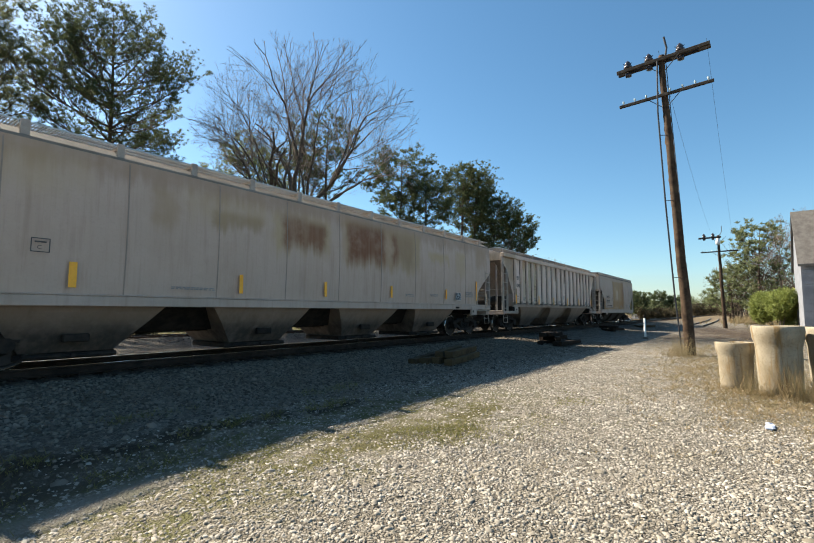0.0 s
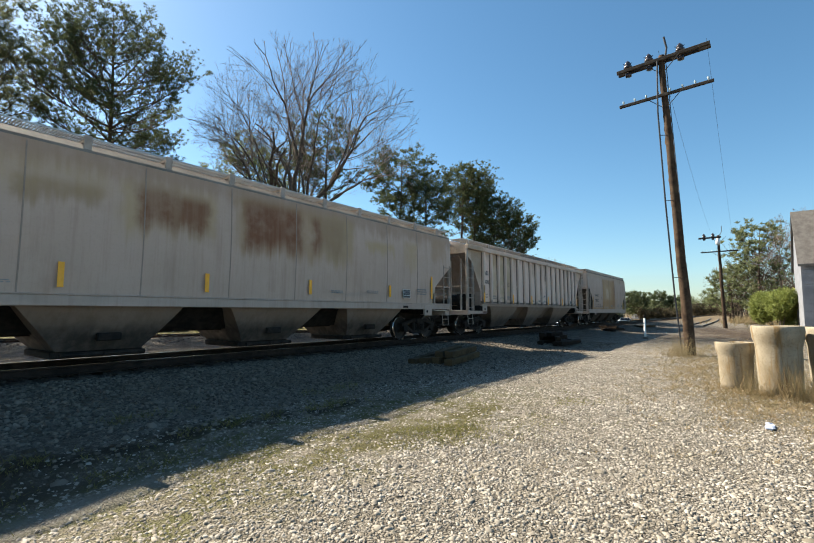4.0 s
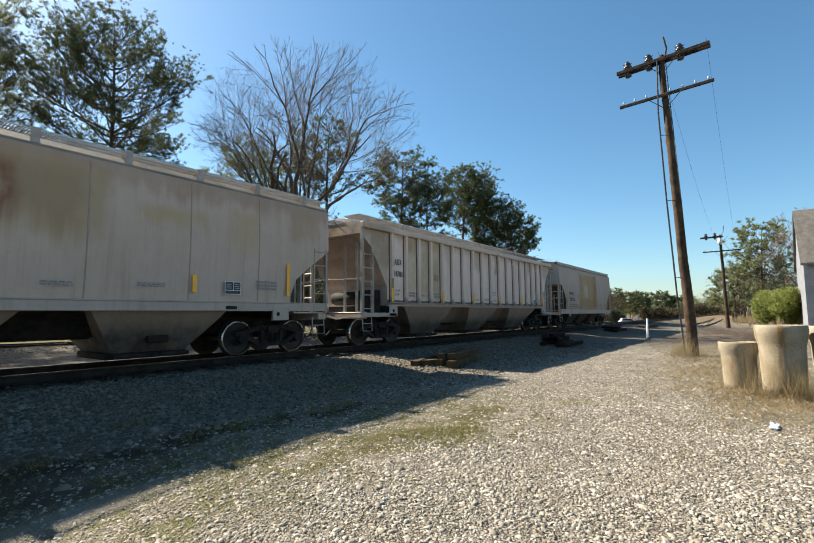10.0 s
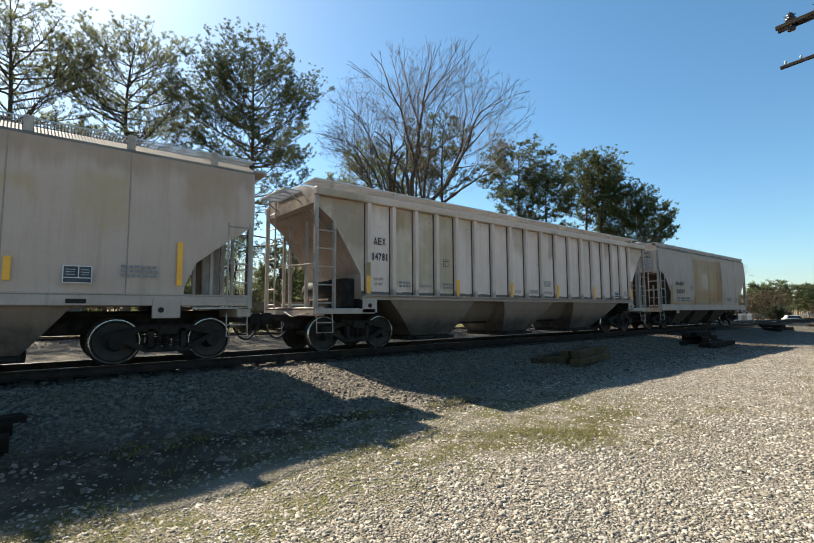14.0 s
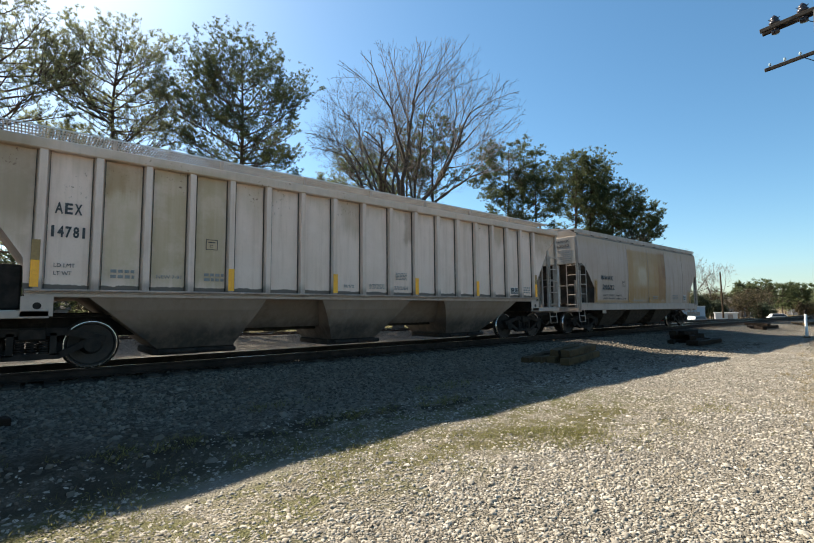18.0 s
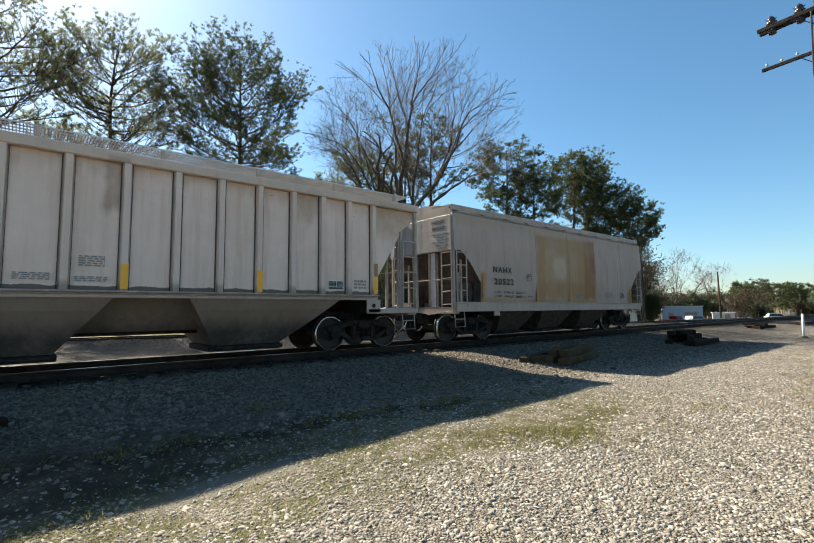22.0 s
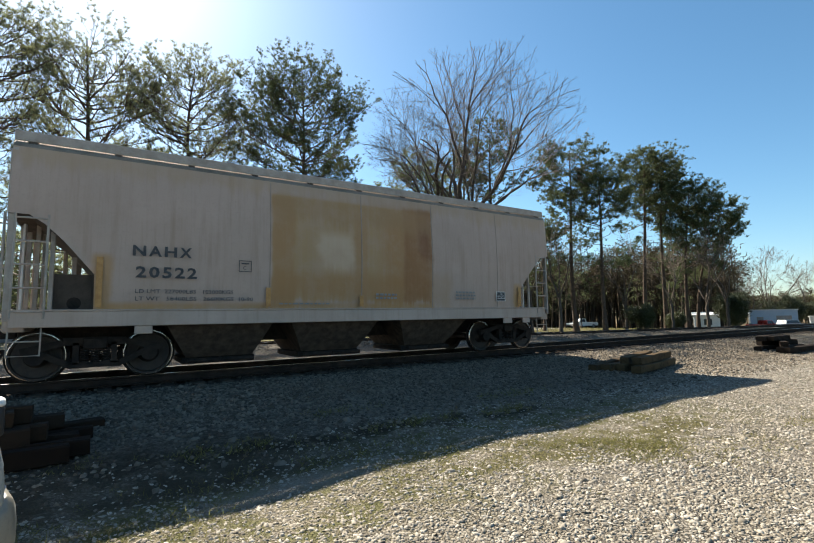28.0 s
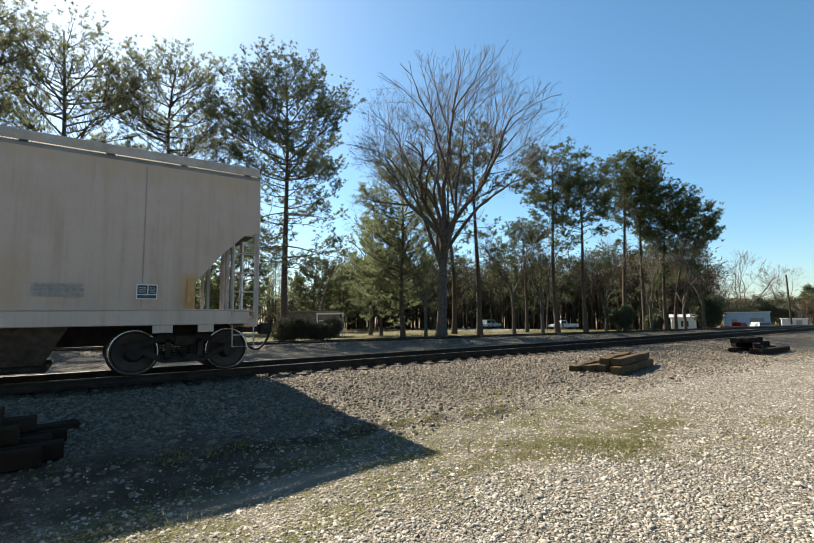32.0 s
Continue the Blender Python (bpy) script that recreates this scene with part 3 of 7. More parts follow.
M_ground = ground_material()
M_lotstone = by_island("limestone_gravel", (0.125, 0.11, 0.088), (0.45, 0.41, 0.345), 0.9, patches=(0.22, 0.185, 0.132))
M_sidestone = by_island("dark_ballast_stone", (0.036, 0.03, 0.024), (0.14, 0.117, 0.092), 0.9)
M_balstone = by_island("ballast_stone", (0.056, 0.046, 0.035), (0.225, 0.19, 0.147), 0.9, patches=(0.12, 0.098, 0.07))

# ---- ground ----
RAIL_Z = 0.45          # top of rail
TRACK_Y = 11.6         # middle of the main track


def smooth(a, b, v):
    t = np.clip((v - a) / (b - a), 0, 1)
    return t * t * (3 - 2 * t)


def siding_y(x):
    """Middle of the siding, which swings out to the left of the switch."""
    return 11.6 + 0.235 * np.logaddexp(0, (60.0 - np.asarray(x, dtype=float)) / 7.0) * 7.0 * 0.98


def ground_z(x, y):
    x, y = np.asarray(x, dtype=float), np.asarray(y, dtype=float)
    main = 0.225 * smooth(6.3, 9.7, y) * (1 - smooth(13.6, 15.6, y))
    s = np.abs(y - siding_y(x))
    side = 0.22 * (1 - smooth(2.0, 3.8, s))
    base = 0.10 * smooth(13.6, 16.0, y)
    z = np.maximum(main, side + base) - (0.6 + 1.1 * smooth(55.0, 90.0, x)) * smooth(3.5, 14.0, y - siding_y(x))
    z = z - 0.1 * (1 - smooth(-0.5, 4.8, x)) * smooth(2.7, 4.2, y) * (1 - smooth(4.9, 6.0, y))
    z = z + 0.02 * np.sin(x * 0.9 + 0.7 * y) * np.cos(y * 1.3 - 0.4 * x) * (1 - smooth(8.5, 9.5, y) * (1 - smooth(14, 15, y)))
    return z + 0.012 * np.sin(3.1 * x + 1.7 * y)


def make_ground():
    xs = np.concatenate([[-1800, -700, -300, -120, -60, -35, -22], np.arange(-14, 30, 0.22), np.arange(30, 70, 0.8), [75, 85, 100, 130, 180, 260, 420, 800, 1800]])
    ys = np.concatenate([[-1800, -700, -300, -120, -60, -30, -15, -10], np.arange(-7, 17, 0.2), np.arange(17, 40, 0.6), [42, 46, 52, 60, 75, 100, 150, 240, 420, 800, 1800]])
    gx, gy = np.meshgrid(xs, ys)
    v = np.stack([gx, gy, ground_z(gx, gy)], -1).reshape(-1, 3)
    nx, ny = len(xs), len(ys)
    i = (np.arange(ny - 1)[:, None] * nx + np.arange(nx - 1)[None]).ravel()
    me = big_mesh("ground", v, np.stack([i, i + 1, i + nx + 1, i + nx], 1), M_ground, True)
    tagged(new("ground", me), "pale limestone gravel lot with weedy strip, ballast and lawn", "ground", kind="structure")


make_ground()


# ---- railway tracks ----
def rail_mesh(pts):
    """A rail along pts (x, y, top z) with foot, web and head."""
    prof = [(-0.07, -0.172), (0.07, -0.172), (0.07, -0.158), (0.012, -0.135), (0.012, -0.045), (0.036, -0.036), (0.036, -0.006), (0.028, 0.0),
            (-0.028, 0.0), (-0.036, -0.006), (-0.036, -0.036), (-0.012, -0.045), (-0.012, -0.135), (-0.07, -0.158)]
    g, rings = Geo(), []
    for i, p in enumerate(pts):
        a, b = Vector(pts[max(i - 1, 0)]), Vector(pts[min(i + 1, len(pts) - 1)])
        d = (b - a).normalized()
        n = Vector((-d.y, d.x, 0))
        rings.append([Vector(p) + n * u + Vector((0, 0, w)) for u, w in prof])
    return g.loft(rings)


def build_track(name, label, centre, top, x0, x1, step, t0, t1):
    tr = thing(name, label, "railway track", (0, 0, 0), kind="structure")
    xs = np.linspace(x0, x1, max(2, int((x1 - x0) / 4)))
    for side in (-0.755, 0.755):
        pts = [(float(x), float(centre(x)) + side, top) for x in xs]
        part("rail", rail_mesh(pts), M_rail, tr, "dark rusty steel rail")
        g = Geo()
        g.loft([[(x, y - 0.027, z + 0.0005), (x, y + 0.027, z + 0.0005), (x, y + 0.027, z + 0.003), (x, y - 0.027, z + 0.003)] for x, y, z in pts])
        part("running_surface", g, M_railtop, tr, "polished top of the rail")
    tie = None
    x, n = t0, 0
    while x < t1:
        if n < 300:
            y = float(centre(x))
            slope = float(centre(x + 0.1) - centre(x - 0.1)) / 0.2
            if tie is None:
                tie = Geo().cbox(-0.115, 0.115, -1.3, 1.3, -0.18, 0, 0.012).mesh("tie")
                tie.materials.append(M_tie)
                plate = Geo()
                for s in (-0.755, 0.755):
                    plate.box(-0.09, 0.09, s - 0.17, s + 0.17, 0.0, 0.016)
                    for dx, dy in ((-0.05, -0.1), (0.05, -0.1), (-0.05, 0.1), (0.05, 0.1)):
                        plate.box(dx - 0.012, dx + 0.012, s + dy - 0.012, s + dy + 0.012, 0.016, 0.05)
                plate = plate.mesh("tie_plate")
                plate.materials.append(M_rail)
            ob = part("tie", tie, M_tie, tr)
            ob.matrix_basis = pose(x, y, top - 0.19 + rnd.uniform(-0.008, 0.004), 0, 0, math.degrees(math.atan(slope)) + rnd.uniform(-1.5, 1.5))
            if n % 1 == 0 and -8 < x < 34:
                part("tie_plate", plate, M_rail, ob)
            n += 1
        x += step + rnd.uniform(-0.03, 0.03)
    return tr


build_track("main_track", "main railway track with polished rails on dark ties", lambda x: 11.6 + 0 * x, RAIL_Z, -40.0, 220.0, 0.535, -22.0, 135.0)
build_track("siding_track", "rusty siding track curving off behind the main line", siding_y, 0.40, -40.0, 58.0, 0.56, -30.0, 58.0)


build_track("spur_track", "old spur track half buried in dirt", lambda x: 4.75 + 0.0004 * (np.asarray(x, dtype=float) - 60.0) ** 2, 0.14, 57.0, 128.0, 0.6, 57.0, 100.0)


# ---- freight cars ----
def text_mesh(body, size, material, bold=0.0, spacing=1.0):
    cu = bpy.data.curves.new("lettering", "FONT")
    cu.body, cu.size, cu.extrude, cu.offset, cu.space_character = body, size, 0.0015, bold, spacing
    cu.resolution_u = 2
    ob = bpy.data.objects.new("lettering", cu)
    me = bpy.data.meshes.new_from_object(ob)
    bpy.data.objects.remove(ob)
    me.materials.append(material)
    return me


def lettering(body, x, z, size, parent, y=-1.66, material=None, width=None, bold=0.0):
    me = text_mesh(body, size, material or M_black, bold)
    xs = [v.co.x for v in me.vertices]
    w = max(xs) - min(xs)
    ob = part("lettering", me, None, parent)
    ob.matrix_basis = pose(x, y, z, 90, 0, 0) @ Matrix.Diagonal(((width / w) if width else 1, 1, 1, 1))
    return tagged(ob, kind="stuff") if len(body) > 1 else ob


def big_letters(body, x, z, size, width, parent, y):
    """Large stencilled characters, one by one."""
    step = width / len(body)
    for i, ch in enumerate(body):
        me = text_mesh(ch, size, M_black, 0.008)
        xs = [v.co.x for v in me.vertices]
        ob = part("letter", me, None, parent, "black stencilled character")
        k = min(1.25, step * 0.82 / (max(xs) - min(xs)))
        if ch == "1":
            k = 1.0
        ob.matrix_basis = pose(x + step * (i + 0.5) - k * (max(xs) + min(xs)) / 2, y, z, 90, 0, 0) @ Matrix.Diagonal((k, 1, 1, 1))


def text_bars(x, z, w, h, rows, parent, y=-1.66, material=None, name="stencil_text"):
    """Illegible stencilled lines."""
    g = Geo()
    for r in range(rows):
        zz = z - r * h * 1.7
        xx = x
        while xx < x + w:
            d = rnd.uniform(0.04, 0.12)
            g.box(xx, min(xx + d, x + w), y, y + 0.004, zz - h, zz)
            xx += d + 0.03
    return tagged(part(name, g, material or M_faint, parent), kind="stuff")


def frame_mark(x, z, w, h, parent, y=-1.66, letter="C"):
    g = Geo()
    t = 0.014
    g.box(x, x + w, y, y + 0.004, z, z + t).box(x, x + w, y, y + 0.004, z + h - t, z + h)
    g.box(x, x + t, y, y + 0.004, z + t, z + h - t).box(x + w - t, x + w, y, y + 0.004, z + t, z + h - t)
    g.box(x + w * 0.2, x + w * 0.8, y, y + 0.004, z + h * 0.68, z + h * 0.78)
    fr = part("plate_mark", g, M_black, parent, "square stencil frame")
    lettering(letter, x + w * 0.32, z + h * 0.2, h * 0.42, fr, y, M_black)


def data_panel(x, z, w, h, parent, y=-1.66):
    p = part("data_panel", Geo().box(x, x + w, y + 0.001, y + 0.005, z, z + h), M_black, parent, "black stencil panel edged in white")
    g = Geo()
    t = 0.014
    for a, b, c, d in ((x, x + w, z - t, z), (x, x + w, z + h, z + h + t), (x - t, x, z - t, z + h + t), (x + w, x + w + t, z - t, z + h + t),
                       (x + w * 0.52, x + w * 0.52 + t, z + h * 0.32, z + h), (x, x + w, z + h * 0.26, z + h * 0.26 + t)):
        g.box(a, b, y - 0.002, y + 0.004, c, d)
    for i in range(3):
        g.box(x + w * 0.08, x + w * 0.42, y - 0.002, y + 0.004, z + h * (0.47 + i * 0.16), z + h * (0.495 + i * 0.16))
        g.box(x + w * 0.64, x + w * 0.92, y - 0.002, y + 0.004, z + h * (0.47 + i * 0.16), z + h * (0.495 + i * 0.16))
    part("panel_text", g, M_white, p)


def bulge(z, z0, z1, amount):
    t = min(max((z - z0) / (z1 - z0), 0), 1)
    return amount * math.sin(math.pi * t) - 0.02


ROOF = [(0.985, 0.14), (0.74, 0.66), (0.5, 0.86), (0.25, 0.97), (0.0, 1.0)]


def shell(length, low, eave, half, amount, rise):
    """Car body: two sides over low(x), slope sheets between them, an arched roof and ends."""
    xs = sorted({round(x, 3) for x in list(np.linspace(0, length, int(length / 0.4) + 1)) + [p for p, _ in low]})
    lz = []
    stations = []
    for i in range(len(low) - 1):
        (xa, za), (xb, zb) = low[i], low[i + 1]
        if abs(xb - xa) < 1e-6:
            stations.append((xa, za))
            stations.append((xb, zb))
            continue
        for x in xs:
            if xa <= x <= xb:
                stations.append((x, za + (zb - za) * (x - xa) / (xb - xa)))
    clean = []
    for s in stations:
        if not clean or abs(clean[-1][0] - s[0]) > 1e-4 or abs(clean[-1][1] - s[1]) > 1e-4:
            clean.append(s)
    zmin = min(z for _, z in clean)
    rings = []
    for x, z0 in clean:
        ring = []
        n = 7
        for k in range(n):
            z = z0 + (eave - z0) * k / (n - 1)
            ring.append((x, -half - bulge(z, zmin, eave, amount), z))
        for fy, fz in ROOF:
            ring.append((x, -(half - 0.02) * fy, eave + rise * fz))
        for fy, fz in ROOF[::-1][1:]:
            ring.append((x, (half - 0.02) * fy, eave + rise * fz))
        for k in range(n):
            z = eave + (z0 - eave) * k / (n - 1)
            ring.append((x, half + bulge(z, zmin, eave, amount), z))
        rings.append(ring)
    return Geo().loft(rings)


def hopper_bay(x0, x1, b0, b1, top, bottom, half=1.5, bhalf=0.85):
    g = Geo()
    r = []
    for k in range(5):
        t = k / 4
        xa, xb = x0 + (b0 - x0) * t, x1 + (b1 - x1) * t
        h = half + (bhalf - half) * t ** 1.3
        z = top + (bottom - top) * t
        r.append([(xa, -h, z), (xb, -h, z), (xb, h, z), (xa, h, z)])
    return g.loft(r[::-1])


def wheelset_mesh():
    """Two flanged wheels on an axle along y, with worn bright rims."""
    g = Geo()
    for s in (-1, 1):
        prof = [(0.10, 0.69), (0.14, 0.70), (0.36, 0.735), (0.385, 0.70), (0.485, 0.695), (0.485, 0.715), (0.460, 0.728), (0.455, 0.80), (0.435, 0.815),
                (0.395, 0.81), (0.375, 0.775), (0.2, 0.76), (0.15, 0.80), (0.10, 0.84), (0.08, 0.84)]
        g.lathe([(r, h * s) for r, h in (prof if s > 0 else prof)], (0, 0, 0), "y", 40)
    g.lathe([(0.085, -1.0), (0.085, -0.3), (0.075, 0.0), (0.085, 0.3), (0.085, 1.0)], (0, 0, 0), "y", 14)
    for s in (-1, 1):
        for k in range(3):
            a = 2 * math.pi * k / 3
            g.lathe([(0.02, s * 0.995), (0.02, s * 1.03)], (0.05 * math.cos(a), 0, 0.05 * math.sin(a)), "y", 6)
    return g


WHEELS = []
_ws = wheelset_mesh()
_n_steel = len(_ws.f)
for s in (-1, 1):
    ring = [(0.4575, 0.7295), (0.4575, 0.80), (0.437, 0.8175), (0.425, 0.8185), (0.425, 0.812), (0.43, 0.80), (0.43, 0.74)]
    _ws.loft([[(r * math.sin(2 * math.pi * k / 40), s * h, r * math.cos(2 * math.pi * k / 40)) for r, h in ring] for k in range(41)], cap=False)
WS_MESH = bpy.data.meshes.new("wheelset")
WS_MESH.from_pydata(_ws.v, [], _ws.f)
WS_MESH.polygons.foreach_set("material_index", [0 if i < _n_steel else 1 for i in range(len(_ws.f))])
fix_normals(WS_MESH)
WS_MESH.materials.append(M_wheel)
WS_MESH.materials.append(M_tread)


def truck_frame_mesh():
    """Cast side frames with springs, bolster and brake gear of a three-piece truck."""
    g = Geo()
    for s in (-1, 1):
        y0, y1 = s * 1.0 - 0.07, s * 1.0 + 0.07
        top = [(-1.12, 0.50), (-1.12, 0.62), (-0.62, 0.66), (-0.42, 0.80), (0.42, 0.80), (0.62, 0.66), (1.12, 0.62), (1.12, 0.50)]
        bot = [(0.72, 0.50), (0.42, 0.26), (-0.42, 0.26), (-0.72, 0.50)]
        inner = [(-0.55, 0.56), (-0.40, 0.68), (0.40, 0.68), (0.55, 0.56), (0.36, 0.36), (-0.36, 0.36)]
        # upper chord, lower chord and columns
        def bar(a, b, t):
            a, b = Vector((a[0], 0, a[1])), Vector((b[0], 0, b[1]))
            d = (b - a).normalized()
            n = Vector((-d.z, 0, d.x)) * t
            q = [a + n, b + n, b - n, a - n]
            g.loft([[(p.x, y0, p.z) for p in q], [(p.x, y1, p.z) for p in q]])
        for a, b, t in (((-1.1, 0.56), (-0.5, 0.70), 0.06), ((-0.5, 0.72), (0.5, 0.72), 0.07), ((0.5, 0.70), (1.1, 0.56), 0.06),
                        ((-0.85, 0.53), (-0.38, 0.28), 0.055), ((-0.4, 0.28), (0.4, 0.28), 0.05), ((0.38, 0.28), (0.85, 0.53), 0.055),
                        ((-0.3, 0.3), (-0.3, 0.7), 0.05), ((0.3, 0.3), (0.3, 0.7), 0.05)):
            bar(a, b, t)
        for ax in (-0.89, 0.89):
            g.lathe([(0.14, y0 - 0.03), (0.14, y1 + 0.03)], (ax, 0, 0.457), "y", 14)
        for sx in (-0.17, 0.0, 0.17):
            for k in range(6):
                g.lathe([(0.07, 0.33 + 0.045 * k), (0.078, 0.345 + 0.045 * k), (0.07, 0.36 + 0.045 * k)], (sx, s * 1.0, 0), "z", 10)
    g.cbox(-0.19, 0.19, -1.14, 1.14, 0.58, 0.78, 0.02)
    g.lathe([(0.35, 0.78), (0.35, 0.86)], (0, 0, 0), "z", 20)
    for sx in (-0.36, 0.36):
        g.box(sx - 0.03, sx + 0.03, -0.8, 0.8, 0.33, 0.41)
    for sx in (-0.42, 0.42):
        for s in (-0.76, 0.76):
            g.box(sx - 0.05, sx + 0.03, s - 0.05, s + 0.05, 0.28, 0.52)
    return g


TRUCK = truck_frame_mesh().mesh("truck_frame")
fix_normals(TRUCK)
TRUCK.materials.append(M_under)


def coupler(end_x, sign, parent):
    """Knuckle coupler with uncoupling lever and air hose."""
    g = Geo()
    x = end_x
    g.cbox(min(x, x + sign * 0.5), max(x, x + sign * 0.5), -0.09, 0.09, 0.78, 0.96, 0.02)
    a, b = sorted((x + sign * 0.46, x + sign * 0.78))
    g.cbox(a, b, -0.16, 0.06, 0.72, 1.0, 0.04)
    a, b = sorted((x + sign * 0.6, x + sign * 0.8))
    g.cbox(a, b, 0.06, 0.17, 0.74, 0.98, 0.03)
    cp = part("coupler", g, M_under, parent, "rusty knuckle coupler")
    h = Geo()
    pts = [(x + sign * t, -0.25 + 0.1 * t, 0.78 - 0.42 * math.sin(math.pi * min(t / 0.72, 1)) ** 0.8) for t in np.linspace(0.05, 0.72, 10)]
    h.tube(pts, 0.028, 6)
    part("air_hose", h, M_rubber, parent, "black rubber brake hose")
    lv = Geo().tube([(x + sign * 0.06, -1.4, 1.0), (x + sign * 0.1, -0.5, 0.9), (x + sign * 0.12, -0.1, 1.02)], 0.014, 5)
    part("uncoupling_lever", lv, M_steel, parent)


def ladder(parent, p0, p1, height0, height1, rungs, side, name="ladder"):
    """Two stiles from height0 to height1 at plan points p0, p1, with rungs; side: outward offset in y or x."""
    ld = part(name, Geo().tube([(*p0, height0), (*p0, height1)], 0.022, 6).tube([(*p1, height0), (*p1, height1)], 0.022, 6), M_steel, parent, "grey steel ladder")
    rung = None
    for i in range(rungs):
        z = height0 + 0.12 + (height1 - height0 - 0.2) * i / max(rungs - 1, 1)
        part("rung", Geo().tube([(*p0, z), ((p0[0] + p1[0]) / 2 + side[0] * 0.02, (p0[1] + p1[1]) / 2 + side[1] * 0.02, z), (*p1, z)], 0.017, 5), M_steel, ld)
    return ld


def running_board(parent, x0, x1, y0, y1, z, step=0.05):
    g = Geo()
    for yy in np.linspace(y0, y1, 5):
        g.box(x0, x1, yy - 0.004, yy + 0.004, z, z + 0.028)
    x = x0
    while x < x1:
        g.box(x, x + 0.018, y0, y1, z + 0.004, z + 0.03)
        x += step
    return part("running_board", g, M_grate, parent, "galvanised grating walkway on the roof", recalc=False)


def freight_car(name, label, length, low, eave, half, amount, rise, paint, bays, sill, truck_x, seams=(), bay_paint=None, rack=False, slope=None):
    """A covered hopper; x runs from its left end, z from the top of rail."""
    car = thing(name, label, "freight car", group="covered hopper cars of the train")
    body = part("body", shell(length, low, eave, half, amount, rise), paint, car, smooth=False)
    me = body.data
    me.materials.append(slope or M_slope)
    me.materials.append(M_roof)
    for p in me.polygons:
        # undersides and low end faces; M_slope there carries painted shade
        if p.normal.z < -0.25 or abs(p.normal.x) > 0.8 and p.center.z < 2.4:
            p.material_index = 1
        # upward faces take the darker roof colour
        elif p.normal.z > 0.3:
            p.material_index = 2
    zmin = min(z for _, z in low)
    for sx in seams:
        g = Geo()
        z0 = 1.32
        pts = [z0 + (eave - 0.04 - z0) * k / 8 for k in range(9)]
        g.loft([[(sx - 0.012, -half - bulge(z, zmin, eave, amount) - 0.007, z), (sx + 0.012, -half - bulge(z, zmin, eave, amount) - 0.007, z),
                 (sx + 0.012, -half - bulge(z, zmin, eave, amount) + 0.02, z), (sx - 0.012, -half - bulge(z, zmin, eave, amount) + 0.02, z)] for z in pts])
        part("weld_seam", g, M_seam, car)
    for a, b, c, d, zt, zb in bays:
        bay = part("hopper_bay", hopper_bay(a, b, c, d, zt, zb), bay_paint or M_bay, car, "dark hopper bay")
        gate = Geo().cbox(c - 0.1, d + 0.1, -0.8, 0.8, zb - 0.14, zb, 0.02)
        gate.tube([((c + d) / 2, -1.15, zb - 0.05), ((c + d) / 2, -0.8, zb - 0.05)], 0.04, 8)
        gate.tube([(c - 0.02, -1.05, zb - 0.06), (d + 0.02, -1.05, zb - 0.06)], 0.05, 8)
        part("outlet_gate", gate, M_under, bay, "dark discharge gate")
        for xt, xb in ((a, c), (b, d)):
            sg = 1 if xt == b else -1
            g = Geo().loft([[(xt + (xb - xt) * t + sg * u, -(1.5 - 0.65 * t ** 1.3) + v, zt + (zb - zt) * t) for u, v in ((-0.03, -0.008), (0.025, -0.008), (0.025, 0.02), (-0.03, 0.02))] for t in (0, 0.25, 0.5, 0.75, 1.0)])
            part("bay_flange", g, bay_paint or M_bay, bay)
        if rack:
            part("gate_rack", Geo().cbox((c + d) / 2 - 0.22, (c + d) / 2 + 0.22, -1.27, -1.16, zb + 0.2, zb + 0.36, 0.02), M_under, bay, "dark gate operating rack")
    s0, s1, zt, zb = sill
    for s in (-1, 1):
        y0, y1 = sorted((s * (half - 0.10), s * (half + 0.035)))
        g = Geo().cbox(s0, s1, y0, y1, zb, zt, 0.012)
        part("side_sill", g, M_sill, car, "scuffed grey side sill")
        y0, y1 = sorted((s * (half - 0.02), s * (half + 0.05)))
        part("sill_lip", Geo().cbox(s0, s1, y0, y1, zt, zt + 0.03, 0.008), M_sill, car)
    part("centre_sill", Geo().cbox(0.05, length - 0.05, -0.28, 0.28, 0.58, 1.06, 0.02), M_under, car)
    pipe = Geo().tube([(0.6, -0.75, 0.98), (length * 0.3, -0.8, 1.0), (length * 0.7, -0.8, 0.98), (length - 0.6, -0.75, 0.98)], 0.02, 5)
    part("brake_pipe", pipe, M_under, car)
    part("roof_hatch_trough", Geo().cbox(0.9, length - 0.9, -0.33, 0.33, eave + rise - 0.03, eave + rise + 0.12, 0.03), M_grate, car, "long trough hatch along the roof")
    for tx in truck_x:
        tr = part("truck", TRUCK, M_under, car, "cast steel truck with springs")
        tr.matrix_basis = pose(tx, 0, 0)
        for ax in (-0.89, 0.89):
            ws = part("wheelset", WS_MESH, M_wheel, tr, "flanged wheels on an axle")
            ws.matrix_basis = pose(ax, 0, 0.457)
            WHEELS.append(ws)
        part("body_bolster", Geo().cbox(tx - 0.16, tx + 0.16, -half + 0.05, half - 0.05, 0.98, sill[3] + 0.06, 0.02), M_under, car)
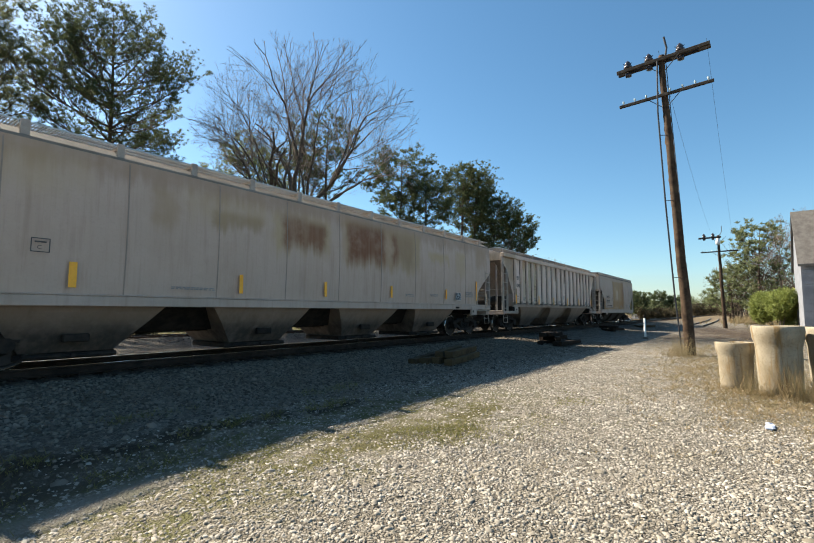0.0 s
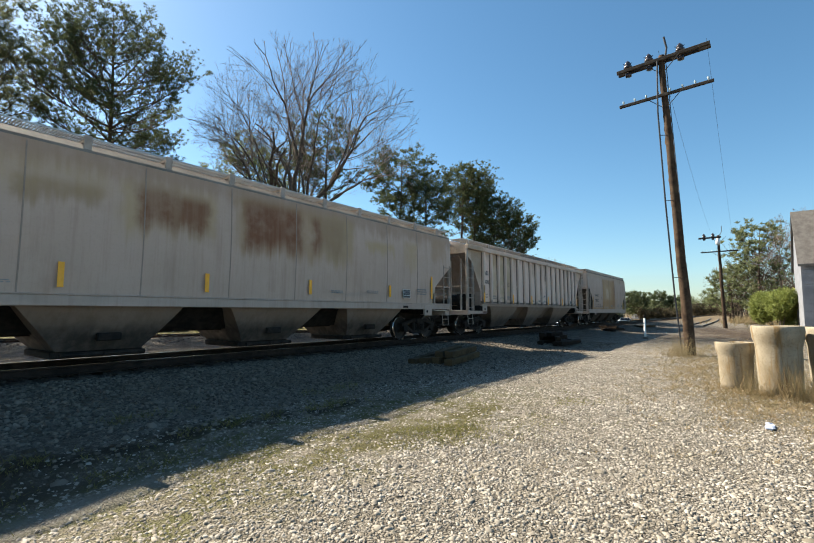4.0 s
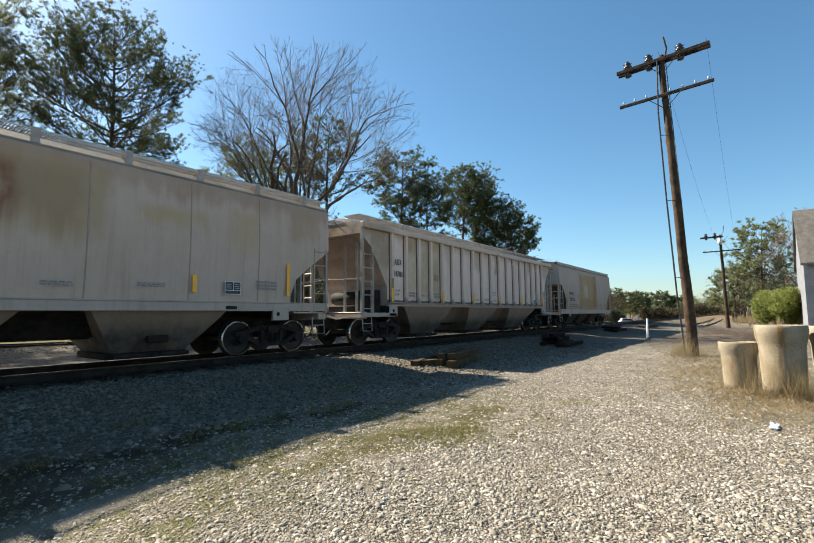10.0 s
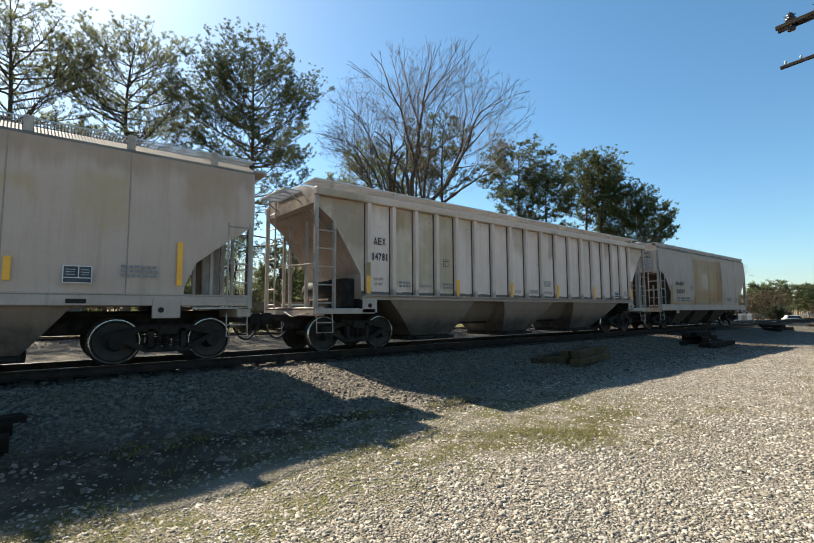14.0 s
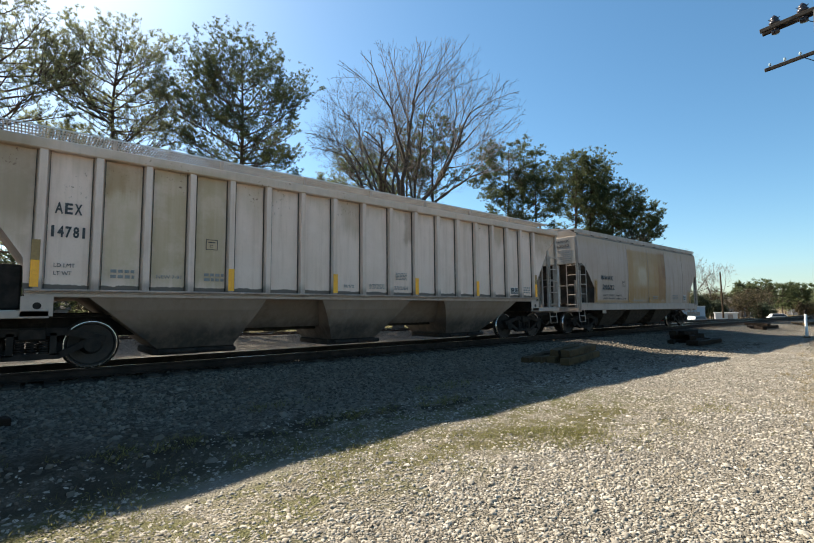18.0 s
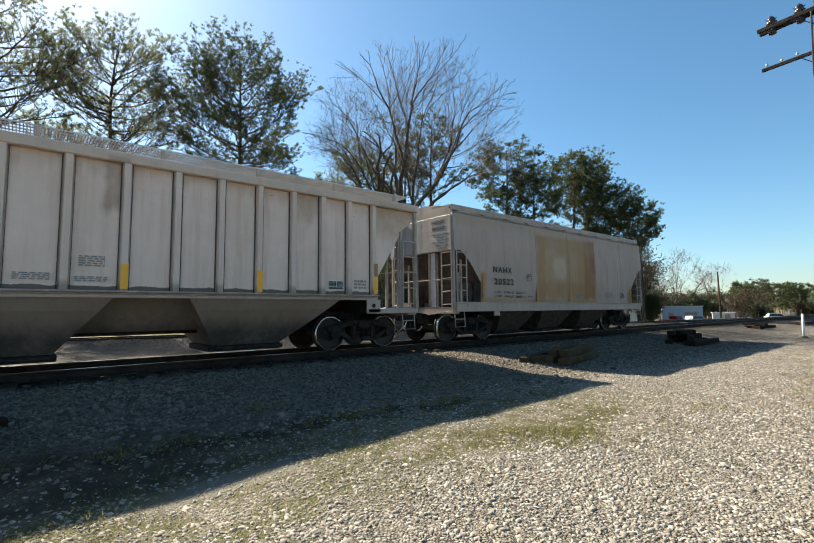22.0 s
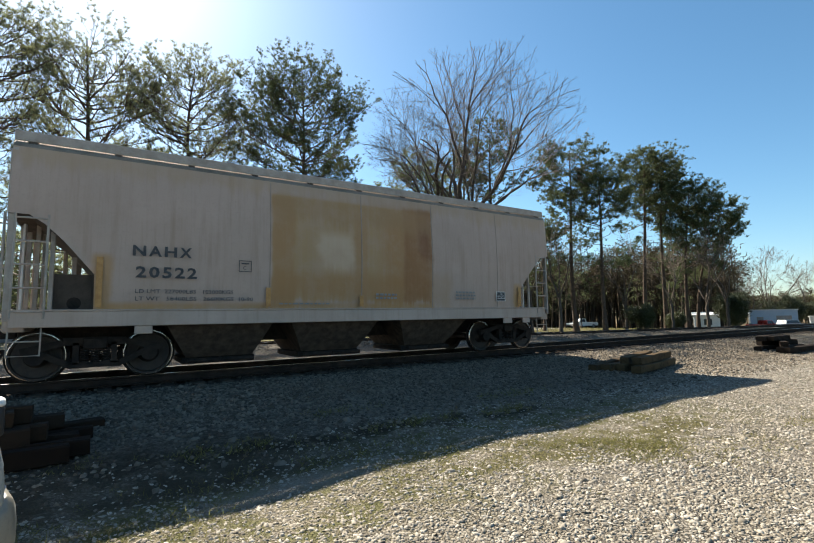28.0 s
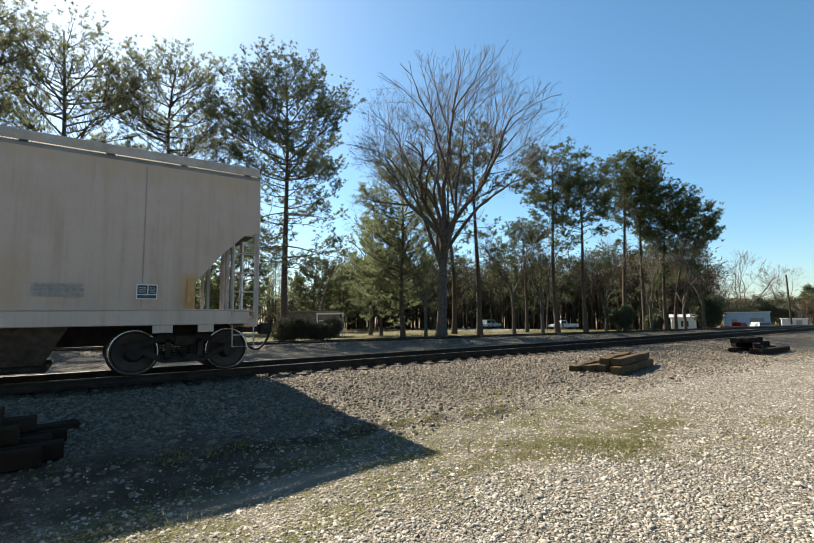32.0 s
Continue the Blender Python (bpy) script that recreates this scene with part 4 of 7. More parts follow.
    for ex, sg in ((0.0, -1), (length, 1)):
        a, b = sorted((ex, ex - sg * 0.3))
        part("end_sill", Geo().cbox(a, b, -1.52, 1.52, 0.92, 1.14, 0.02), M_sill, car, "grey end sill")
        coupler(ex, sg, car)
        # stirrup step under the corner
        for s in (-1, 1):
            xs0, xs1 = ex - sg * 0.08, ex - sg * 0.52
            st = Geo().tube([(xs0, s * 1.5, 1.0), (xs0, s * 1.54, 0.52), (xs1, s * 1.54, 0.52), (xs1, s * 1.5, 1.0)], 0.016, 5)
            st.tube([(xs0, s * 1.54, 0.76), (xs1, s * 1.54, 0.76)], 0.014, 5)
            part("stirrup_step", st, M_steel, car)
    return car


def reflector(x, z0, z1, w, parent, y=-1.655, old=0.0):
    r = part("reflector_stripe", Geo().cbox(x - w / 2, x + w / 2, y, y + 0.01, z0, z1, 0.002), M_yellow, parent, "yellow reflective stripe")
    if old:
        part("faded_stripe", Geo().cbox(x - w / 2, x + w / 2, y + 0.001, y + 0.01, z1, z1 + old, 0.002), M_oldyellow, parent, "faded ochre stripe")


def end_frame(car, ex, sg, eave, half, uprights, top):
    """Corner posts, end posts, ladders, platform grab rails and end cage of one end."""
    for s in (-1, 1):
        x = ex - sg * 0.04
        part("corner_post", Geo().cbox(x - 0.045, x + 0.045, s * (half - 0.06) - 0.045, s * (half - 0.06) + 0.045, 1.1, top, 0.01), M_steel, car, "grey steel corner post")
    for k, (dx, yy, zt) in enumerate(uprights):
        x = ex - sg * dx
        part("end_post", Geo().cbox(x - 0.035, x + 0.035, yy - 0.035, yy + 0.035, 1.1, zt, 0.008), M_steel, car)
    ladder(car, (ex - sg * 0.1, -half - 0.03), (ex - sg * 0.55, -half - 0.03), 1.14, 2.95, 5, (0, -1))
    ladder(car, (ex + sg * 0.05, half - 0.25), (ex + sg * 0.05, half - 0.7), 1.1, eave + 0.1, 8, (sg, 0))
    part("platform", Geo().box(min(ex, ex - sg * 1.2), max(ex, ex - sg * 1.2), -half + 0.06, half - 0.06, 1.1, 1.13), M_grate, car, "end platform")
    part("grab_rail", Geo().tube([(ex + sg * 0.03, -half + 0.1, 2.0), (ex + sg * 0.06, -0.5, 2.02), (ex + sg * 0.06, 0.5, 2.02), (ex + sg * 0.03, half - 0.1, 2.0)], 0.014, 5), M_steel, car)


# first car: long smooth-sided pellet hopper (x = 0 lies 0.6 m inside its far end)
LA = 20.3
low_a = [(0.0, 2.92), (0.64, 2.4), (1.2, 2.0), (1.38, 1.5), (1.38, 1.28), (18.9, 1.28), (18.92, 1.55), (19.12, 2.03), (19.6, 2.42), (20.3, 2.92)]
car_a = freight_car("covered_hopper", "long smooth grey covered hopper with brown stains", LA, low_a, 4.1, 1.58, 0.05, 0.42, M_A,
                    [(1.9, 5.1, 2.7, 4.2, 1.3, 0.28), (6.02, 9.15, 6.95, 8.45, 1.3, 0.28), (10.15, 13.3, 11.0, 12.4, 1.3, 0.28), (14.2, 17.2, 14.9, 16.4, 1.3, 0.28)],
                    (0.05, 20.25, 1.36, 1.16), (1.55, 18.75), seams=(2.1, 4.1, 6.1, 8.1, 10.1, 12.1, 14.1, 16.1, 17.9), rack=True)
for s in (-1, 1):
    running_board(car_a, 0.0, 20.35, *sorted((s * 0.62, s * 1.46)), 4.41)
for i in range(13):
    x = 19.45 - 1.55 * i
    for s in (-1, 1):
        y0, y1 = sorted((s * 1.44, s * 1.5))
        g = Geo().cbox(x - 0.07, x + 0.07, y0, y1, 4.1, 4.46, 0.01)
        g.loft([[(x - 0.02, s * 1.44, 4.36), (x - 0.02, s * 1.44, 4.42), (x - 0.02, s * 0.6, 4.42), (x - 0.02, s * 0.6, 4.4)],
                [(x + 0.02, s * 1.44, 4.36), (x + 0.02, s * 1.44, 4.42), (x + 0.02, s * 0.6, 4.42), (x + 0.02, s * 0.6, 4.4)]])
        part("running_board_bracket", g, M_steel, car_a)
part("end_platform", Geo().cbox(20.3, 20.85, -0.9, 0.9, 4.36, 4.42, 0.008), M_steel, car_a, "narrow roof end platform")
for x, z0, z1, w in ((3.2, 1.5, 1.97, 0.13), (6.7, 1.5, 1.96, 0.1), (9.5, 1.5, 1.93, 0.1), (12.6, 1.55, 1.95, 0.1), (16.2, 1.57, 1.97, 0.1)):
    reflector(x, z0, z1, w, car_a)
reflector(18.8, 1.56, 2.43, 0.1, car_a)
frame_mark(2.55, 2.1, 0.28, 0.25, car_a)
data_panel(16.95, 1.57, 0.4, 0.28, car_a)
text_bars(17.8, 1.92, 0.62, 0.05, 3, car_a)
text_bars(15.0, 1.75, 0.55, 0.02, 3, car_a)
text_bars(5.0, 1.6, 1.0, 0.02, 2, car_a)
text_bars(13.4, 1.7, 0.5, 0.03, 2, car_a)
g = Geo().cbox(18.35, 18.85, -1.63, -1.55, 0.92, 1.3, 0.01)
jack = part("jacking_pad", g, M_sill, car_a, "pale jacking plate with a round hole")
part("hole", Geo().lathe([(0.055, -1.634), (0.055, -1.62)], (18.5, 0, 1.08), "y", 16), M_under, jack)
part("recess", Geo().cbox(17.0, 17.3, -1.622, -1.60, 1.2, 1.28, 0.005), M_under, car_a)
for ex, sg in ((0.0, -1), (LA, 1)):
    end_frame(car_a, ex, sg, 4.1, 1.58, [(0.35, -0.5, 3.2), (0.35, 0.5, 3.2), (0.8, -1.3, 2.4), (0.8, 1.3, 2.4), (0.06, -0.35, 4.1), (0.06, 0.35, 4.1), (1.05, -0.9, 2.2)], 4.1)
part("end_panel", Geo().cbox(19.55, 19.95, -0.35, 0.35, 1.14, 3.3, 0.02), M_steel, car_a, "brake equipment panel")
bw = Geo()
bw.loft([[(20.52 + 0.02 * math.cos(b), 0.45 + (0.26 + 0.02 * math.sin(b)) * math.cos(a), 2.15 + (0.26 + 0.02 * math.sin(b)) * math.sin(a)) for b in np.linspace(0, 2 * math.pi, 7)[:-1]] for a in np.linspace(0, 2 * math.pi, 21)], cap=False)
for k in range(4):
    a = math.pi * k / 4
    bw.tube([(20.52, 0.45 - 0.26 * math.cos(a), 2.15 - 0.26 * math.sin(a)), (20.52, 0.45 + 0.26 * math.cos(a), 2.15 + 0.26 * math.sin(a))], 0.012, 5)
bw.tube([(20.3, 0.45, 2.15), (20.54, 0.45, 2.15)], 0.03, 8)
part("brake_wheel", bw, M_under, car_a, "spoked hand brake wheel")

for xa, xb in ((4.2, 7.0), (8.4, 11.1), (12.4, 15.0)):
    g = Geo().loft([[(x, -1.2, 1.3), (x, 1.2, 1.3), (x, 0.5, 0.62), (x, -0.5, 0.62)] for x in (xa, xb)])
    part("inner_slope_sheet", g, M_under, car_a, "dark inner slope sheet")

# second car: ribbed hopper
LB = 17.45
low_b = [(0.0, 3.72), (0.5, 3.34), (1.36, 2.0), (1.38, 1.4), (1.38, 1.36), (16.07, 1.36), (16.07, 1.4), (16.1, 2.0), (16.95, 3.34), (17.45, 3.72)]
car_b = freight_car("covered_hopper", "ribbed pale grey covered hopper with dirty lower edge", LB, low_b, 3.98, 1.5, 0.02, 0.36, M_B,
                    [(2.3, 5.65, 3.6, 5.1, 1.36, 0.3), (7.1, 9.95, 7.75, 9.1, 1.36, 0.3), (11.3, 14.9, 12.0, 13.5, 1.36, 0.3)],
                    (1.4, 16.05, 1.40, 1.33), (1.55, 15.9), slope=M_endslope)
for x in RIBS:
    for s in (-1, 1):
        y0, y1 = sorted((s * 1.46, s * 1.61))
        g = Geo().loft([[(x - 0.085, s * 1.47, z), (x - 0.055, s * 1.61, z), (x + 0.055, s * 1.61, z), (x + 0.085, s * 1.47, z)] for z in (1.46, 3.9)])
        part("rib", g, M_rib, car_b)
        # dark strips beside each rib draw its shadow line together with grime
        for dx in (-0.103, 0.092):
            y0, y1 = sorted((s * 1.5, s * (1.528 if dx < 0 else 1.522)))
            part("grime_line", Geo().box(x + dx, x + dx + (0.013 if dx < 0 else 0.008), y0, y1, 1.47, 3.9), M_darkbrown, car_b)
for s in (-1, 1):
    y0, y1 = sorted((s * 1.46, s * 1.64))
    part("top_chord", Geo().cbox(-0.02, LB + 0.02, y0, y1, 3.9, 4.1, 0.02), M_B, car_b, "flanged top chord")
    y0, y1 = sorted((s * 1.5, s * 1.63))
    part("ledge", Geo().cbox(1.4, 16.05, y0, y1, 1.43, 1.47, 0.008), M_rib, car_b, "dirt-caked ledge")
    running_board(car_b, 0.12, LB - 0.1, *sorted((s * 0.6, s * 1.3)), 4.38)
    for i in range(9):
        x = 0.6 + 2.03 * i
        part("running_board_bracket", Geo().cbox(x - 0.04, x + 0.04, *sorted((s * 1.24, s * 1.3)), 4.0, 4.4, 0.01), M_steel, car_b)
for i in range(9):
    x = 1.2 + 1.85 * i
    part("roof_hatch", Geo().cbox(x - 0.75, x + 0.75, -0.45, 0.45, 4.28, 4.42, 0.03), M_grate, car_b, "ribbed hatch cover")
running_board(car_b, -0.46, 0.0, -0.75, 0.75, 4.13, 0.075)
part("platform_rim", Geo().cbox(-0.49, -0.46, -0.78, 0.78, 4.11, 4.17, 0.006), M_steel, car_b, "rim of the narrow roof end platform")
for yy in (-0.7, 0.7):
    part("platform_brace", Geo().tube([(-0.46, yy, 4.12), (0.02, yy, 3.85)], 0.018, 5), M_steel, car_b)
for x in (4.81, 7.39, 10.1, 12.72):
    reflector(x, 1.5, 1.97, 0.125, car_b, -1.625)
reflector(1.52, 1.5, 1.96, 0.12, car_b, -1.625, 0.35)
reflector(15.93, 1.5, 1.96, 0.12, car_b, -1.625, 0.35)
reflector(2.4 - 0.85, 1.5, 1.96, 0.02, car_b, -1.6)
big_letters("AEX", 1.74, 2.82, 0.27, 0.42, car_b, -1.516)
big_letters("14781", 1.68, 2.4, 0.27, 0.56, car_b, -1.516)
lettering("LD LMT", 1.77, 1.86, 0.1, car_b, -1.516, M_black, 0.3)
lettering("LT WT", 1.77, 1.72, 0.1, car_b, -1.516, M_black, 0.26)
text_bars(2.62, 1.86, 0.4, 0.06, 2, car_b, -1.516)
lettering("NEW 7-81", 3.38, 1.72, 0.1, car_b, -1.516, M_faint, 0.45)
frame_mark(4.3, 2.36, 0.24, 0.22, car_b, -1.516)
text_bars(4.28, 1.86, 0.4, 0.06, 2, car_b, -1.516)
text_bars(7.7, 1.72, 0.3, 0.025, 2, car_b, -1.516)
text_bars(8.5, 1.76, 0.5, 0.02, 4, car_b, -1.516)
text_bars(9.4, 2.1, 0.4, 0.025, 5, car_b, -1.516)
text_bars(9.35, 1.72, 0.5, 0.02, 3, car_b, -1.516)
data_panel(14.55, 1.6, 0.4, 0.2, car_b, -1.516)
text_bars(15.3, 1.85, 0.4, 0.05, 3, car_b, -1.516)
for ex, sg in ((0.0, -1), (LB, 1)):
    x = ex - sg * 0.56
    for s in (-1, 1):
        part("corner_post", Geo().cbox(ex - sg * 0.04 - 0.05, ex - sg * 0.04 + 0.05, s * 1.52 - 0.05, s * 1.52 + 0.05, 1.08, 4.0, 0.012), M_steel, car_b, "grey corner post")
        part("strut", Geo().cbox(x - 0.04, x + 0.04, s * 1.5 - 0.04, s * 1.5 + 0.04, 1.08, 3.3, 0.01), M_steel, car_b)
        a, b = sorted((ex, ex - sg * 1.75))
        part("platform_edge", Geo().cbox(a, b, s * 1.55 - 0.05, s * 1.55 + 0.05, 0.97, 1.1, 0.01), M_sill, car_b)
        a, b = sorted((ex - sg * 1.36, ex - sg * 1.8))
        pl = part("jacking_pad", Geo().loft([[(a, s * 1.58, 1.0), (b, s * 1.58, 1.0), (b, s * 1.58, 1.34), (a, s * 1.58, 1.34)], [(a, s * 1.60, 1.0), (b, s * 1.60, 1.0), (b, s * 1.60, 1.34), (a, s * 1.60, 1.34)]]), M_sill, car_b, "pale plate with a slotted hole")
        part("hole", Geo().lathe([(0.06, s * 1.605), (0.06, s * 1.59)], ((a + b) / 2, 0, 1.18), "y", 14), M_under, pl)
    for yy in (-0.5, 0.5, -1.05):
        part("end_post", Geo().cbox(ex - sg * 0.3 - 0.04, ex - sg * 0.3 + 0.04, yy - 0.04, yy + 0.04, 1.1, 3.5, 0.01), M_steel, car_b)
    ladder(car_b, (ex - sg * 0.06, -1.58), (ex - sg * 0.54, -1.58), 1.12, 3.1, 5, (0, -1))
    ladder(car_b, (ex + sg * 0.05, 1.2), (ex + sg * 0.05, 0.75), 1.1, 4.3, 8, (sg, 0))
    part("platform", Geo().box(min(ex, ex - sg * 1.3), max(ex, ex - sg * 1.3), -1.5, 1.5, 1.08, 1.11), M_grate, car_b, "end platform")
    part("grab_rail", Geo().tube([(ex + sg * 0.03, -1.45, 2.2), (ex + sg * 0.07, 0, 2.24), (ex + sg * 0.03, 1.45, 2.2)], 0.014, 5), M_steel, car_b)
part("air_tank", Geo().lathe([(0.05, -0.75), (0.2, -0.68), (0.24, -0.55), (0.24, 0.55), (0.2, 0.68), (0.05, 0.75)], (0.95, 0, 1.62), "y", 16), M_under, car_b, "dark air reservoir", smooth=True)
part("valve_gear", Geo().cbox(1.0, 1.36, -1.2, -0.4, 1.12, 1.9, 0.03), M_under, car_b, "brake valve on the platform")
for ex, sg in ((0.0, 1), (LB, -1)):
    slope = Geo().loft([[(ex + sg * 0.1, -1.05, 3.6), (ex + sg * 0.1, 1.05, 3.6), (ex + sg * 2.4, 1.05, 1.4), (ex + sg * 2.4, -1.05, 1.4)],
                [(ex + sg * 0.14, -1.05, 3.66), (ex + sg * 0.14, 1.05, 3.66), (ex + sg * 2.46, 1.05, 1.44), (ex + sg * 2.46, -1.05, 1.44)]])
    part("slope_sheet", slope, M_bay, car_b)
for xa, xb in ((5.2, 7.6), (9.2, 11.9)):
    g = Geo().loft([[(x, -1.25, 1.36), (x, 1.25, 1.36), (x, 0.55, 0.66), (x, -0.55, 0.66)] for x in (xa, xb)])
    part("inner_slope_sheet", g, M_bay, car_b, "brown inner slope sheet")

# third car: shorter rounded hopper with a rusty panel, the last of the train
LC = 13.3
low_c = [(0.0, 2.93), (0.28, 2.93), (0.5, 2.78), (0.78, 2.5), (1.24, 1.93), (1.25, 1.3), (12.03, 1.3), (12.04, 1.85), (12.5, 2.4), (12.95, 2.85), (13.3, 2.93)]
# its hopper bays take one plain dark brown, darker than the other cars
car_c = freight_car("covered_hopper", "shorter grey covered hopper with large rusty orange panel", LC, low_c, 4.12, 1.58, 0.06, 0.42, M_C,
                    [(2.35, 4.6, 2.9, 4.2, 1.2, 0.3), (4.85, 7.25, 5.4, 6.8, 1.2, 0.3), (7.7, 10.1, 8.3, 9.6, 1.2, 0.3)],
                    (0.08, 13.1, 1.27, 0.99), (1.3, 11.95), seams=(4.4, 6.63, 8.75, 11.1), bay_paint=M_darkbrown)
for s in (-1, 1):
    running_board(car_c, 0.0, LC, *sorted((s * 0.62, s * 1.46)), 4.39)
    part("board_edge", Geo().cbox(0.0, LC, *sorted((s * 1.462, s * 1.49)), 4.25, 4.425, 0.006), M_steel, car_c, "pale angle along the walkway")
for i in range(11):
    x = 0.25 + 1.28 * i
    for s in (-1, 1):
        g = Geo().loft([[(xx, s * 1.5, 4.12), (xx, s * 1.455, 4.39), (xx, s * 0.6, 4.39), (xx, s * 1.1, 4.2)] for xx in (x - 0.06, x + 0.06)])
        # bracket colour includes the shade below the walkway
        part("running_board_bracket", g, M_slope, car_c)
for x, z0, z1 in ((1.32, 1.34, 2.25), (4.36, 1.34, 1.75), (6.6, 1.34, 1.6)):
    part("faded_stripe", Geo().cbox(x - 0.05, x + 0.05, -1.652, -1.64, z0, z1, 0.002), M_rustyellow, car_c, "faded ochre stripe")
part("faded_stripe", Geo().cbox(11.88, 12.0, -1.652, -1.64, 1.34, 1.9, 0.002), M_rustyellow, car_c, "faded ochre stripe")
big_letters("NAHX", 1.80, 2.31, 0.27, 1.06, car_c, -1.648)
big_letters("20522", 1.86, 1.90, 0.29, 1.1, car_c, -1.645)
lettering("LD LMT  227000LBS   103000KGS", 1.88, 1.6, 0.11, car_c, -1.64, M_black, 1.75)
lettering("LT WT   58400LBS   26600KGS  10-90", 1.88, 1.46, 0.11, car_c, -1.635, M_black, 2.15)
frame_mark(3.74, 2.07, 0.26, 0.24, car_c, -1.645)
data_panel(11.02, 1.5, 0.32, 0.25, car_c, -1.636)
text_bars(4.6, 1.42, 1.2, 0.03, 1, car_c, -1.635)
text_bars(7.0, 1.66, 0.6, 0.05, 2, car_c, -1.64)
text_bars(9.5, 1.75, 0.7, 0.05, 3, car_c, -1.64)
for ex, sg in ((0.0, -1), (LC, 1)):
    end_frame(car_c, ex, sg, 4.12, 1.58, [(0.3, -0.5, 3.0), (0.3, 0.5, 3.0), (0.6, -1.3, 2.7), (0.6, 1.3, 2.7), (0.9, -0.9, 2.3), (0.06, -0.4, 4.0), (0.06, 0.4, 4.0)], 4.1)
for ex, sg in ((0.0, 1), (LC, -1)):
    for s in (-1, 1) if sg > 0 else ():
        xa, xb = sorted((ex + sg * 0.62, ex + sg * 1.26))
        # plate and brace darkened, with the shade of the car end painted in
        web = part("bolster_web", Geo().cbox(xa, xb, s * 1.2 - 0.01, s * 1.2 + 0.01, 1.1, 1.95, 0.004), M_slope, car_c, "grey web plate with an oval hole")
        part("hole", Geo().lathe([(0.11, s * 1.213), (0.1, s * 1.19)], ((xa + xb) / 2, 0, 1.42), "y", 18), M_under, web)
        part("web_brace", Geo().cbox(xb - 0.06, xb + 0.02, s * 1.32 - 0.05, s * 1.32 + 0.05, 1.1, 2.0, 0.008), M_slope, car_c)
    part("end_plate_post", Geo().cbox(ex + sg * 0.1 - 0.02, ex + sg * 0.1 + 0.02, -0.62, -0.44, 1.1, 3.6, 0.006), M_white, car_c, "white flat end post")
ladder(car_c, (-0.05, -1.52), (-0.05, -1.08), 1.1, 2.95, 5, (-1, 0))
for body, z, size, width in (("NAHX", 3.86, 0.15, 0.62), ("20522", 3.66, 0.15, 0.62)):
    ob = lettering(body, 0, 0, size, car_c, 0, M_black, width, 0.004)
    ob.matrix_basis = pose(-0.034, -0.62, z, 0, 0, -90) @ ob.matrix_basis
g = Geo()
for i in range(6):
    g.box(-0.036, -0.032, -1.32 + 0.07 * (i % 2), -0.66 - 0.09 * (i % 3), 3.5 - 0.09 * i, 3.54 - 0.09 * i)
tagged(part("stencil_text", g, M_faint, car_c), kind="stuff")
part("end_panel", Geo().cbox(-0.03, -0.006, -1.5, 1.5, 2.95, 4.08, 0.01), M_endsheet, car_c, "pale stencilled end panel")
part("jacking_pad", Geo().cbox(1.9, 2.2, -1.6, -1.55, 0.84, 0.99, 0.01), M_sill, car_c)
part("jacking_pad", Geo().cbox(11.3, 11.65, -1.6, -1.55, 0.84, 0.99, 0.01), M_sill, car_c)
part("jacking_pad", Geo().cbox(12.1, 12.4, -1.6, -1.55, 0.84, 0.99, 0.01), M_sill, car_c)
part("marker_flag", Geo().cbox(13.55, 13.62, -0.12, 0.06, 0.98, 1.16, 0.01), M_redcar, car_c, "small red end-of-train marker")

CARS = ((car_a, -23.35), (car_b, -1.53), (car_c, 17.44))


# ---- trees ----
def polar(az, dist):
    """Plan point at an azimuth (degrees from +y towards +x) and distance from the viewpoint."""
    return dist * math.sin(radians(az)), dist * math.cos(radians(az))


def blades(n, length, width, spread, seed, up=0.3, tip=0.0):
    """A clump of n thin pointed triangles round the origin, as an array (n, 3, 3)."""
    r = np.random.default_rng(seed)
    d = r.normal(size=(n, 3))
    d[:, 2] = np.abs(d[:, 2]) * 0.7 + up
    d /= np.linalg.norm(d, axis=1)[:, None]
    side = np.cross(d, r.normal(size=(n, 3)))
    side /= np.linalg.norm(side, axis=1)[:, None]
    start = r.normal(size=(n, 3)) * spread
    ln = length * r.uniform(0.6, 1.1, size=(n, 1))
    return np.stack([start - side * width / 2, start + side * width / 2, start + d * ln], 1)


def scatter_clumps(points, sizes, n, length, width, spread, up=0.3, kinds=6):
    """Clumps at the points; each clump turned and scaled."""
    r = np.random.default_rng(5)
    base = [blades(n, length, width, spread, 40 + i, up) for i in range(kinds)]
    out = []
    pts = np.asarray(points, dtype=float)
    ang = r.uniform(0, 2 * np.pi, len(pts))
    ix = r.integers(0, kinds, len(pts))
    for k in range(kinds):
        sel = np.where(ix == k)[0]
        if not len(sel):
            continue
        c, s = np.cos(ang[sel]), np.sin(ang[sel])
        b = base[k][None] * np.asarray(sizes)[sel][:, None, None, None]
        x = b[..., 0] * c[:, None, None] - b[..., 1] * s[:, None, None]
        y = b[..., 0] * s[:, None, None] + b[..., 1] * c[:, None, None]
        v = np.stack([x, y, b[..., 2]], -1) + pts[sel][:, None, None, :]
        out.append(v.reshape(-1, 3))
    v = np.concatenate(out)
    return v, np.arange(len(v)).reshape(-1, 3)


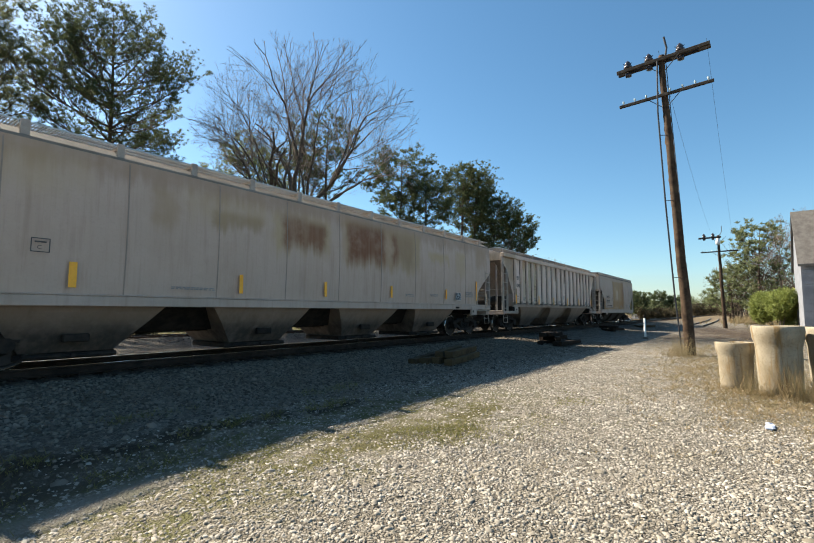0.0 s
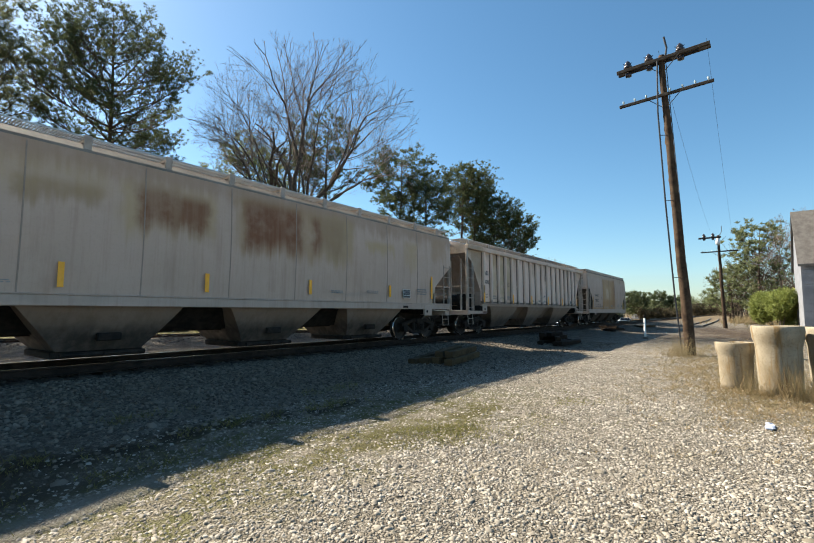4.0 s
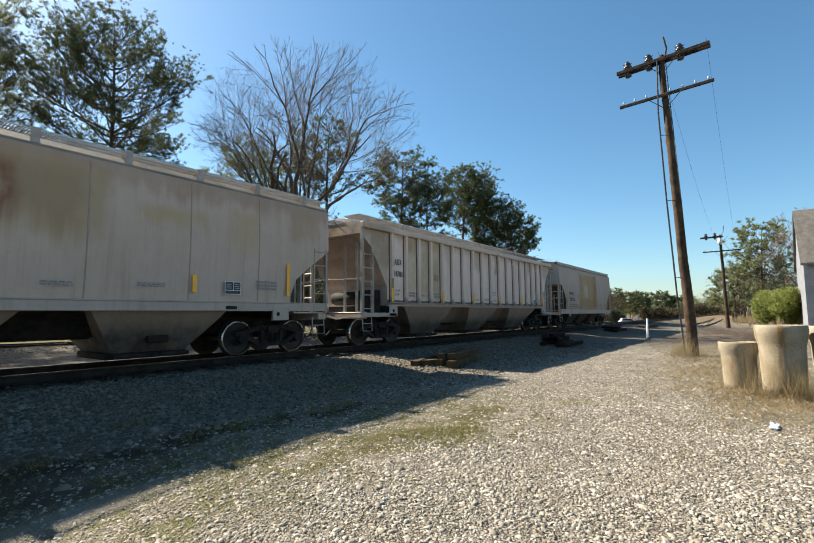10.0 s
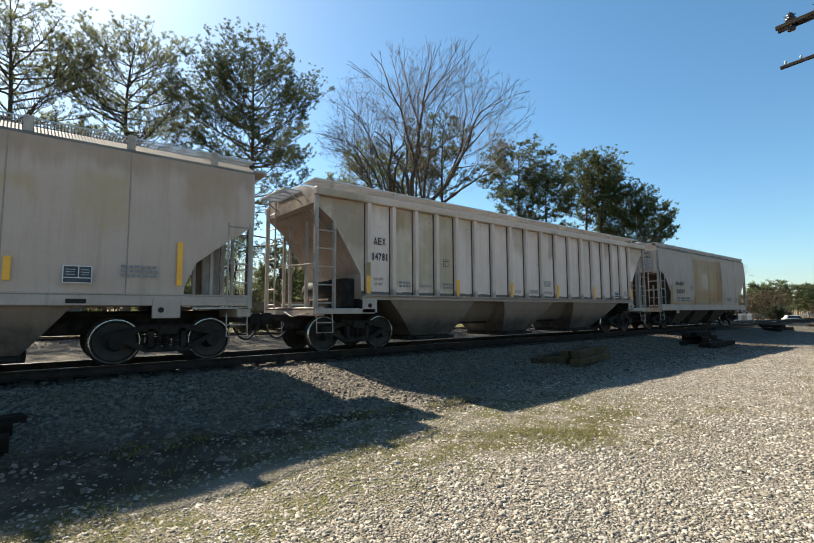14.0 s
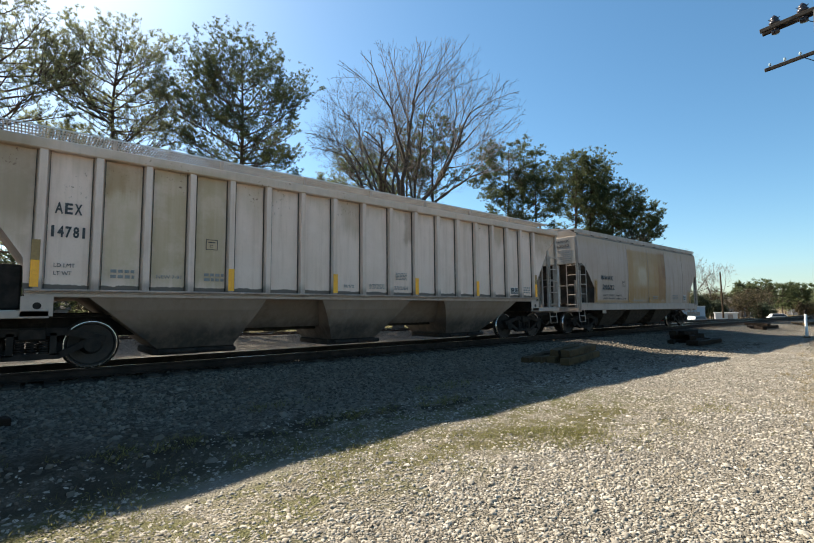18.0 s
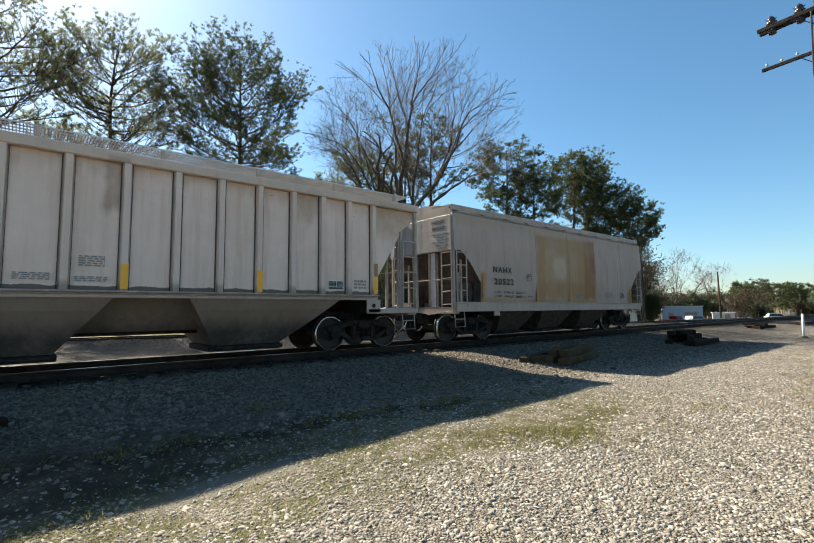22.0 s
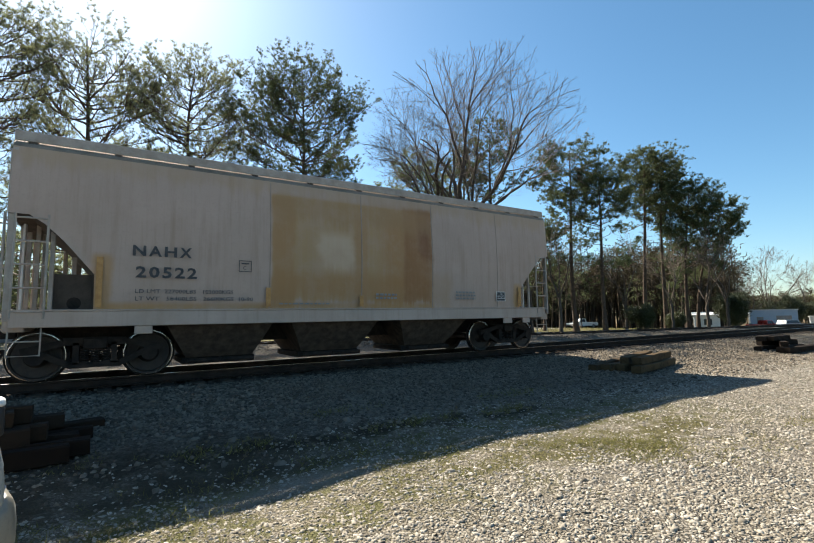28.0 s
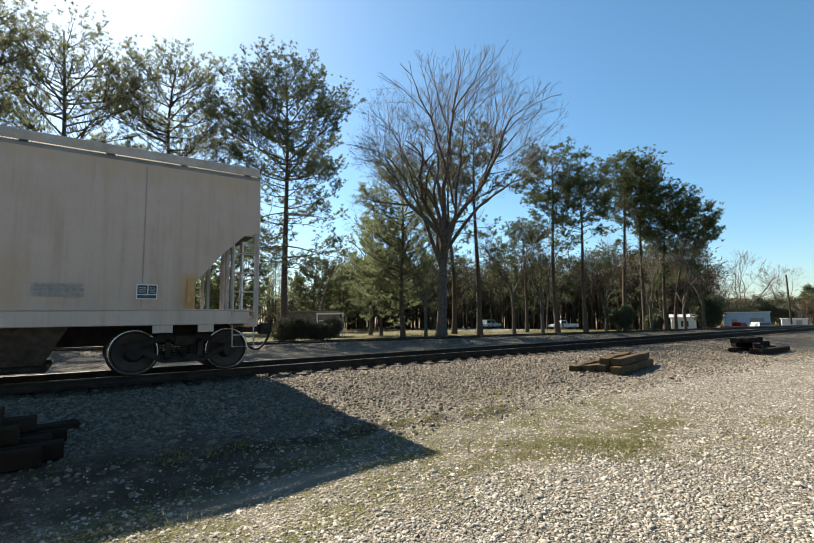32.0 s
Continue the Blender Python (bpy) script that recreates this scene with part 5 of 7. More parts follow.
def limbs_geo(segs):
    g = Geo()
    for pts, rad, sides in segs:
        g.tube(pts, rad, sides, cap=False)
    return g


def sticks(segs, sides=3):
    """Many short tapered sticks (start, end, radius, radius) as arrays of one mesh."""
    A = np.array([q[0] for q in segs], dtype=float)
    B = np.array([q[1] for q in segs], dtype=float)
    ra, rb = np.array([q[2] for q in segs]), np.array([q[3] for q in segs])
    d = B - A
    d /= np.maximum(np.linalg.norm(d, axis=1), 1e-6)[:, None]
    ref = np.where(np.abs(d[:, 2:3]) < 0.9, np.array([[0.0, 0.0, 1.0]]), np.array([[1.0, 0.0, 0.0]]))
    u = np.cross(d, ref)
    u /= np.linalg.norm(u, axis=1)[:, None]
    w = np.cross(u, d)
    ang = 2 * np.pi * np.arange(sides) / sides
    ring = np.cos(ang)[None, :, None] * u[:, None, :] + np.sin(ang)[None, :, None] * w[:, None, :]
    v = np.stack([A[:, None] + ring * ra[:, None, None], B[:, None] + ring * rb[:, None, None]], 1).reshape(-1, 3)
    k = np.arange(sides)
    quad = np.stack([k, (k + 1) % sides, sides + (k + 1) % sides, sides + k], 1)
    f = (np.arange(len(segs)) * 2 * sides)[:, None, None] + quad[None]
    return v, f.reshape(-1, 4)


def bare_tree(label, x, y, height, radius, seed, twigs=5000, fork=0.3, shift=(0.0, 0.0), limbs=6, tip=0.008, spread=0.5):
    """Leafless broadleaf tree: the trunk forks into rising limbs, and each branch forks again down to fine twigs inside a rounded crown."""
    r = random.Random(seed)
    height -= float(ground_z(x, y))
    t = thing("tree", label, "tree", (x, y, float(ground_z(x, y)) - 0.05))
    unit = height / 26.0
    big, thin = [], []
    mid = Vector((shift[0], shift[1], height * 0.66))
    half = Vector((radius, radius, height * 0.34))

    def inside(p):
        q = p - mid
        k = 1.0 + 0.12 * math.sin(3 * math.atan2(q.y, q.x) + seed) + 0.1 * math.sin(q.z * 1.1 + seed)
        qz = q.z if q.z > 0 else q.z * 0.75
        return (q.x / half.x) ** 2 + (q.y / half.y) ** 2 + (qz / half.z) ** 2 < k

    tr = height * (0.0165 if twigs > 1000 else 0.0115) + 0.02
    d = Vector((shift[0] * 0.02, shift[1] * 0.02, 1)).normalized()
    top = height * fork
    pts = [d * top * i / 6 + Vector((r.gauss(0, 0.05), r.gauss(0, 0.05), 0)) * unit * (i > 0) for i in range(7)]
    big.append((pts, [tr * (1.45 if i == 0 else 1.1 - 0.05 * i) for i in range(7)], 12))
    start = (height - top) * 0.34
    queue = []
    for k in range(limbs):
        a = 2 * math.pi * (k + r.uniform(-0.25, 0.25)) / limbs
        lean = spread * (r.uniform(0.75, 1.15) if k % 2 else r.uniform(0.2, 0.5))
        e = Vector((math.cos(a) * lean + shift[0] * 0.03, math.sin(a) * lean + shift[1] * 0.03, 1)).normalized()
        queue.append((pts[6 - (k % 3)], e, start * r.uniform(0.85, 1.15), tr * r.uniform(0.46, 0.64), 0))
    i = 0
    while i < len(queue):
        p, d, ln, rad, level = queue[i]
        i += 1
        steps = 4 if level < 3 else (3 if level < 5 else 2)
        end = max(rad * (0.66 if level < 5 else 0.55), tip * 0.7)
        room = len(queue) < twigs
        out = False
        for j in range(steps):
            out_way = Vector((p.x - shift[0] * 0.5, p.y - shift[1] * 0.5, 0))
            out_way = out_way.normalized() * (0.035 if level < 4 else 0.015) if out_way.length > 0.3 else out_way
            d = (d + out_way + Vector((r.gauss(0, 0.14), r.gauss(0, 0.14), (0.04 if level < 2 else 0.03) + r.gauss(0, 0.1)))).normalized()
            q = p + d * (ln / steps)
            r0, r1 = rad + (end - rad) * j / steps, rad + (end - rad) * (j + 1) / steps
            if r0 > 0.045 * unit + 0.012:
                big.append(([p, q], [r0, r1], 8 if r0 > 0.12 else 5))
            else:
                thin.append((p[:], q[:], r0, r1))
            p = q
            if not inside(p):
                out = True
                break
            # side shoots along the branch
            if level >= 1 and j and room and r.random() < 0.8:
                side = d.cross(Vector((r.gauss(0, 1), r.gauss(0, 1), r.gauss(0, 1)))).normalized()
                queue.append((p, (d * 0.62 + side * 0.8 + Vector((0, 0, 0.1))).normalized(), ln * r.uniform(0.4, 0.75), max(r1 * 0.5, tip), max(level + 1, 3)))
        if out and level > 5 or level > 8 or not room:
            continue
        side = d.cross(Vector((r.gauss(0, 1), r.gauss(0, 1), r.gauss(0, 1)))).normalized()
        for k in range(2 if r.random() < 0.7 else 3):
            a = r.uniform(0.25, 0.6) * (1 if k else -0.7)
            e = (d + (Matrix.Rotation(2.1 * k, 3, d) @ side) * math.tan(a)).normalized()
            queue.append((p, e, 0.9 * unit * r.uniform(0.6, 1.2) if out else ln * r.uniform(0.66, 0.86), max(end * (0.88 if k == 0 else 0.7), tip), max(level + 1, 6) if out else level + 1))
    part("trunk", limbs_geo(big), M_bark, t, smooth=True, recalc=False)
    tagged(part("crown", big_mesh("crown", *sticks(thin), M_twig), M_twig, t, "fine bare winter crown"), kind="stuff")
    return t


def pine_tree(label, x, y, height, radius, seed, crown_from=0.5, tufts=1800, foliage=None, lean=(0, 0), rise=0.45, bare_limbs=5, size=1.0, limbs=60, low=0.12, blade=26, top=0.4):
    """Tall pine: bare lower trunk, curved rising limbs that fan out into twigs, each twig ending in a tuft of needles.
    low: share of limbs hung below the crown; top: where the domed crown is widest."""
    r = random.Random(seed)
    height -= float(ground_z(x, y))
    t = thing("pine_tree", label, "tree", (x, y, float(ground_z(x, y)) - 0.05))
    tr = height * 0.0112 + 0.04
    n = 10
    bend = [Vector((r.gauss(0, 0.012), r.gauss(0, 0.012), 0)) * height for _ in range(3)]
    pts = []
    for i in range(n + 1):
        f = i / n
        w = bend[0] * math.sin(math.pi * f) + bend[1] * math.sin(2 * math.pi * f) * 0.5 + bend[2] * f * f * 0.6
        pts.append(Vector((lean[0] * height * f ** 1.3, lean[1] * height * f ** 1.3, height * 0.94 * f)) + w)
    rad = [max(tr * (1.3 if i == 0 else 1) * (1 - 0.86 * i / n), 0.035) for i in range(n + 1)]

    def at(f):
        u = min(max(f, 0), 0.999) * n
        return pts[int(u)].lerp(pts[int(u) + 1], u - int(u))

    wood, spots = [], []
    z0, z1 = height * crown_from, height - 0.9

    def sub(p, d, ln, rr):
        """A side branch with twigs and tufts."""
        m = max(2, int(ln / 0.32))
        q = p
        for j in range(m):
            d = (d + Vector((r.gauss(0, 0.16), r.gauss(0, 0.16), 0.1 + r.gauss(0, 0.08)))).normalized()
            e = q + d * ln / m
            wood.append((q[:], e[:], max(rr * (1 - 0.7 * j / m), 0.009), max(rr * (1 - 0.7 * (j + 1) / m), 0.008)))
            q = e
            if j >= m * 0.3:
                side = Vector((-d.y, d.x, 0.0)) * (1 if j % 2 else -1) * r.uniform(0.5, 1.1)
                tw = (d * 0.7 + side + Vector((0, 0, r.uniform(0.0, 0.7)))).normalized() * r.uniform(0.2, 0.5)
                wood.append((q[:], (q + tw)[:], 0.011, 0.007))
                spots.append(q + tw)
        spots.append(q)

    def limb(f, a, tip, sparse=1.0):
        p0 = at(f)
        p2 = tip
        flat = Vector((p2.x - p0.x, p2.y - p0.y, 0))
        ln = max((p2 - p0).length, 0.4)
        p1 = p0 + flat * 0.5 + Vector((0, 0, (p2.z - p0.z) * r.uniform(0.12, 0.4)))
        k = max(4, int(ln / 0.5))
        rr = 0.018 + 0.0125 * ln
        q = p0
        kink = Vector((0, 0, 0))
        for j in range(1, k + 1):
            v = j / k
            kink = kink * 0.8 + Vector((r.gauss(0, 0.035), r.gauss(0, 0.035), r.gauss(0, 0.03)))
            e = p0 * (1 - v) ** 2 + p1 * 2 * v * (1 - v) + p2 * v * v + kink
            wood.append((q[:], e[:], max(rr * (1 - 0.8 * (v - 1 / k)), 0.013), max(rr * (1 - 0.8 * v), 0.012)))
            d = (e - q).normalized()
            q = e
            for m in range(2 if v > 0.34 else 0):
                if r.random() > 0.9 * sparse:
                    continue
                s = 1 if m else -1
                side = Vector((-d.y, d.x, 0.0)).normalized() * s
                sd = (d * r.uniform(0.5, 1.0) + side * r.uniform(0.5, 1.0) + Vector((0, 0, r.uniform(0.0, 0.5)))).normalized()
                sub(q, sd, (0.22 + 0.34 * (1 - v)) * ln * r.uniform(0.6, 1.1) + 0.35, max(rr * (1 - 0.8 * v) * 0.6, 0.012))
        spots.append(q)

    for i in range(limbs):
        a = i * 2.399 + r.uniform(-0.4, 0.4)
        if r.random() < low:
            # long thin limbs under the crown, level or drooping
            f = r.uniform(crown_from * 0.5, crown_from) / 0.94
            reach = radius * r.uniform(0.5, 0.95)
            limb(f, a, at(f) + Vector((math.cos(a) * reach, math.sin(a) * reach, reach * r.uniform(-0.2, 0.15))), 0.7)
            continue
        w = ((i + r.random()) / limbs) ** 0.8
        prof = max(1 - ((w - top) / (1.03 - top)) ** 2.2, 0.01) ** (1 / 2.2) if w > top else 0.68 + 0.32 * w / max(top, 0.01)
        lobe = 1.0 + 0.13 * math.sin(2 * a + seed) + 0.1 * math.sin(7 * w + 3 * a + seed)
        reach = radius * prof * lobe * r.choice((0.6, 0.8, 0.9, 0.95, 1.0))
        zt = z0 + (z1 - z0) * w + r.gauss(0, 0.012) * height
        up = reach * (rise * r.uniform(0.5, 1.2) + 0.4 * w * w)
        f = max(zt - up, z0 * 0.8) / (height * 0.94)
        b = at(f)
        limb(f, a, Vector((b.x + math.cos(a) * reach, b.y + math.sin(a) * reach, zt)))
    for i in range(bare_limbs):
        f = crown_from * r.uniform(0.4, 1.0)
        a = r.uniform(0, 2 * math.pi)
        ln = radius * r.uniform(0.15, 0.45)
        q = at(f)
        e = q + Vector((math.cos(a) * ln, math.sin(a) * ln, ln * r.uniform(-0.2, 0.25)))
        wood.append((q[:], e[:], 0.03, 0.009))
        wood.append((q.lerp(e, 0.6)[:], (e + Vector((r.gauss(0, 0.2), r.gauss(0, 0.2), r.gauss(0.05, 0.15))) * ln)[:], 0.014, 0.006))
    part("trunk", Geo().tube(pts, rad, 10, cap=False), M_pinebark, t, "straight scaly pine trunk", smooth=True, recalc=False)
    tagged(part("branchwork", big_mesh("branchwork", *sticks(wood), M_pinebark), M_pinebark, t), kind="stuff")
    r.shuffle(spots)
    while len(spots) < tufts:
        c = r.choice(spots)
        spots.append(c + Vector((r.gauss(0, 0.3), r.gauss(0, 0.3), r.gauss(0.05, 0.2))))
    cl = [q[:] for q in spots[:tufts]]
    v, f = scatter_clumps(cl, [r.uniform(0.65, 1.25) * size for _ in cl], blade, 0.34, 0.04 if blade > 16 else 0.07, 0.05, 0.25)
    part("crown", big_mesh("crown", v, f, foliage or M_needle), foliage or M_needle, t, "tufted needle crown with gaps")
    return t


def leafy_mass(name, label, category, x, y, w, d, h, clumps, foliage, seed, size=1.0, group=""):
    """A shrub: many stems and leaf clumps with an uneven outline."""
    r = random.Random(seed)
    t = thing(name, label, category, (x, y, float(ground_z(x, y))), group=group)
    stems, cl = [], []
    lobes = [(r.uniform(-0.6, 0.6) * w / 2, r.uniform(-0.6, 0.6) * d / 2, r.uniform(0.35, 0.75) * h, r.uniform(0.3, 0.5)) for _ in range(9)]
    for lx, ly, lz, lr in lobes:
        stems.append(([(lx * 0.2, ly * 0.2, 0), (lx * 0.6, ly * 0.6, lz * 0.5), (lx, ly, lz)], [0.04, 0.025, 0.01], 4))
    while len(cl) < clumps:
        lx, ly, lz, lr = r.choice(lobes)
        u = Vector((r.gauss(0, 1), r.gauss(0, 1), r.gauss(0, 1))).normalized() * r.uniform(0.55, 1.05)
        p = (lx + u.x * lr * w * 0.6, ly + u.y * lr * d * 0.6, lz + u.z * lr * h * 0.75)
        if p[2] > 0.03:
            cl.append(p)
    part("stems", limbs_geo(stems), M_bark, t, recalc=False)
    v, f = scatter_clumps(cl, [r.uniform(0.6, 1.3) * size for _ in cl], 12, 0.2, 0.05, 0.06, 0.1)
    part("foliage", big_mesh("foliage", v, f, foliage), foliage, t)
    return t


# the tall pines behind the train
PINE = "tall loblolly pine with tufted green crown"
for az, dist, hgt, rad, cf, seed, lean, n in ((19.6, 47, 29.0, 6.6, 0.47, 21, (0, 0), 9500), (7.0, 51, 29.6, 6.9, 0.5, 22, (0, 0), 5200), (-4.0, 49, 29.2, 7.0, 0.48, 23, (0.02, 0), 4200),
                                              (-11.5, 45, 27.5, 6.4, 0.45, 24, (0, 0), 3200), (13.0, 82, 23.0, 5.0, 0.4, 25, (0, 0), 700), (-1.0, 86, 25.0, 5.2, 0.4, 26, (0, 0), 700)):
    x, y = polar(az, dist)
    # pines towards the sun get the needles with haze in their colour
    pine_tree(PINE + (" standing in open lawn" if dist < 60 else " in the woods"), x, y, hgt, rad, seed, cf, n, M_needle if az > 15 else M_hazepine, lean=lean, bare_limbs=10, limbs=96 if n > 9000 else 72, low=0.2, rise=0.4, size=0.85 if dist < 60 else 1.3, blade=20, top=0.45)
for az, dist, hgt, seed in ((14.5, 74, 13.5, 91), (23.3, 80, 12.5, 92), (26.5, 86, 12.0, 93), (2.0, 72, 11.5, 94), (9.5, 80, 12.5, 95), (-14.0, 68, 12.5, 96)):
    x, y = polar(az, dist)
    pine_tree("broad evergreen at the back of the lawn", x, y, hgt, 4.0, seed, 0.1, 1100, M_needle2 if seed % 2 else M_needle, rise=0.25, limbs=60, size=1.5, low=0, blade=14, top=0.25)
x, y = polar(-7.5, 64)
pine_tree('broad yellow-green evergreen behind the pines', x, y, 12.0, 4.0, 27, 0.1, 1300, M_needle2, rise=0.25, limbs=60, size=1.4, low=0, blade=14, top=0.25)
# broadleaf tree with many upright limbs, and the evergreens round it
x, y = polar(38.7, 43)
bare_tree("large bare oak with spreading upright limbs", x, y, 25.4, 9.8, 37, twigs=13000, fork=0.37, shift=(1.6, -1.3), limbs=11, tip=0.008, spread=0.85)
x, y = polar(34.0, 50)
pine_tree("broad yellow-green evergreen with low limbs", x, y, 20.0, 5.0, 32, 0.15, 4200, M_needle2, rise=0.35, limbs=90, size=0.95, low=0, blade=18, top=0.35)
x, y = polar(31.3, 56)
pine_tree("broad yellow-green evergreen with low limbs", x, y, 14.0, 4.4, 38, 0.08, 2600, M_needle2, rise=0.3, limbs=70, size=1.1, low=0, blade=18, top=0.3)
x, y = polar(43.4, 53)
pine_tree("slim pine with thin crown beside the oak", x, y, 25.0, 3.6, 33, 0.55, 1300, bare_limbs=10, low=0.3, limbs=46)
x, y = polar(40.3, 58)
pine_tree("slim pine with thin crown beside the oak", x, y, 25.0, 3.0, 34, 0.62, 1100, bare_limbs=9, low=0.2, limbs=40)
# the grove of pines along the siding
for az, dist, hgt, rad, cf, seed, lean in ((52.5, 58, 22.9, 4.1, 0.52, 41, (0.01, -0.008)), (55.6, 56, 18.8, 3.3, 0.5, 42, (0, 0)), (59.7, 63, 21.8, 3.9, 0.55, 43, (0.02, -0.03)),
                                           (61.7, 65, 20.9, 3.5, 0.56, 44, (0.02, -0.035)), (63.7, 66, 18.7, 3.8, 0.5, 45, (0.035, -0.06)), (64.6, 68, 15.9, 4.2, 0.5, 47, (0.085, -0.15)),
                                           (49.0, 62, 14.5, 2.9, 0.5, 49, (0, 0))):
    x, y = polar(az, dist)
    pine_tree("tall pine in a grove beside the siding", x, y, hgt, rad, seed, cf + 0.05, int(175 * rad * rad), lean=lean, bare_limbs=10, rise=0.38, low=0.14, limbs=36, size=0.98, blade=20, top=0.5)
for az, dist, hgt, seed in ((47.5, 55, 15.0, 51), (50.8, 52, 13.5, 52), (57.8, 58, 12.0, 53), (65.5, 64, 13.0, 54), (67.2, 65, 12.4, 55), (62.3, 58, 10.5, 56), (30.0, 58, 17.0, 57), (24.0, 61, 14.0, 58), (36.8, 48, 13.0, 59)):
    x, y = polar(az, dist)
    bare_tree("slender bare hardwood among the pines", x, y, hgt, hgt * 0.22, seed, twigs=420, fork=0.28, limbs=4, tip=0.011, spread=0.4)
for az, dist, hgt, seed in ((70.6, 130, 16.5, 61), (73.4, 130, 12.5, 62), (69.3, 110, 11.0, 64), (95.0, 70, 13.5, 63), (92.6, 78, 11.5, 65), (89.3, 85, 9.5, 66), (14.0, 85, 21, 67), (3.0, 76, 20, 68), (-8.5, 70, 20, 69)):
    x, y = polar(az, dist)
    bare_tree("bare spreading hardwood in winter", x, y, hgt, hgt * 0.42, seed, twigs=900, fork=0.2, limbs=6, tip=0.016, spread=0.6)
x, y = polar(91.0, 78)
pine_tree("bushy pine at the edge of the field", x, y, 14.0, 4.2, 71, 0.25, 620, M_needle2, size=1.5, low=0.1, limbs=46, blade=16, rise=0.6)
x, y = polar(88.6, 84)
pine_tree("bushy pine at the edge of the field", x, y, 8.5, 3.0, 72, 0.15, 380, M_needle2, size=1.5, low=0, limbs=44, blade=16)
for az, dist, hgt, seed in ((76.2, 175, 9.5, 301), (77.4, 180, 10.5, 302), (79.0, 190, 9.5, 303), (80.2, 200, 9.5, 304), (82.2, 215, 10.5, 305), (83.6, 220, 8.5, 306)):
    x, y = polar(az, dist)
    pine_tree("far pine beyond the yard", x, y, hgt, 4.2, seed, 0.35, 420, M_needle, size=2.6, limbs=34, blade=12)
x, y = polar(92.2, 42)
leafy_mass("shrub", "bright green rounded evergreen shrub", "shrub", x, y, 4.4, 3.4, 3.5, 3200, M_shrub, 73, 1.0)
x, y = polar(68.0, 68)
leafy_mass("shrub", "dark cedar bush beside the siding", "shrub", x, y, 3.7, 3.7, 4.2, 1500, M_darkleaf, 74, 1.4)
x, y = polar(59.3, 58)
leafy_mass("shrub", "dark cedar bush beside the siding", "shrub", x, y, 2.6, 2.6, 3.4, 900, M_darkleaf, 75, 1.4)
x, y = polar(62.5, 61)
leafy_mass("shrub", "dark cedar bush beside the siding", "shrub", x, y, 2.0, 2.0, 2.0, 700, M_darkleaf, 76, 1.4)
for az, dist in ((20.5, 42), (24.5, 42.5)):
    x, y = polar(az, dist)
    leafy_mass("hedge", "low brown winter hedge by the lawn", "hedge", x, y, 3.6, 2.2, 2.0, 1500, M_brownleaf, int(az * 10), 1.2, "hedges by the lawn")
for az, dist, hh in ((77.6, 135, 4.6), (70.6, 128, 5.6), (72.3, 122, 6.2), (73.6, 126, 5.4)):
    x, y = polar(az, dist)
    leafy_mass("shrub", "dark evergreen clump beside far yard", "shrub", x, y, 7, 5, hh, 900, M_darkleaf, int(az), 2.0)


def woods(name, label, az0, az1, d0, d1, h0, h1, count, seed, leaf, leaf_amount, size):
    """A stand of thin trunks with twigs and sparse leaves, as one mass."""
    r = random.Random(seed)
    segs, cl = [], []
    for i in range(count):
        az, d = r.uniform(az0, az1), r.uniform(d0, d1)
        x, y = polar(az, d)
        h = r.uniform(h0, h1)
        rad = 0.05 + h * 0.007
        base = Vector((x, y, float(ground_z(x, y)) - 0.1))
        top = base + Vector((r.gauss(0, 0.05) * h, r.gauss(0, 0.05) * h, h))
        knee = base.lerp(top, 0.5) + Vector((r.gauss(0, 0.15), r.gauss(0, 0.15), 0))
        segs.append((base[:], knee[:], rad, rad * 0.7))
        segs.append((knee[:], top[:], rad * 0.7, rad * 0.2))
        for k in range(min(int(8 * h / 10) + 3, 11)):
            f = r.uniform(0.25, 0.98)
            b = base.lerp(top, f)
            a = r.uniform(0, 2 * math.pi)
            ln = h * 0.2 * (1.15 - f) * r.uniform(0.7, 1.6) + 0.3
            e = b + Vector((math.cos(a), math.sin(a), r.uniform(0.3, 1.1))) * ln
            segs.append((b[:], e[:], 0.035, 0.012))
            for m in range(3):
                q = b.lerp(e, r.uniform(0.4, 1))
                e2 = q + Vector((r.gauss(0, 1), r.gauss(0, 1), r.uniform(0, 1.2))) * ln * 0.3
                segs.append((q[:], e2[:], 0.035, 0.02))
                if r.random() < leaf_amount:
                    cl.append((e2.x, e2.y, e2.z))
    ob = part(name, big_mesh(name, *sticks(segs), M_woodbark), M_woodbark, None)
    tagged(ob, label, "woods", kind="stuff")
    if cl:
        v, f = scatter_clumps(cl, [r.uniform(0.7, 1.4) * size for _ in cl], 9, 0.3, 0.06, 0.16, 0.1)
        ob = part("woods_foliage", big_mesh("woods_foliage", v, f, leaf), leaf, None)
        tagged(ob, "sparse foliage of the winter woods", "foliage", kind="stuff")


woods("winter_woods", "dense brown leafless woods behind the lawn", 26, 68, 88, 130, 11.0, 17.0, 860, 81, M_brownleaf, 0.42, 2.4)
woods("winter_woods", "mixed evergreen woods behind the lawn", 27, 64, 78, 115, 5.0, 13.0, 150, 82, M_needle, 0.5, 1.6)
woods("winter_woods", "woods behind the tall pines", -35, 27, 92, 135, 9.0, 15.0, 420, 83, M_needle2, 0.5, 1.8)
woods("winter_thicket", "low dense brown thicket under the woods", -30, 68, 90, 140, 4.0, 9.0, 1000, 87, M_brownleaf, 0.5, 2.2)
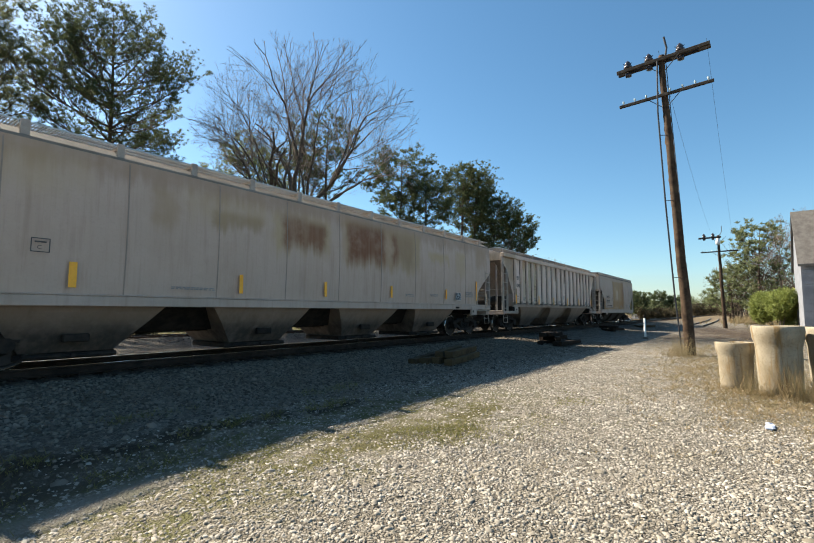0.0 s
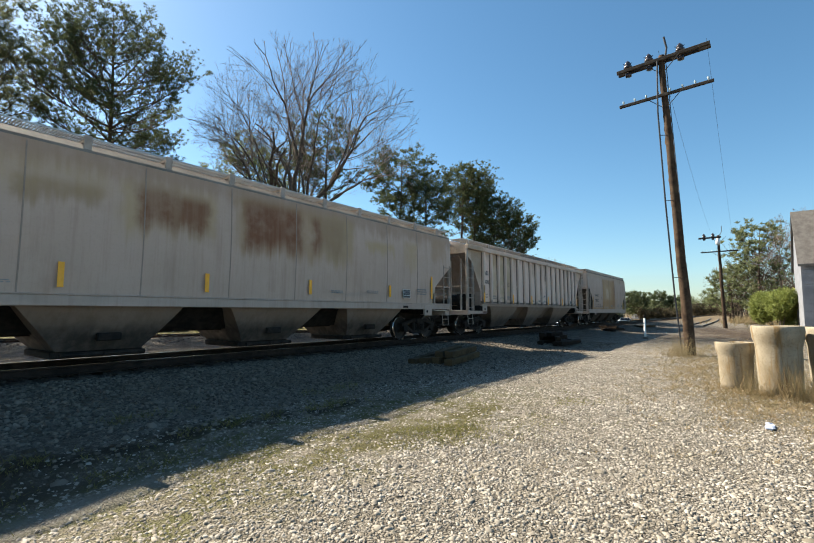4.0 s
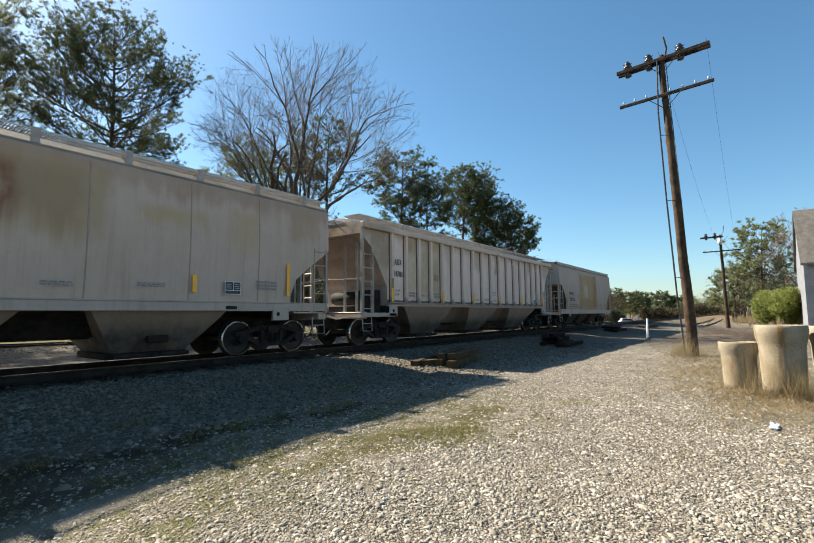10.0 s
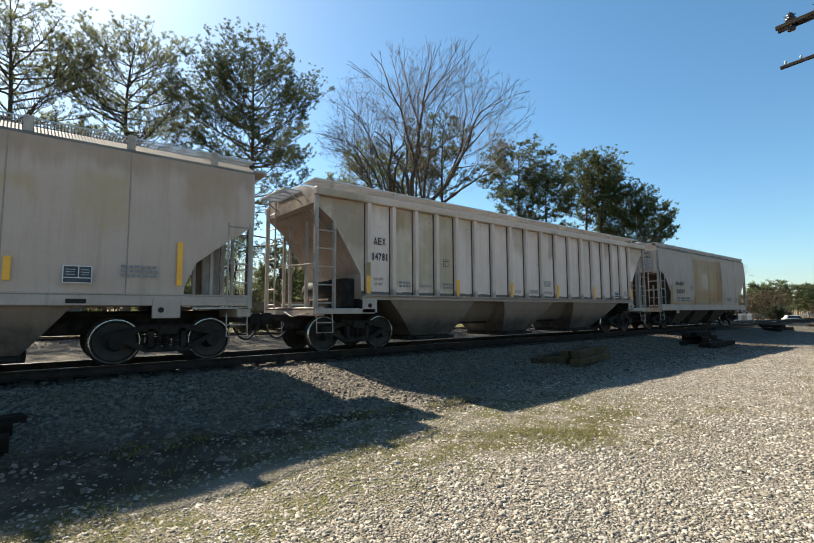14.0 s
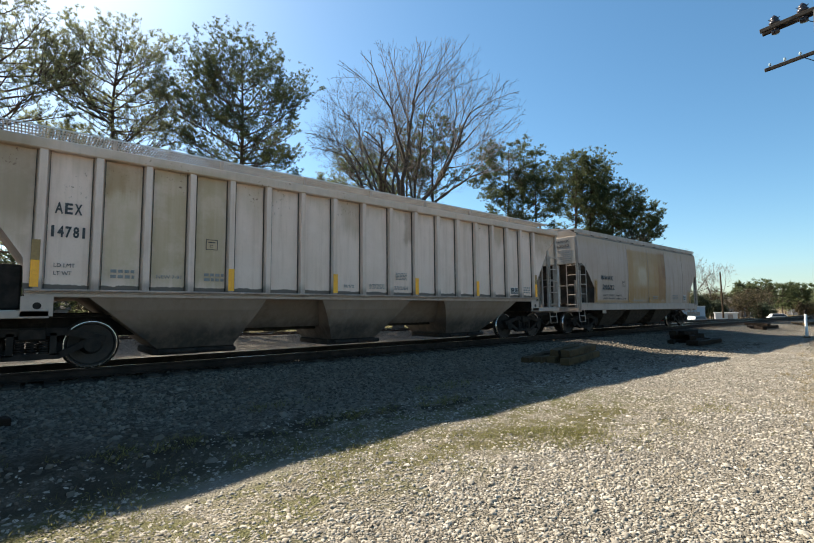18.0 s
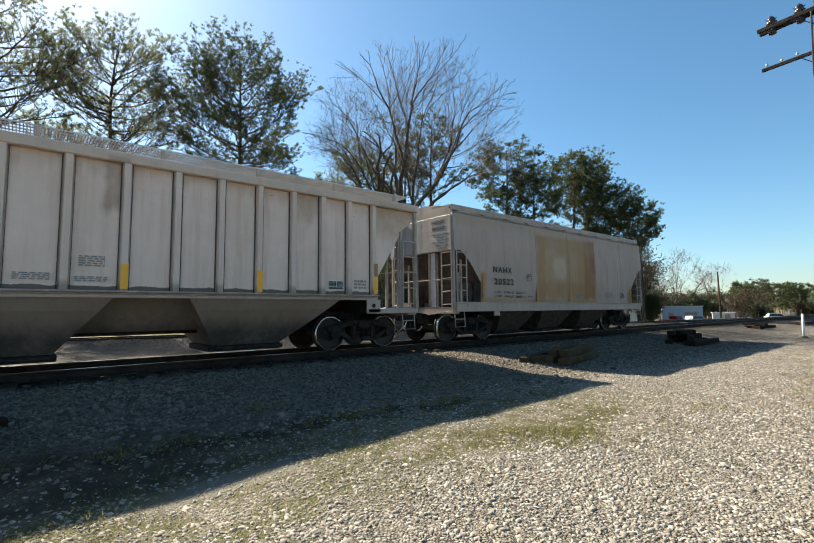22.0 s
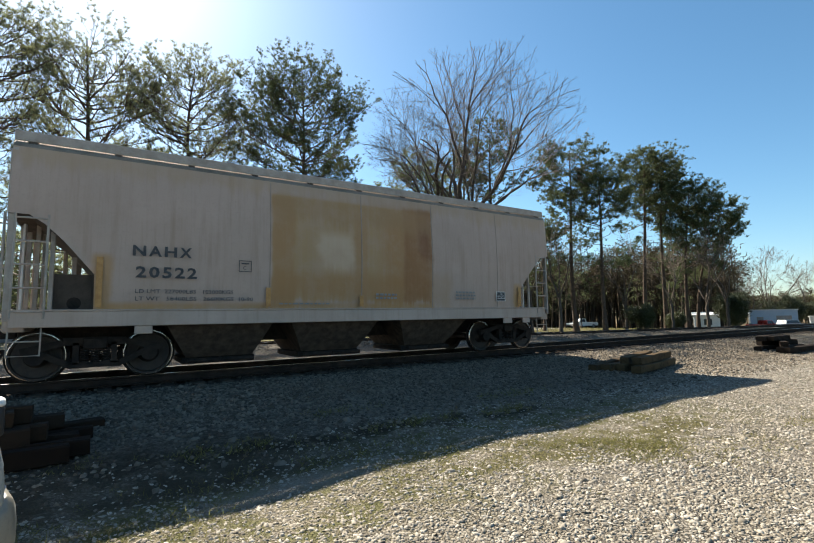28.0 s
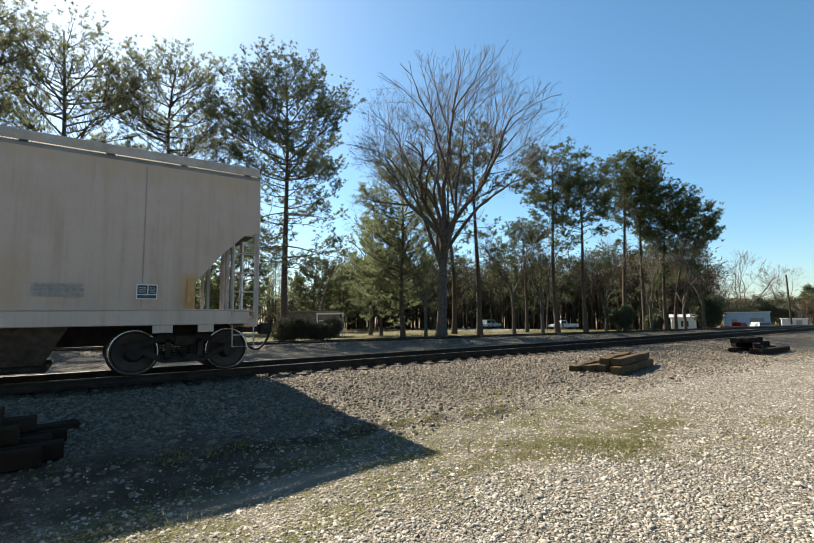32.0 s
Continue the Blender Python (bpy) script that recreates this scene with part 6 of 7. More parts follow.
woods("far_woods", "far low tree line beyond the tracks", 69, 88, 200, 270, 5.5, 8.5, 260, 84, M_needle2, 0.9, 3.0)
woods("far_thicket", "low dark thicket under the far tree line", 80, 89, 190, 260, 2.0, 4.0, 300, 88, M_brownleaf, 0.95, 3.4)
woods("far_woods", "far brown tree line beyond the field", 66, 78, 130, 170, 5.0, 8.0, 160, 85, M_brownleaf, 0.6, 2.4)
woods("field_edge_woods", "bare brown thicket at the field edge", 88.5, 104, 90, 125, 6.0, 10.0, 130, 86, M_brownleaf, 0.4, 1.6)


# ---- poles and wires ----
def utility_pole(label, x, y, height, arm, seed, lean=0.0, riser=True, arm_yaw=0.0, tilt=0.0, upper=None, lamp=False):
    """Old line pole with a double upper crossarm, a lower arm with pin insulators, braces and a riser cable."""
    r = random.Random(seed)
    p = thing("utility_pole", label, "utility pole", (x, y, float(ground_z(x, y)) - 0.05), arm_yaw)
    p.matrix_basis = pose(x, y, float(ground_z(x, y)) - 0.05, -tilt, 0, arm_yaw)
    k = 10
    pts = [Vector((r.gauss(0, 0.012) + lean * i / k * height, r.gauss(0, 0.012), height * i / k)) for i in range(k + 1)]
    rough = []
    for i in range(71):
        u = i / 70 * k
        q = pts[min(int(u), k - 1)].lerp(pts[min(int(u), k - 1) + 1], u - min(int(u), k - 1))
        knot = [0.0] * 14
        if r.random() < 0.45:
            knot[r.randrange(14)] = r.uniform(0.01, 0.03)
        rr = 0.178 - 0.078 * i / 70
        rough.append([(q.x + (rr + knot[m] + r.gauss(0, 0.0035)) * math.cos(2 * math.pi * m / 14), q.y + (rr + knot[m] + r.gauss(0, 0.0035)) * math.sin(2 * math.pi * m / 14), q.z) for m in range(14)])
    part("shaft", Geo().loft(rough), M_pole, p, "cracked knotty weathered wooden shaft", smooth=True)
    top = pts[-1]
    ua, ub = upper or (-arm, arm)
    zt, zl = height - 0.25, height - 1.65
    for s in (-1, 1):
        part("upper_crossarm", Geo().cbox(top.x + s * 0.13 - 0.05, top.x + s * 0.13 + 0.05, ua, ub, zt, zt + 0.13, 0.012), M_arm, p, "grey wooden crossarm")
    part("lower_crossarm", Geo().cbox(top.x - 0.19, top.x - 0.1, -arm, arm, zl, zl + 0.11, 0.012), M_arm, p, "grey wooden crossarm")
    for yy in (arm * 0.75, arm * 0.27, -arm * 0.4):
        if not ua < yy < ub:
            continue
        ins = part("insulator", Geo().lathe([(0.02, zt - 0.17), (0.11, zt - 0.15), (0.12, zt - 0.04), (0.03, zt), (0.03, zt + 0.14), (0.14, zt + 0.17), (0.16, zt + 0.25), (0.08, zt + 0.29), (0.13, zt + 0.34), (0.09, zt + 0.42), (0.02, zt + 0.5)], (top.x, yy, 0), "z", 14), M_ceramic, p, "dark ribbed insulator", smooth=True)
        part("tie_wire", Geo().tube([(top.x, yy - 0.16, zt + 0.38), (top.x, yy, zt + 0.3), (top.x, yy + 0.16, zt + 0.42)], 0.012, 5), M_wire, ins)
    for i in range(8):
        yy = -arm * 0.9 + arm * 1.8 * i / 7
        if abs(yy) < 0.12:
            continue
        part("pin_insulator", Geo().lathe([(0.012, zl + 0.11), (0.012, zl + 0.15), (0.035, zl + 0.155), (0.04, zl + 0.2), (0.028, zl + 0.24), (0.01, zl + 0.25)], (top.x - 0.145, yy, 0), "z", 10), M_glassins, p, "small glass pin insulator")
    for s in (-1, 1):
        part("brace", Geo().tube([(top.x - 0.2, s * 0.55, zl + 0.02), (top.x - 0.14, s * 0.08, zl - 0.42)], 0.014, 5), M_wire, p)
        part("brace", Geo().tube([(top.x - 0.2, s * 0.6, zt + 0.02), (top.x - 0.14, s * 0.08, zt - 0.45)], 0.014, 5), M_wire, p)
    if lamp:
        part("lamp_head", Geo().lathe([(0.05, zt - 0.75), (0.17, zt - 0.7), (0.2, zt - 0.45), (0.12, zt - 0.15), (0.05, zt - 0.1)], (top.x - 0.32, 0.05, 0), "z", 14), M_white, p, "white can on the pole", smooth=True)
        part("lamp_bracket", Geo().tube([(top.x - 0.1, 0, zt - 0.3), (top.x - 0.32, 0.05, zt - 0.12)], 0.02, 5), M_wire, p)
        part("pole_fork", Geo().tube([(top.x, 0, zt), (top.x, -0.3, zt + 0.55), (top.x, -0.35, zt + 1.1)], 0.03, 5), M_wire, p)
    if riser:
        g = Geo().tube([(top.x - 0.2, 0.12, zt), (pts[8].x - 0.3, 0.24, height * 0.8), (pts[5].x - 0.3, 0.27, height * 0.5), (pts[2].x - 0.26, 0.26, height * 0.2), (-0.22, 0.2, 0.05)], 0.028, 6)
        part("riser_cable", g, M_wire, p, "black riser cable hung off the shaft")
        g = Geo().tube([(top.x + 0.1, -0.12, zt), (pts[5].x + 0.16, -0.13, height * 0.5), (0.18, -0.1, 0.1)], 0.014, 5)
        part("ground_wire", g, M_wire, p)
        g = Geo().tube([(top.x, -0.12, zt + 0.1), (top.x + 0.02, -0.2, zt + 0.5), (top.x, -0.14, zt + 0.95)], 0.035, 6)
        part("conduit", g, M_wire, p)
        for f in (0.25, 0.5, 0.72):
            part("standoff", Geo().tube([(pts[5].x - 0.12, 0.05, height * f), (pts[5].x - 0.3, 0.26, height * f)], 0.012, 5), M_wire, p)
    return p


utility_pole("weathered wooden utility pole with two crossarms in gravel", 19.0, 1.76, 11.2, 1.55, 5, arm_yaw=-2, tilt=2.2)
utility_pole("dark utility pole with two crossarms beside the track", 53.0, 1.95, 8.95, 1.5, 6, riser=False, arm_yaw=4, tilt=1.0, upper=(-0.25, 1.6), lamp=True)
utility_pole("far slim utility pole beside the track", 100.0, 2.65, 9.0, 1.1, 8, riser=False, arm_yaw=3)
p3 = thing("utility_pole", "far plain wooden utility pole", "utility pole", (97, 2.8, 0))
part("shaft", Geo().tube([(0, 0, 0), (0.02, 0, 4), (0, 0, 8.2)], [0.15, 0.13, 0.1], 10), M_pole, p3)
part("crossarm", Geo().cbox(-0.05, 0.05, -1.2, 1.2, 7.3, 7.42, 0.01), M_arm, p3)
for k, (yy, z0) in enumerate(((-0.95, 11.3), (0.75, 11.35))):
    g = Geo()
    a, b = Vector((19.0, 1.6 + yy * 0.9, z0)), Vector((53.0, 1.95 + yy, 9.3))
    g.tube([a.lerp(b, t) - Vector((0, 0, 4 * t * (1 - t) * 0.5)) for t in np.linspace(0, 1, 14)], 0.006, 3)
    tagged(part("overhead_wire", g, M_wire, None), "thin overhead line wire between poles", "wire", group="overhead wires")
x, y = polar(74.2, 80)
p4 = thing("utility_pole", "leaning bare wooden post beside far yard", "utility pole", (x, y, 0))
part("shaft", Geo().tube([(0, 0, 0), (0.3, 0.1, 3.4), (0.5, 0.2, 6.6)], [0.13, 0.11, 0.09], 8), M_pole, p4)

# white marker post
mp = thing("marker_post", "slim white marker post with dark cap", "marker post", (29.5, 4.9, 0))
part("post", Geo().lathe([(0.07, -0.1), (0.06, 0.3), (0.05, 1.15)], seg=14), M_white, mp, smooth=True)
part("cap", Geo().lathe([(0.052, 1.15), (0.055, 1.17), (0.05, 1.3), (0.02, 1.34)], seg=14), M_under, mp, "dark cap")
part("base", Geo().lathe([(0.16, -0.02), (0.14, 0.05), (0.07, 0.07)], seg=14), M_soil, mp)


# ---- clay pipe planters ----
def clay_pot(label, x, y, h, r_foot, r_top):
    """Bell-ended clay pipe stood on end, hollow, with a thick lip."""
    p = thing("clay_pipe_planter", label, "planter", (x, y, float(ground_z(x, y)) - 0.03), group="clay pipe planters")
    rf, rt = r_foot, r_top
    prof = [(rf * 0.93, 0), (rf * 0.97, h * 0.15), (rf, h * 0.45), (rf * 1.02, h * 0.68), (rf * 1.06, h * 0.76), (rf * 1.14, h * 0.82), (rt * 0.985, h * 0.88), (rt, h * 0.91), (rt, h * 0.965), (rt * 0.985, h * 0.99), (rt * 0.95, h), (rt * 0.88, h), (rt * 0.86, h * 0.96), (rt * 0.85, h * 0.86)]
    part("wall", Geo().lathe(prof, seg=56), M_pot, p, "stained buff clay wall with a flared bell rim", smooth=True)
    part("soil", Geo().lathe([(rt * 0.84, h * 0.9), (rt * 0.5, h * 0.93), (0.02, h * 0.94)], seg=30), M_soil, p, "dry soil fill")
    return p


clay_pot("short stained clay pipe planter in dry grass", 11.3, 0.28, 0.94, 0.285, 0.335)
clay_pot("tall stained clay pipe planter in dry grass", 10.85, -0.38, 1.27, 0.337, 0.395)
clay_pot("tall stained clay pipe planter in dry grass", 11.33, -1.16, 1.25, 0.337, 0.395)


# ---- stacks of old ties ----
def tie_stack(label, at, rz, rows, wood=None):
    """rows: (along, across, height, turn, length) of each tie."""
    st = thing("tie_stack", label, "timber stack", (at[0], at[1], float(ground_z(*at)) - 0.02), rz, group="stacks of old railway ties")
    for i, (u, v, z, a, ln) in enumerate(rows):
        g = Geo()
        rings = []
        for k in range(7):
            x = -ln / 2 + ln * k / 6
            j = [rnd.gauss(0, 0.008) for _ in range(8)]
            rings.append([(x + rnd.gauss(0, 0.004), -0.115 + j[0], 0.01 + j[1]), (x, -0.1, 0.0 + j[1]), (x, 0.1, 0.0 + j[2]), (x, 0.115 + j[3], 0.012), (x, 0.115 + j[4], 0.16), (x, 0.1, 0.178 + j[5]), (x, -0.1, 0.178 + j[6]), (x, -0.115 + j[7], 0.16)])
        ob = part("tie", g.loft(rings), wood or M_oldtie, st)
        ob.matrix_basis = pose(u, v, z, 0, 0, a)
    return st


tie_stack("low stack of weathered railway ties on gravel", (12.0, 7.55), 8, [(0.1, -0.62, 0, 3, 2.6), (0.2, -0.33, 0, -3, 2.6), (-0.15, 0.02, 0, 2, 2.5), (-0.6, 0.36, 0, 9, 2.2), (0.3, -0.5, 0.18, 5, 2.5), (0.25, -0.1, 0.18, 9, 2.4)])
tie_stack("jumbled stack of dark railway ties by the track", (21.3, 7.45), -6, [(0.2, -0.75, 0, 5, 2.6), (-0.1, 0.2, 0.36, 12, 1.8), (0, -0.4, 0, 14, 2.4), (0.3, -0.05, 0, -8, 2.3), (-0.3, 0.3, 0, 20, 2.2), (0.1, -0.2, 0.18, 28, 2.0), (0.4, 0.1, 0.18, -12, 1.8), (0.2, -0.05, 0.36, 6, 1.5)], M_darkenedtie)
tie_stack("scattered dark railway ties beside the ballast", (36.5, 8.4), 4, [(-0.8, 0, 0, 30, 2.2), (0.9, -0.3, 0, -15, 2.4), (0.2, 0.4, 0, 8, 2.2), (0.1, 0.1, 0.18, 50, 1.8)], M_darkenedtie)
tie_stack("scattered brown ties beside the ballast", (47.0, 8.0), 4, [(-0.9, 0, 0, 24, 2.2), (0.9, -0.3, 0, -25, 2.4), (0.2, 0.4, 0, 18, 2.2)])
# wood set near black to stand for the shade on this stack
tie_stack("high dark stack of railway ties in shadow", (-1.35, 7.0), 4, [(-0.3, -0.75, 0, 2, 2.5), (-0.15, -0.45, 0, -3, 2.6), (-0.2, -0.15, 0, 3, 2.5), (-0.1, 0.2, 0, 0, 2.6), (0.05, 0.55, 0, 8, 2.6), (-0.6, -0.55, 0.18, 5, 2.4), (-0.5, -0.2, 0.18, -4, 2.5), (-0.3, 0.2, 0.18, 3, 2.4), (-0.7, -0.4, 0.36, 4, 2.3), (-0.55, -0.05, 0.36, -3, 2.3), (0.05, 0.3, 0.36, 80, 1.1)], M_darkenedtie)


# ---- vehicles ----
def far_car(name, label, category, at, rz, paint, length=4.6, pickup=False, dark_top=False):
    """Parked car or pickup with body, cabin, windows, wheels, lamps."""
    c = thing(name, label, category, (at[0], at[1], float(ground_z(*at))), rz)
    w, L = 0.9, length / 2
    prof = [(-L, 0.45), (-L, 0.9), (-L * 0.95, 1.0), (L * 0.42, 1.02), (L * 0.9, 0.92), (L, 0.8), (L, 0.42)]
    part("body", Geo().loft([[(x, -w, z) for x, z in prof], [(x, w, z) for x, z in prof]]), paint, c, "painted body")
    c0, c1 = (-0.1 * L, 0.5 * L) if pickup else (-0.88 * L, 0.42 * L)
    r0, r1 = (c0 + 0.12, c1 - 0.45) if pickup else (c0 + 0.3, c1 - 0.6)
    part("cabin", Geo().loft([[(c0, -w * 0.94, 1.0), (c1, -w * 0.94, 1.0), (c1, w * 0.94, 1.0), (c0, w * 0.94, 1.0)], [(r0, -w * 0.8, 1.62), (r1, -w * 0.8, 1.62), (r1, w * 0.8, 1.62), (r0, w * 0.8, 1.62)]]), paint, c, "cabin roof")
    for s in (-1, 1):
        part("side_window", Geo().loft([[(c0 + 0.2, s * w * 0.945, 1.06), (c1 - 0.25, s * w * 0.945, 1.06), (r1 - 0.05, s * w * 0.84, 1.54), (r0 + 0.1, s * w * 0.84, 1.54)], [(c0 + 0.2, s * w * 0.92, 1.06), (c1 - 0.25, s * w * 0.92, 1.06), (r1 - 0.05, s * w * 0.8, 1.54), (r0 + 0.1, s * w * 0.8, 1.54)]]), M_glass, c, "dark side window")
    part("windscreen", Geo().loft([[(c1 + 0.01, -w * 0.8, 1.05), (c1 + 0.01, w * 0.8, 1.05), (r1 + 0.02, w * 0.7, 1.57), (r1 + 0.02, -w * 0.7, 1.57)], [(c1 - 0.06, -w * 0.8, 1.05), (c1 - 0.06, w * 0.8, 1.05), (r1 - 0.05, w * 0.7, 1.57), (r1 - 0.05, -w * 0.7, 1.57)]]), M_glass, c, "windscreen")
    for sx in (-0.62, 0.64):
        for s in (-1, 1):
            wh = part("wheel", Geo().lathe([(0.2, s * 0.72), (0.32, s * 0.74), (0.34, s * 0.8), (0.32, s * 0.92), (0.22, s * 0.93), (0.2, s * 0.9)], (sx * L, 0, 0.34), "y", 20), M_rubber, c, "black tyre")
            part("hub", Geo().lathe([(0.2, s * 0.9), (0.08, s * 0.935), (0.03, s * 0.94)], (sx * L, 0, 0.34), "y", 14), M_silver, wh, "bright wheel hub")
    part("bumper", Geo().cbox(L - 0.06, L + 0.07, -w, w, 0.4, 0.58, 0.02), M_blackplastic, c)
    for s in (-1, 1):
        part("headlight", Geo().cbox(L - 0.05, L + 0.02, s * 0.72 - 0.14, s * 0.72 + 0.14, 0.66, 0.82, 0.02), M_lens, c, "clear headlight")
    return c


x, y = polar(44.6, 86)
far_car("parked_car", "white parked car on sandy drive", "car", (x, y), 8, M_white, 4.5)
x, y = polar(53.1, 84)
far_car("pickup_truck", "white pickup parked among the pines", "pickup truck", (x, y), 170, M_white, 5.4, True)
x, y = polar(70.0, 98)
far_car("pickup_truck", "red pickup parked before pale building", "pickup truck", (x, y), -20, M_redcar, 5.4, True)
x, y = polar(72.1, 100)
far_car("parked_car", "silver car parked before pale building", "car", (x, y), -20, M_silver, 4.8)
x, y = polar(78.8, 125)
far_car("parked_car", "white car parked far down the road", "car", (x, y), -60, M_white, 4.6)


def near_pickup():
    """Front corner of a white pickup nosed in from the side; its origin is the near front corner."""
    t = thing("pickup_truck", "white pickup nosed in close beside camera", "pickup truck", (-0.43, 2.96, float(ground_z(-0.5, 3.0))), 16)

    def section(x, y0, z0, z1, far=1.7):
        return [(x, y0 + 0.03, z0), (x, y0, z0 + 0.05), (x, y0, z1 - 0.06), (x, y0 + 0.05, z1), (x, far, z1 + 0.02), (x, far, z0)]

    part("fender", Geo().loft([section(-2.6, 0.0, 0.45, 0.99), section(-0.7, 0.0, 0.45, 0.98), section(-0.2, 0.01, 0.62, 0.965), section(-0.03, 0.06, 0.66, 0.95)]), M_white, t, "white front fender")
    part("hood", Geo().loft([[(-2.6, 0.05, 0.93), (-2.6, 1.65, 0.93), (-2.6, 1.6, 1.0), (-2.6, 0.1, 1.0)], [(-0.1, 0.06, 0.9), (-0.1, 1.6, 0.9), (-0.1, 1.55, 0.96), (-0.1, 0.12, 0.96)]]), M_white, t, "white hood")
    part("hood_guard", Geo().loft([[(x, 0.03 + dy, 0.985), (x, 0.02 + dy, 1.06), (x, 0.035 + dy, 1.125), (x, 0.07 + dy, 1.14), (x, 0.3, 1.12), (x, 0.3, 0.985)] for x, dy in ((-1.6, 0.0), (-0.08, 0.0), (-0.01, 0.01), (0.02, 0.045))]), M_blackplastic, t, "black hood guard")
    for k in range(4):
        x1 = 0.02 - 0.085 * k
        part("guard_trim", Geo().loft([[(x, 0.03 + dy, 1.13), (x, 0.025 + dy, 1.15), (x, 0.05 + dy, 1.168), (x, 0.28, 1.16), (x, 0.28, 1.13)] for x, dy in ((x1 - 0.08, 0.0), (x1 - 0.02, 0.004 if k else 0.012), (x1, 0.006 if k else 0.04))]), M_white, t, "bright ribbed trim")
    part("guard_band", Geo().cbox(-0.042, -0.032, 0.016, 0.05, 0.98, 1.14, 0.003), M_silver, t)
    hl = part("headlight", Geo().loft([[(-0.3, -0.012, z), (-0.1, -0.018, z), (xf - 0.035, -0.01, z), (xf - 0.008, 0.02, z), (xf, 0.07, z), (xf, 0.15, z), (-0.3, 0.15, z)] for z, xf in ((0.66, 0.035), (0.74, 0.035), (0.85, 0.025), (0.97, 0.0))]), M_housing, t, "grey headlight housing")
    amber = ((-0.3, 0.925), (-0.045, 0.915), (-0.032, 0.87), (-0.045, 0.785), (-0.085, 0.75), (-0.3, 0.735))
    part("turn_lens", Geo().loft([[(x, yy, z) for x, z in amber] for yy in (0.0, -0.03)]), M_amber, hl, "amber side lens")
    clear = ((-0.028, 0.84), (-0.005, 0.82), (0.012, 0.73), (-0.01, 0.7), (-0.26, 0.69), (-0.26, 0.722), (-0.075, 0.73), (-0.038, 0.77))
    part("lamp_lens", Geo().loft([[(x, yy, z) for x, z in clear] for yy in (0.02, -0.024)]), M_lens, hl, "clear lamp lens")
    part("lamp_rim", Geo().tube([(-0.3, -0.026, 0.668), (-0.1, -0.03, 0.672), (-0.03, -0.01, 0.688), (0.01, 0.03, 0.71), (0.035, 0.08, 0.74)], 0.009, 6), M_silver, hl, "chrome rim")
    part("bumper", Geo().loft([section(-0.6, -0.02, 0.36, 0.66), section(-0.05, -0.015, 0.36, 0.665), section(0.02, 0.02, 0.37, 0.68), section(0.05, 0.045, 0.38, 0.69), section(0.08, 0.085, 0.39, 0.66), section(0.1, 0.14, 0.4, 0.61), section(0.11, 0.22, 0.41, 0.55)]), M_bumper, t, "cream bumper end", smooth=True)
    part("cab", Geo().loft([[(-5.2, 0.0, 0.5), (-2.6, 0.0, 0.5), (-2.6, 1.75, 0.5), (-5.2, 1.75, 0.5)], [(-5.2, -0.02, 1.02), (-2.6, -0.02, 1.02), (-2.6, 1.77, 1.02), (-5.2, 1.77, 1.02)], [(-4.5, 0.12, 1.75), (-3.2, 0.12, 1.75), (-3.2, 1.63, 1.75), (-4.5, 1.63, 1.75)]]), M_white, t, "white cab")
    for ya, yb in ((-0.022, 0.118), (1.772, 1.632)):
        part("side_window", Geo().loft([[(-4.8, ya, 1.1), (-3.0, ya, 1.1), (-3.35, yb, 1.66), (-4.45, yb, 1.66)], [(-4.8, ya + (yb - ya) * 0.3, 1.1), (-3.0, ya + (yb - ya) * 0.3, 1.1), (-3.35, yb + (yb - ya) * 0.2, 1.66), (-4.45, yb + (yb - ya) * 0.2, 1.66)]]), M_glass, t, "dark side window")
    part("windscreen", Geo().loft([[(-2.63, 0.12, 1.08), (-2.63, 1.63, 1.08), (-3.14, 1.56, 1.7), (-3.14, 0.2, 1.7)], [(-2.7, 0.12, 1.06), (-2.7, 1.63, 1.06), (-3.24, 1.56, 1.7), (-3.24, 0.2, 1.7)]]), M_glass, t, "windscreen")
    for yy in (0.06, 1.5):
        for xx in (-1.1, -4.3):
            part("wheel", Geo().lathe([(0.2, yy - 0.02), (0.36, yy - 0.02), (0.38, yy + 0.05), (0.38, yy + 0.2), (0.3, yy + 0.24)], (xx, 0, 0.38), "y", 24), M_rubber, t, "black tyre")
    return t


pickup = near_pickup()
for ob in list(pickup.children) + [c for q in pickup.children for c in q.children]:
    if ob.name.split(".")[0] in ("fender", "hood", "hood_guard", "headlight", "turn_lens", "lamp_lens", "bumper", "guard_trim", "cab"):
        bv = ob.modifiers.new("rounding", "BEVEL")
        bv.width, bv.segments, bv.limit_method, bv.angle_limit = (0.03 if ob.name.split(".")[0] in ("headlight", "bumper", "hood_guard") else 0.012), 3, "ANGLE", radians(25)
        ob.data.polygons.foreach_set("use_smooth", [True] * len(ob.data.polygons))


